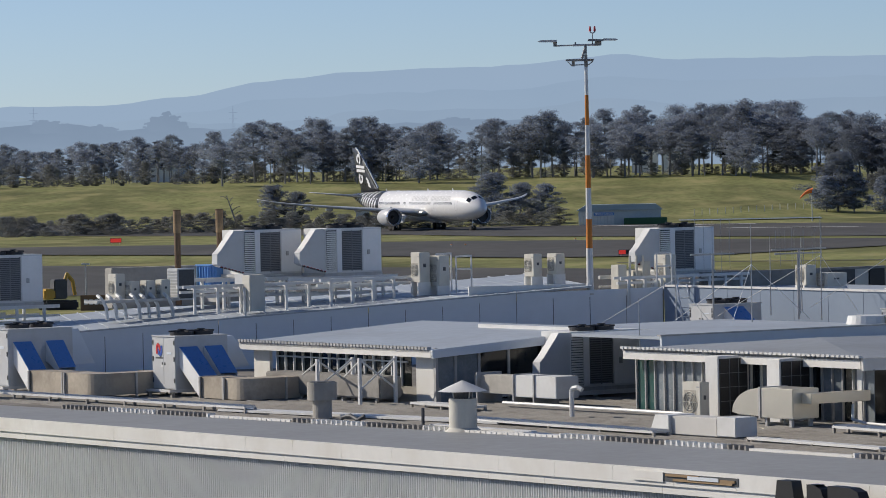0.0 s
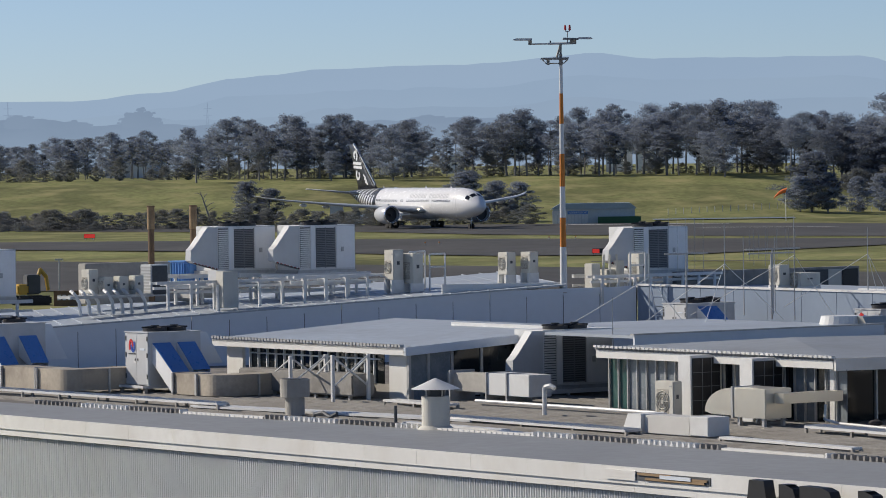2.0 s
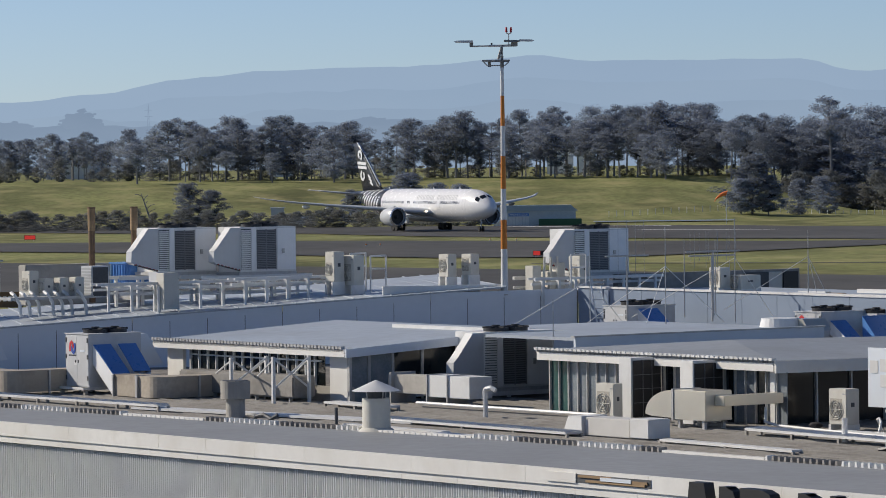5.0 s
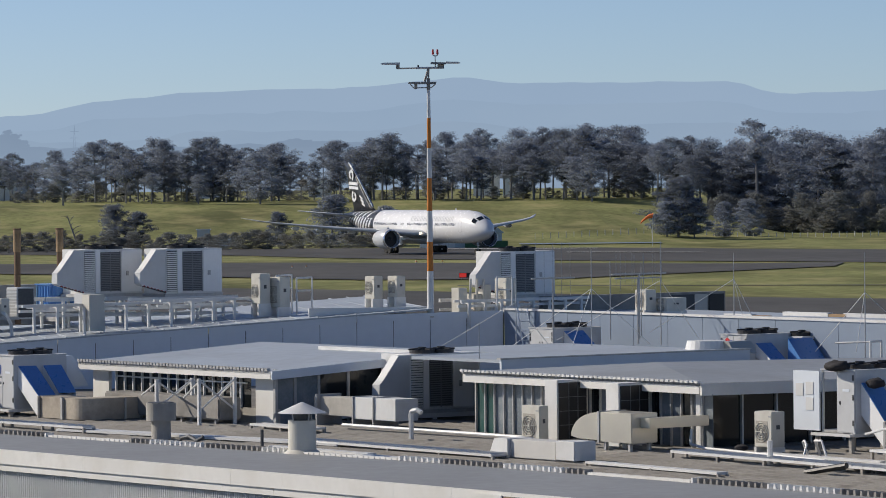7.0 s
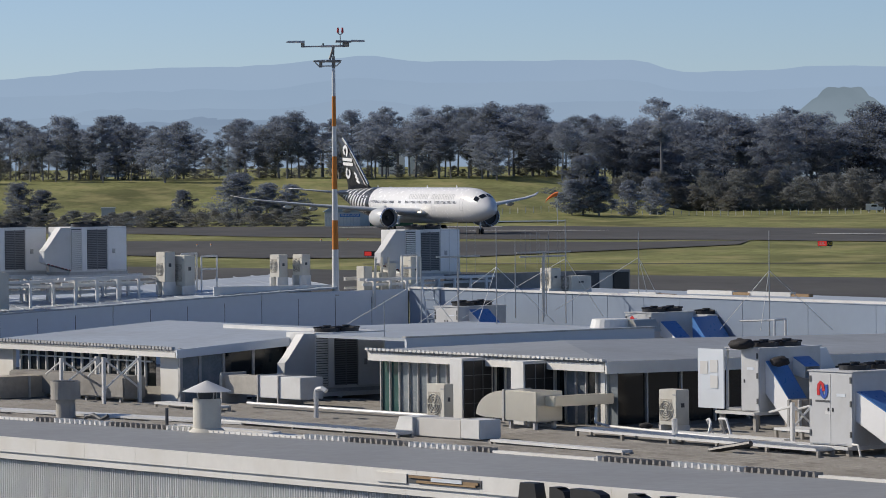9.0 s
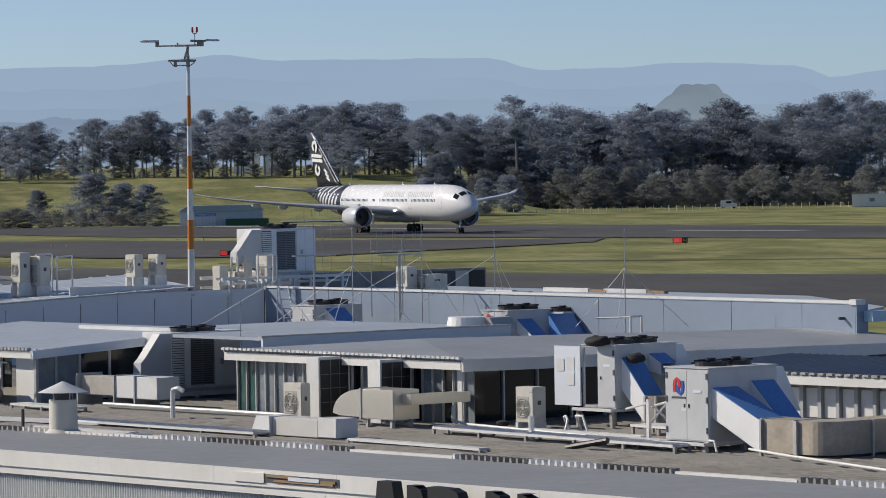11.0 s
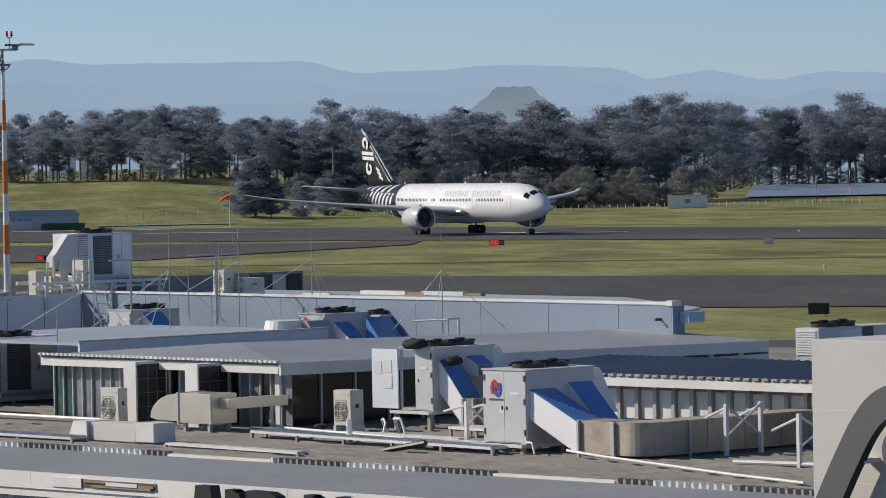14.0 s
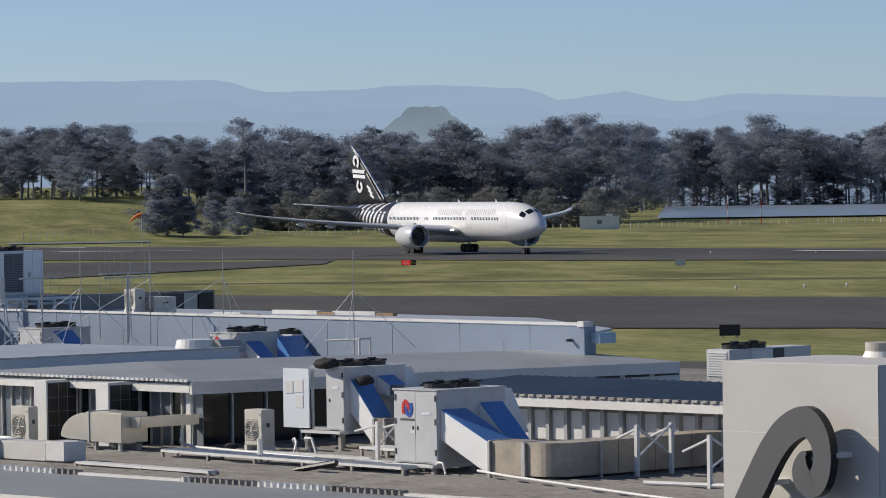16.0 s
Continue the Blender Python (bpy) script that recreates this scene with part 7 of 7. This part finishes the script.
# digger and site clutter beyond the left-hand roof
t = thing("digger", pose(-33, 362, 0, 0, 0, 25), "yellow tracked digger on a site beyond the roof", "digger")
part("track", block(-1.5, 1.5, -1.2, -0.7, 0, 0.8, None, 0.15), M_BLACK, t)
part("track", block(-1.5, 1.5, 0.7, 1.2, 0, 0.8, None, 0.15), M_BLACK, t)
part("cab", block(-0.6, 0.6, -0.9, 0.3, 0.9, 2.6, None, 0.1), M_DARK, t)
part("counterweight", block(-1.5, -0.5, -1.0, 1.0, 0.9, 1.8, None, 0.15), M_YELLOW, t)
part("boom", bent([Vector((0.4, 0.3, 1.4)), Vector((1.0, 0.3, 3.0)), Vector((1.5, 0.3, 2.4)), Vector((1.7, 0.3, 1.2))], 0.18), M_YELLOW, t)
t = thing("site_hoarding", pose(-29.5, 358, 0, 0, 0, 2), "dark brown hoarding with pale lettering bars", "hoarding")
part("board", block(-1.2, 1.2, -0.1, 0.1, 0.0, 1.3), M_BROWN, t)
for k in range(4):
    part("lettering_bar", block(-0.9 + k * 0.45, -0.6 + k * 0.45, -0.12, -0.1, 0.5, 0.95), M_WHITE, t)
t = thing("site_shelter", pose(-27.0, 362, 0, 0, 0, -5), "small white pitched shelter", "shelter")
part("canopy", prism([(-1.1, 0.9), (1.1, 0.9), (0.7, 1.5), (-0.7, 1.5)], -0.9, 0.9), M_WHITE, t)
part("wall", block(-1.0, 1.0, -0.8, 0.8, 0, 0.9), M_WHITE, t)
t = thing("street_lamp", pose(-31.4, 372, 0), "thin grey lamp post with a small head", "lamp post")
part("post", tube((0, 0, 0), (0, 0, 3.6), 0.07, None, 8, 0.05), M_STEEL, t)
part("lamp_head", block(-0.35, 0.35, -0.12, 0.12, 3.55, 3.7), M_UNIT, t)
# distant grey service box behind the airliner's path
t = thing("service_tower", pose(-17.0, 905, ground_z(-17, 905), 0, 0, 0), "small grey service building with a blue wing", "service building")
part("wall", block(-1.4, 1.4, -1.5, 1.5, 0, 3.6), M_UNIT, t)
part("wing_wall", block(1.4, 7.2, -1.5, 1.5, 0, 1.9), M_PANEL, t)
part("roof", block(-1.6, 1.6, -1.7, 1.7, 3.6, 3.8), M_UNIT, t)
# satellite dish at the edge of the roof
t = thing("satellite_dish", at(-17.3, 146.3, 4.0), "pale satellite dish on a short post", "dish")
bm = bmesh.new()
loft([[(0.12 * (r / 0.65) ** 2 - 0.1, r * math.cos(k * math.tau / 24), 0.95 + r * math.sin(k * math.tau / 24)) for k in range(24)] for r in (0.02, 0.25, 0.45, 0.65)], bm, False)
part("reflector", bm, M_UNIT, t, "", True)
part("post", tube((-0.15, 0, 0), (-0.15, 0, 0.9), 0.05), M_STEEL, t)

# louvred unit beside the half-hidden air handler
t = thing("rooftop_unit", at(18.35, 149.6, 5.12), "pale unit with dark louvred end and blue hood", "air handler")
part("casing", block(-1.2, 0, 0, 1.7, 0, 1.15, None, 0.015), M_UNIT, t)
part("grille", block(0.0, 0.02, 0.5, 1.62, 0.1, 1.05), M_DARK, t)
for i in range(12):
    part("slat", block(0.02, 0.035, 0.5, 1.62, 0.12 + i * 0.078, 0.155 + i * 0.078), M_DKSLAT, t)
part("hood", prism([(0.0, 0.3), (0.0, 1.1), (0.7, 0.35), (0.7, 0.15)], -0.7, 0.45), M_BLUE, t, "blue sloping hood")
fan_ring(-0.6, 0.5, 1.15, 0.4, t)
fan_ring(-0.6, 1.2, 1.15, 0.4, t)
for x in (-1.1, -0.1):
    part("foot", block(x - 0.06, x + 0.06, 0.1, 1.6, -1.0, 0.0), M_STEEL, t)


def bundle(m, r, label):
    bm = bmesh.new()
    bmesh.ops.create_icosphere(bm, subdivisions=3, radius=1.0)
    for v in bm.verts:
        k = 1 + 0.35 * noise.noise(v.co * 1.7 + m.translation)
        v.co = Vector((v.co.x * r[0] * k, v.co.y * r[1] * k, max(-0.1, v.co.z * r[2] * k + r[2] * 0.6)))
    return solid("crumpled_cloth", bm, M_CLOTH, m, label, "cloth", "", "", True)


bundle(at(15.75, 120.35, 6.40), (0.38, 0.3, 0.16), "crumpled black cloth lying on an air handler")
bundle(at(16.75, 119.75, 5.95), (0.3, 0.26, 0.14), "crumpled black cloth caught on a cowl")
bundle(at(13.05, 121.0, 4.1), (0.2, 0.16, 0.1), "dark rag wrapped round a roof pipe")


def motions():
    walk(jet, [(t, pose(x, y, z, 0, 0, h)) for t, x, y, z, h in JET_ROWS])


motions()
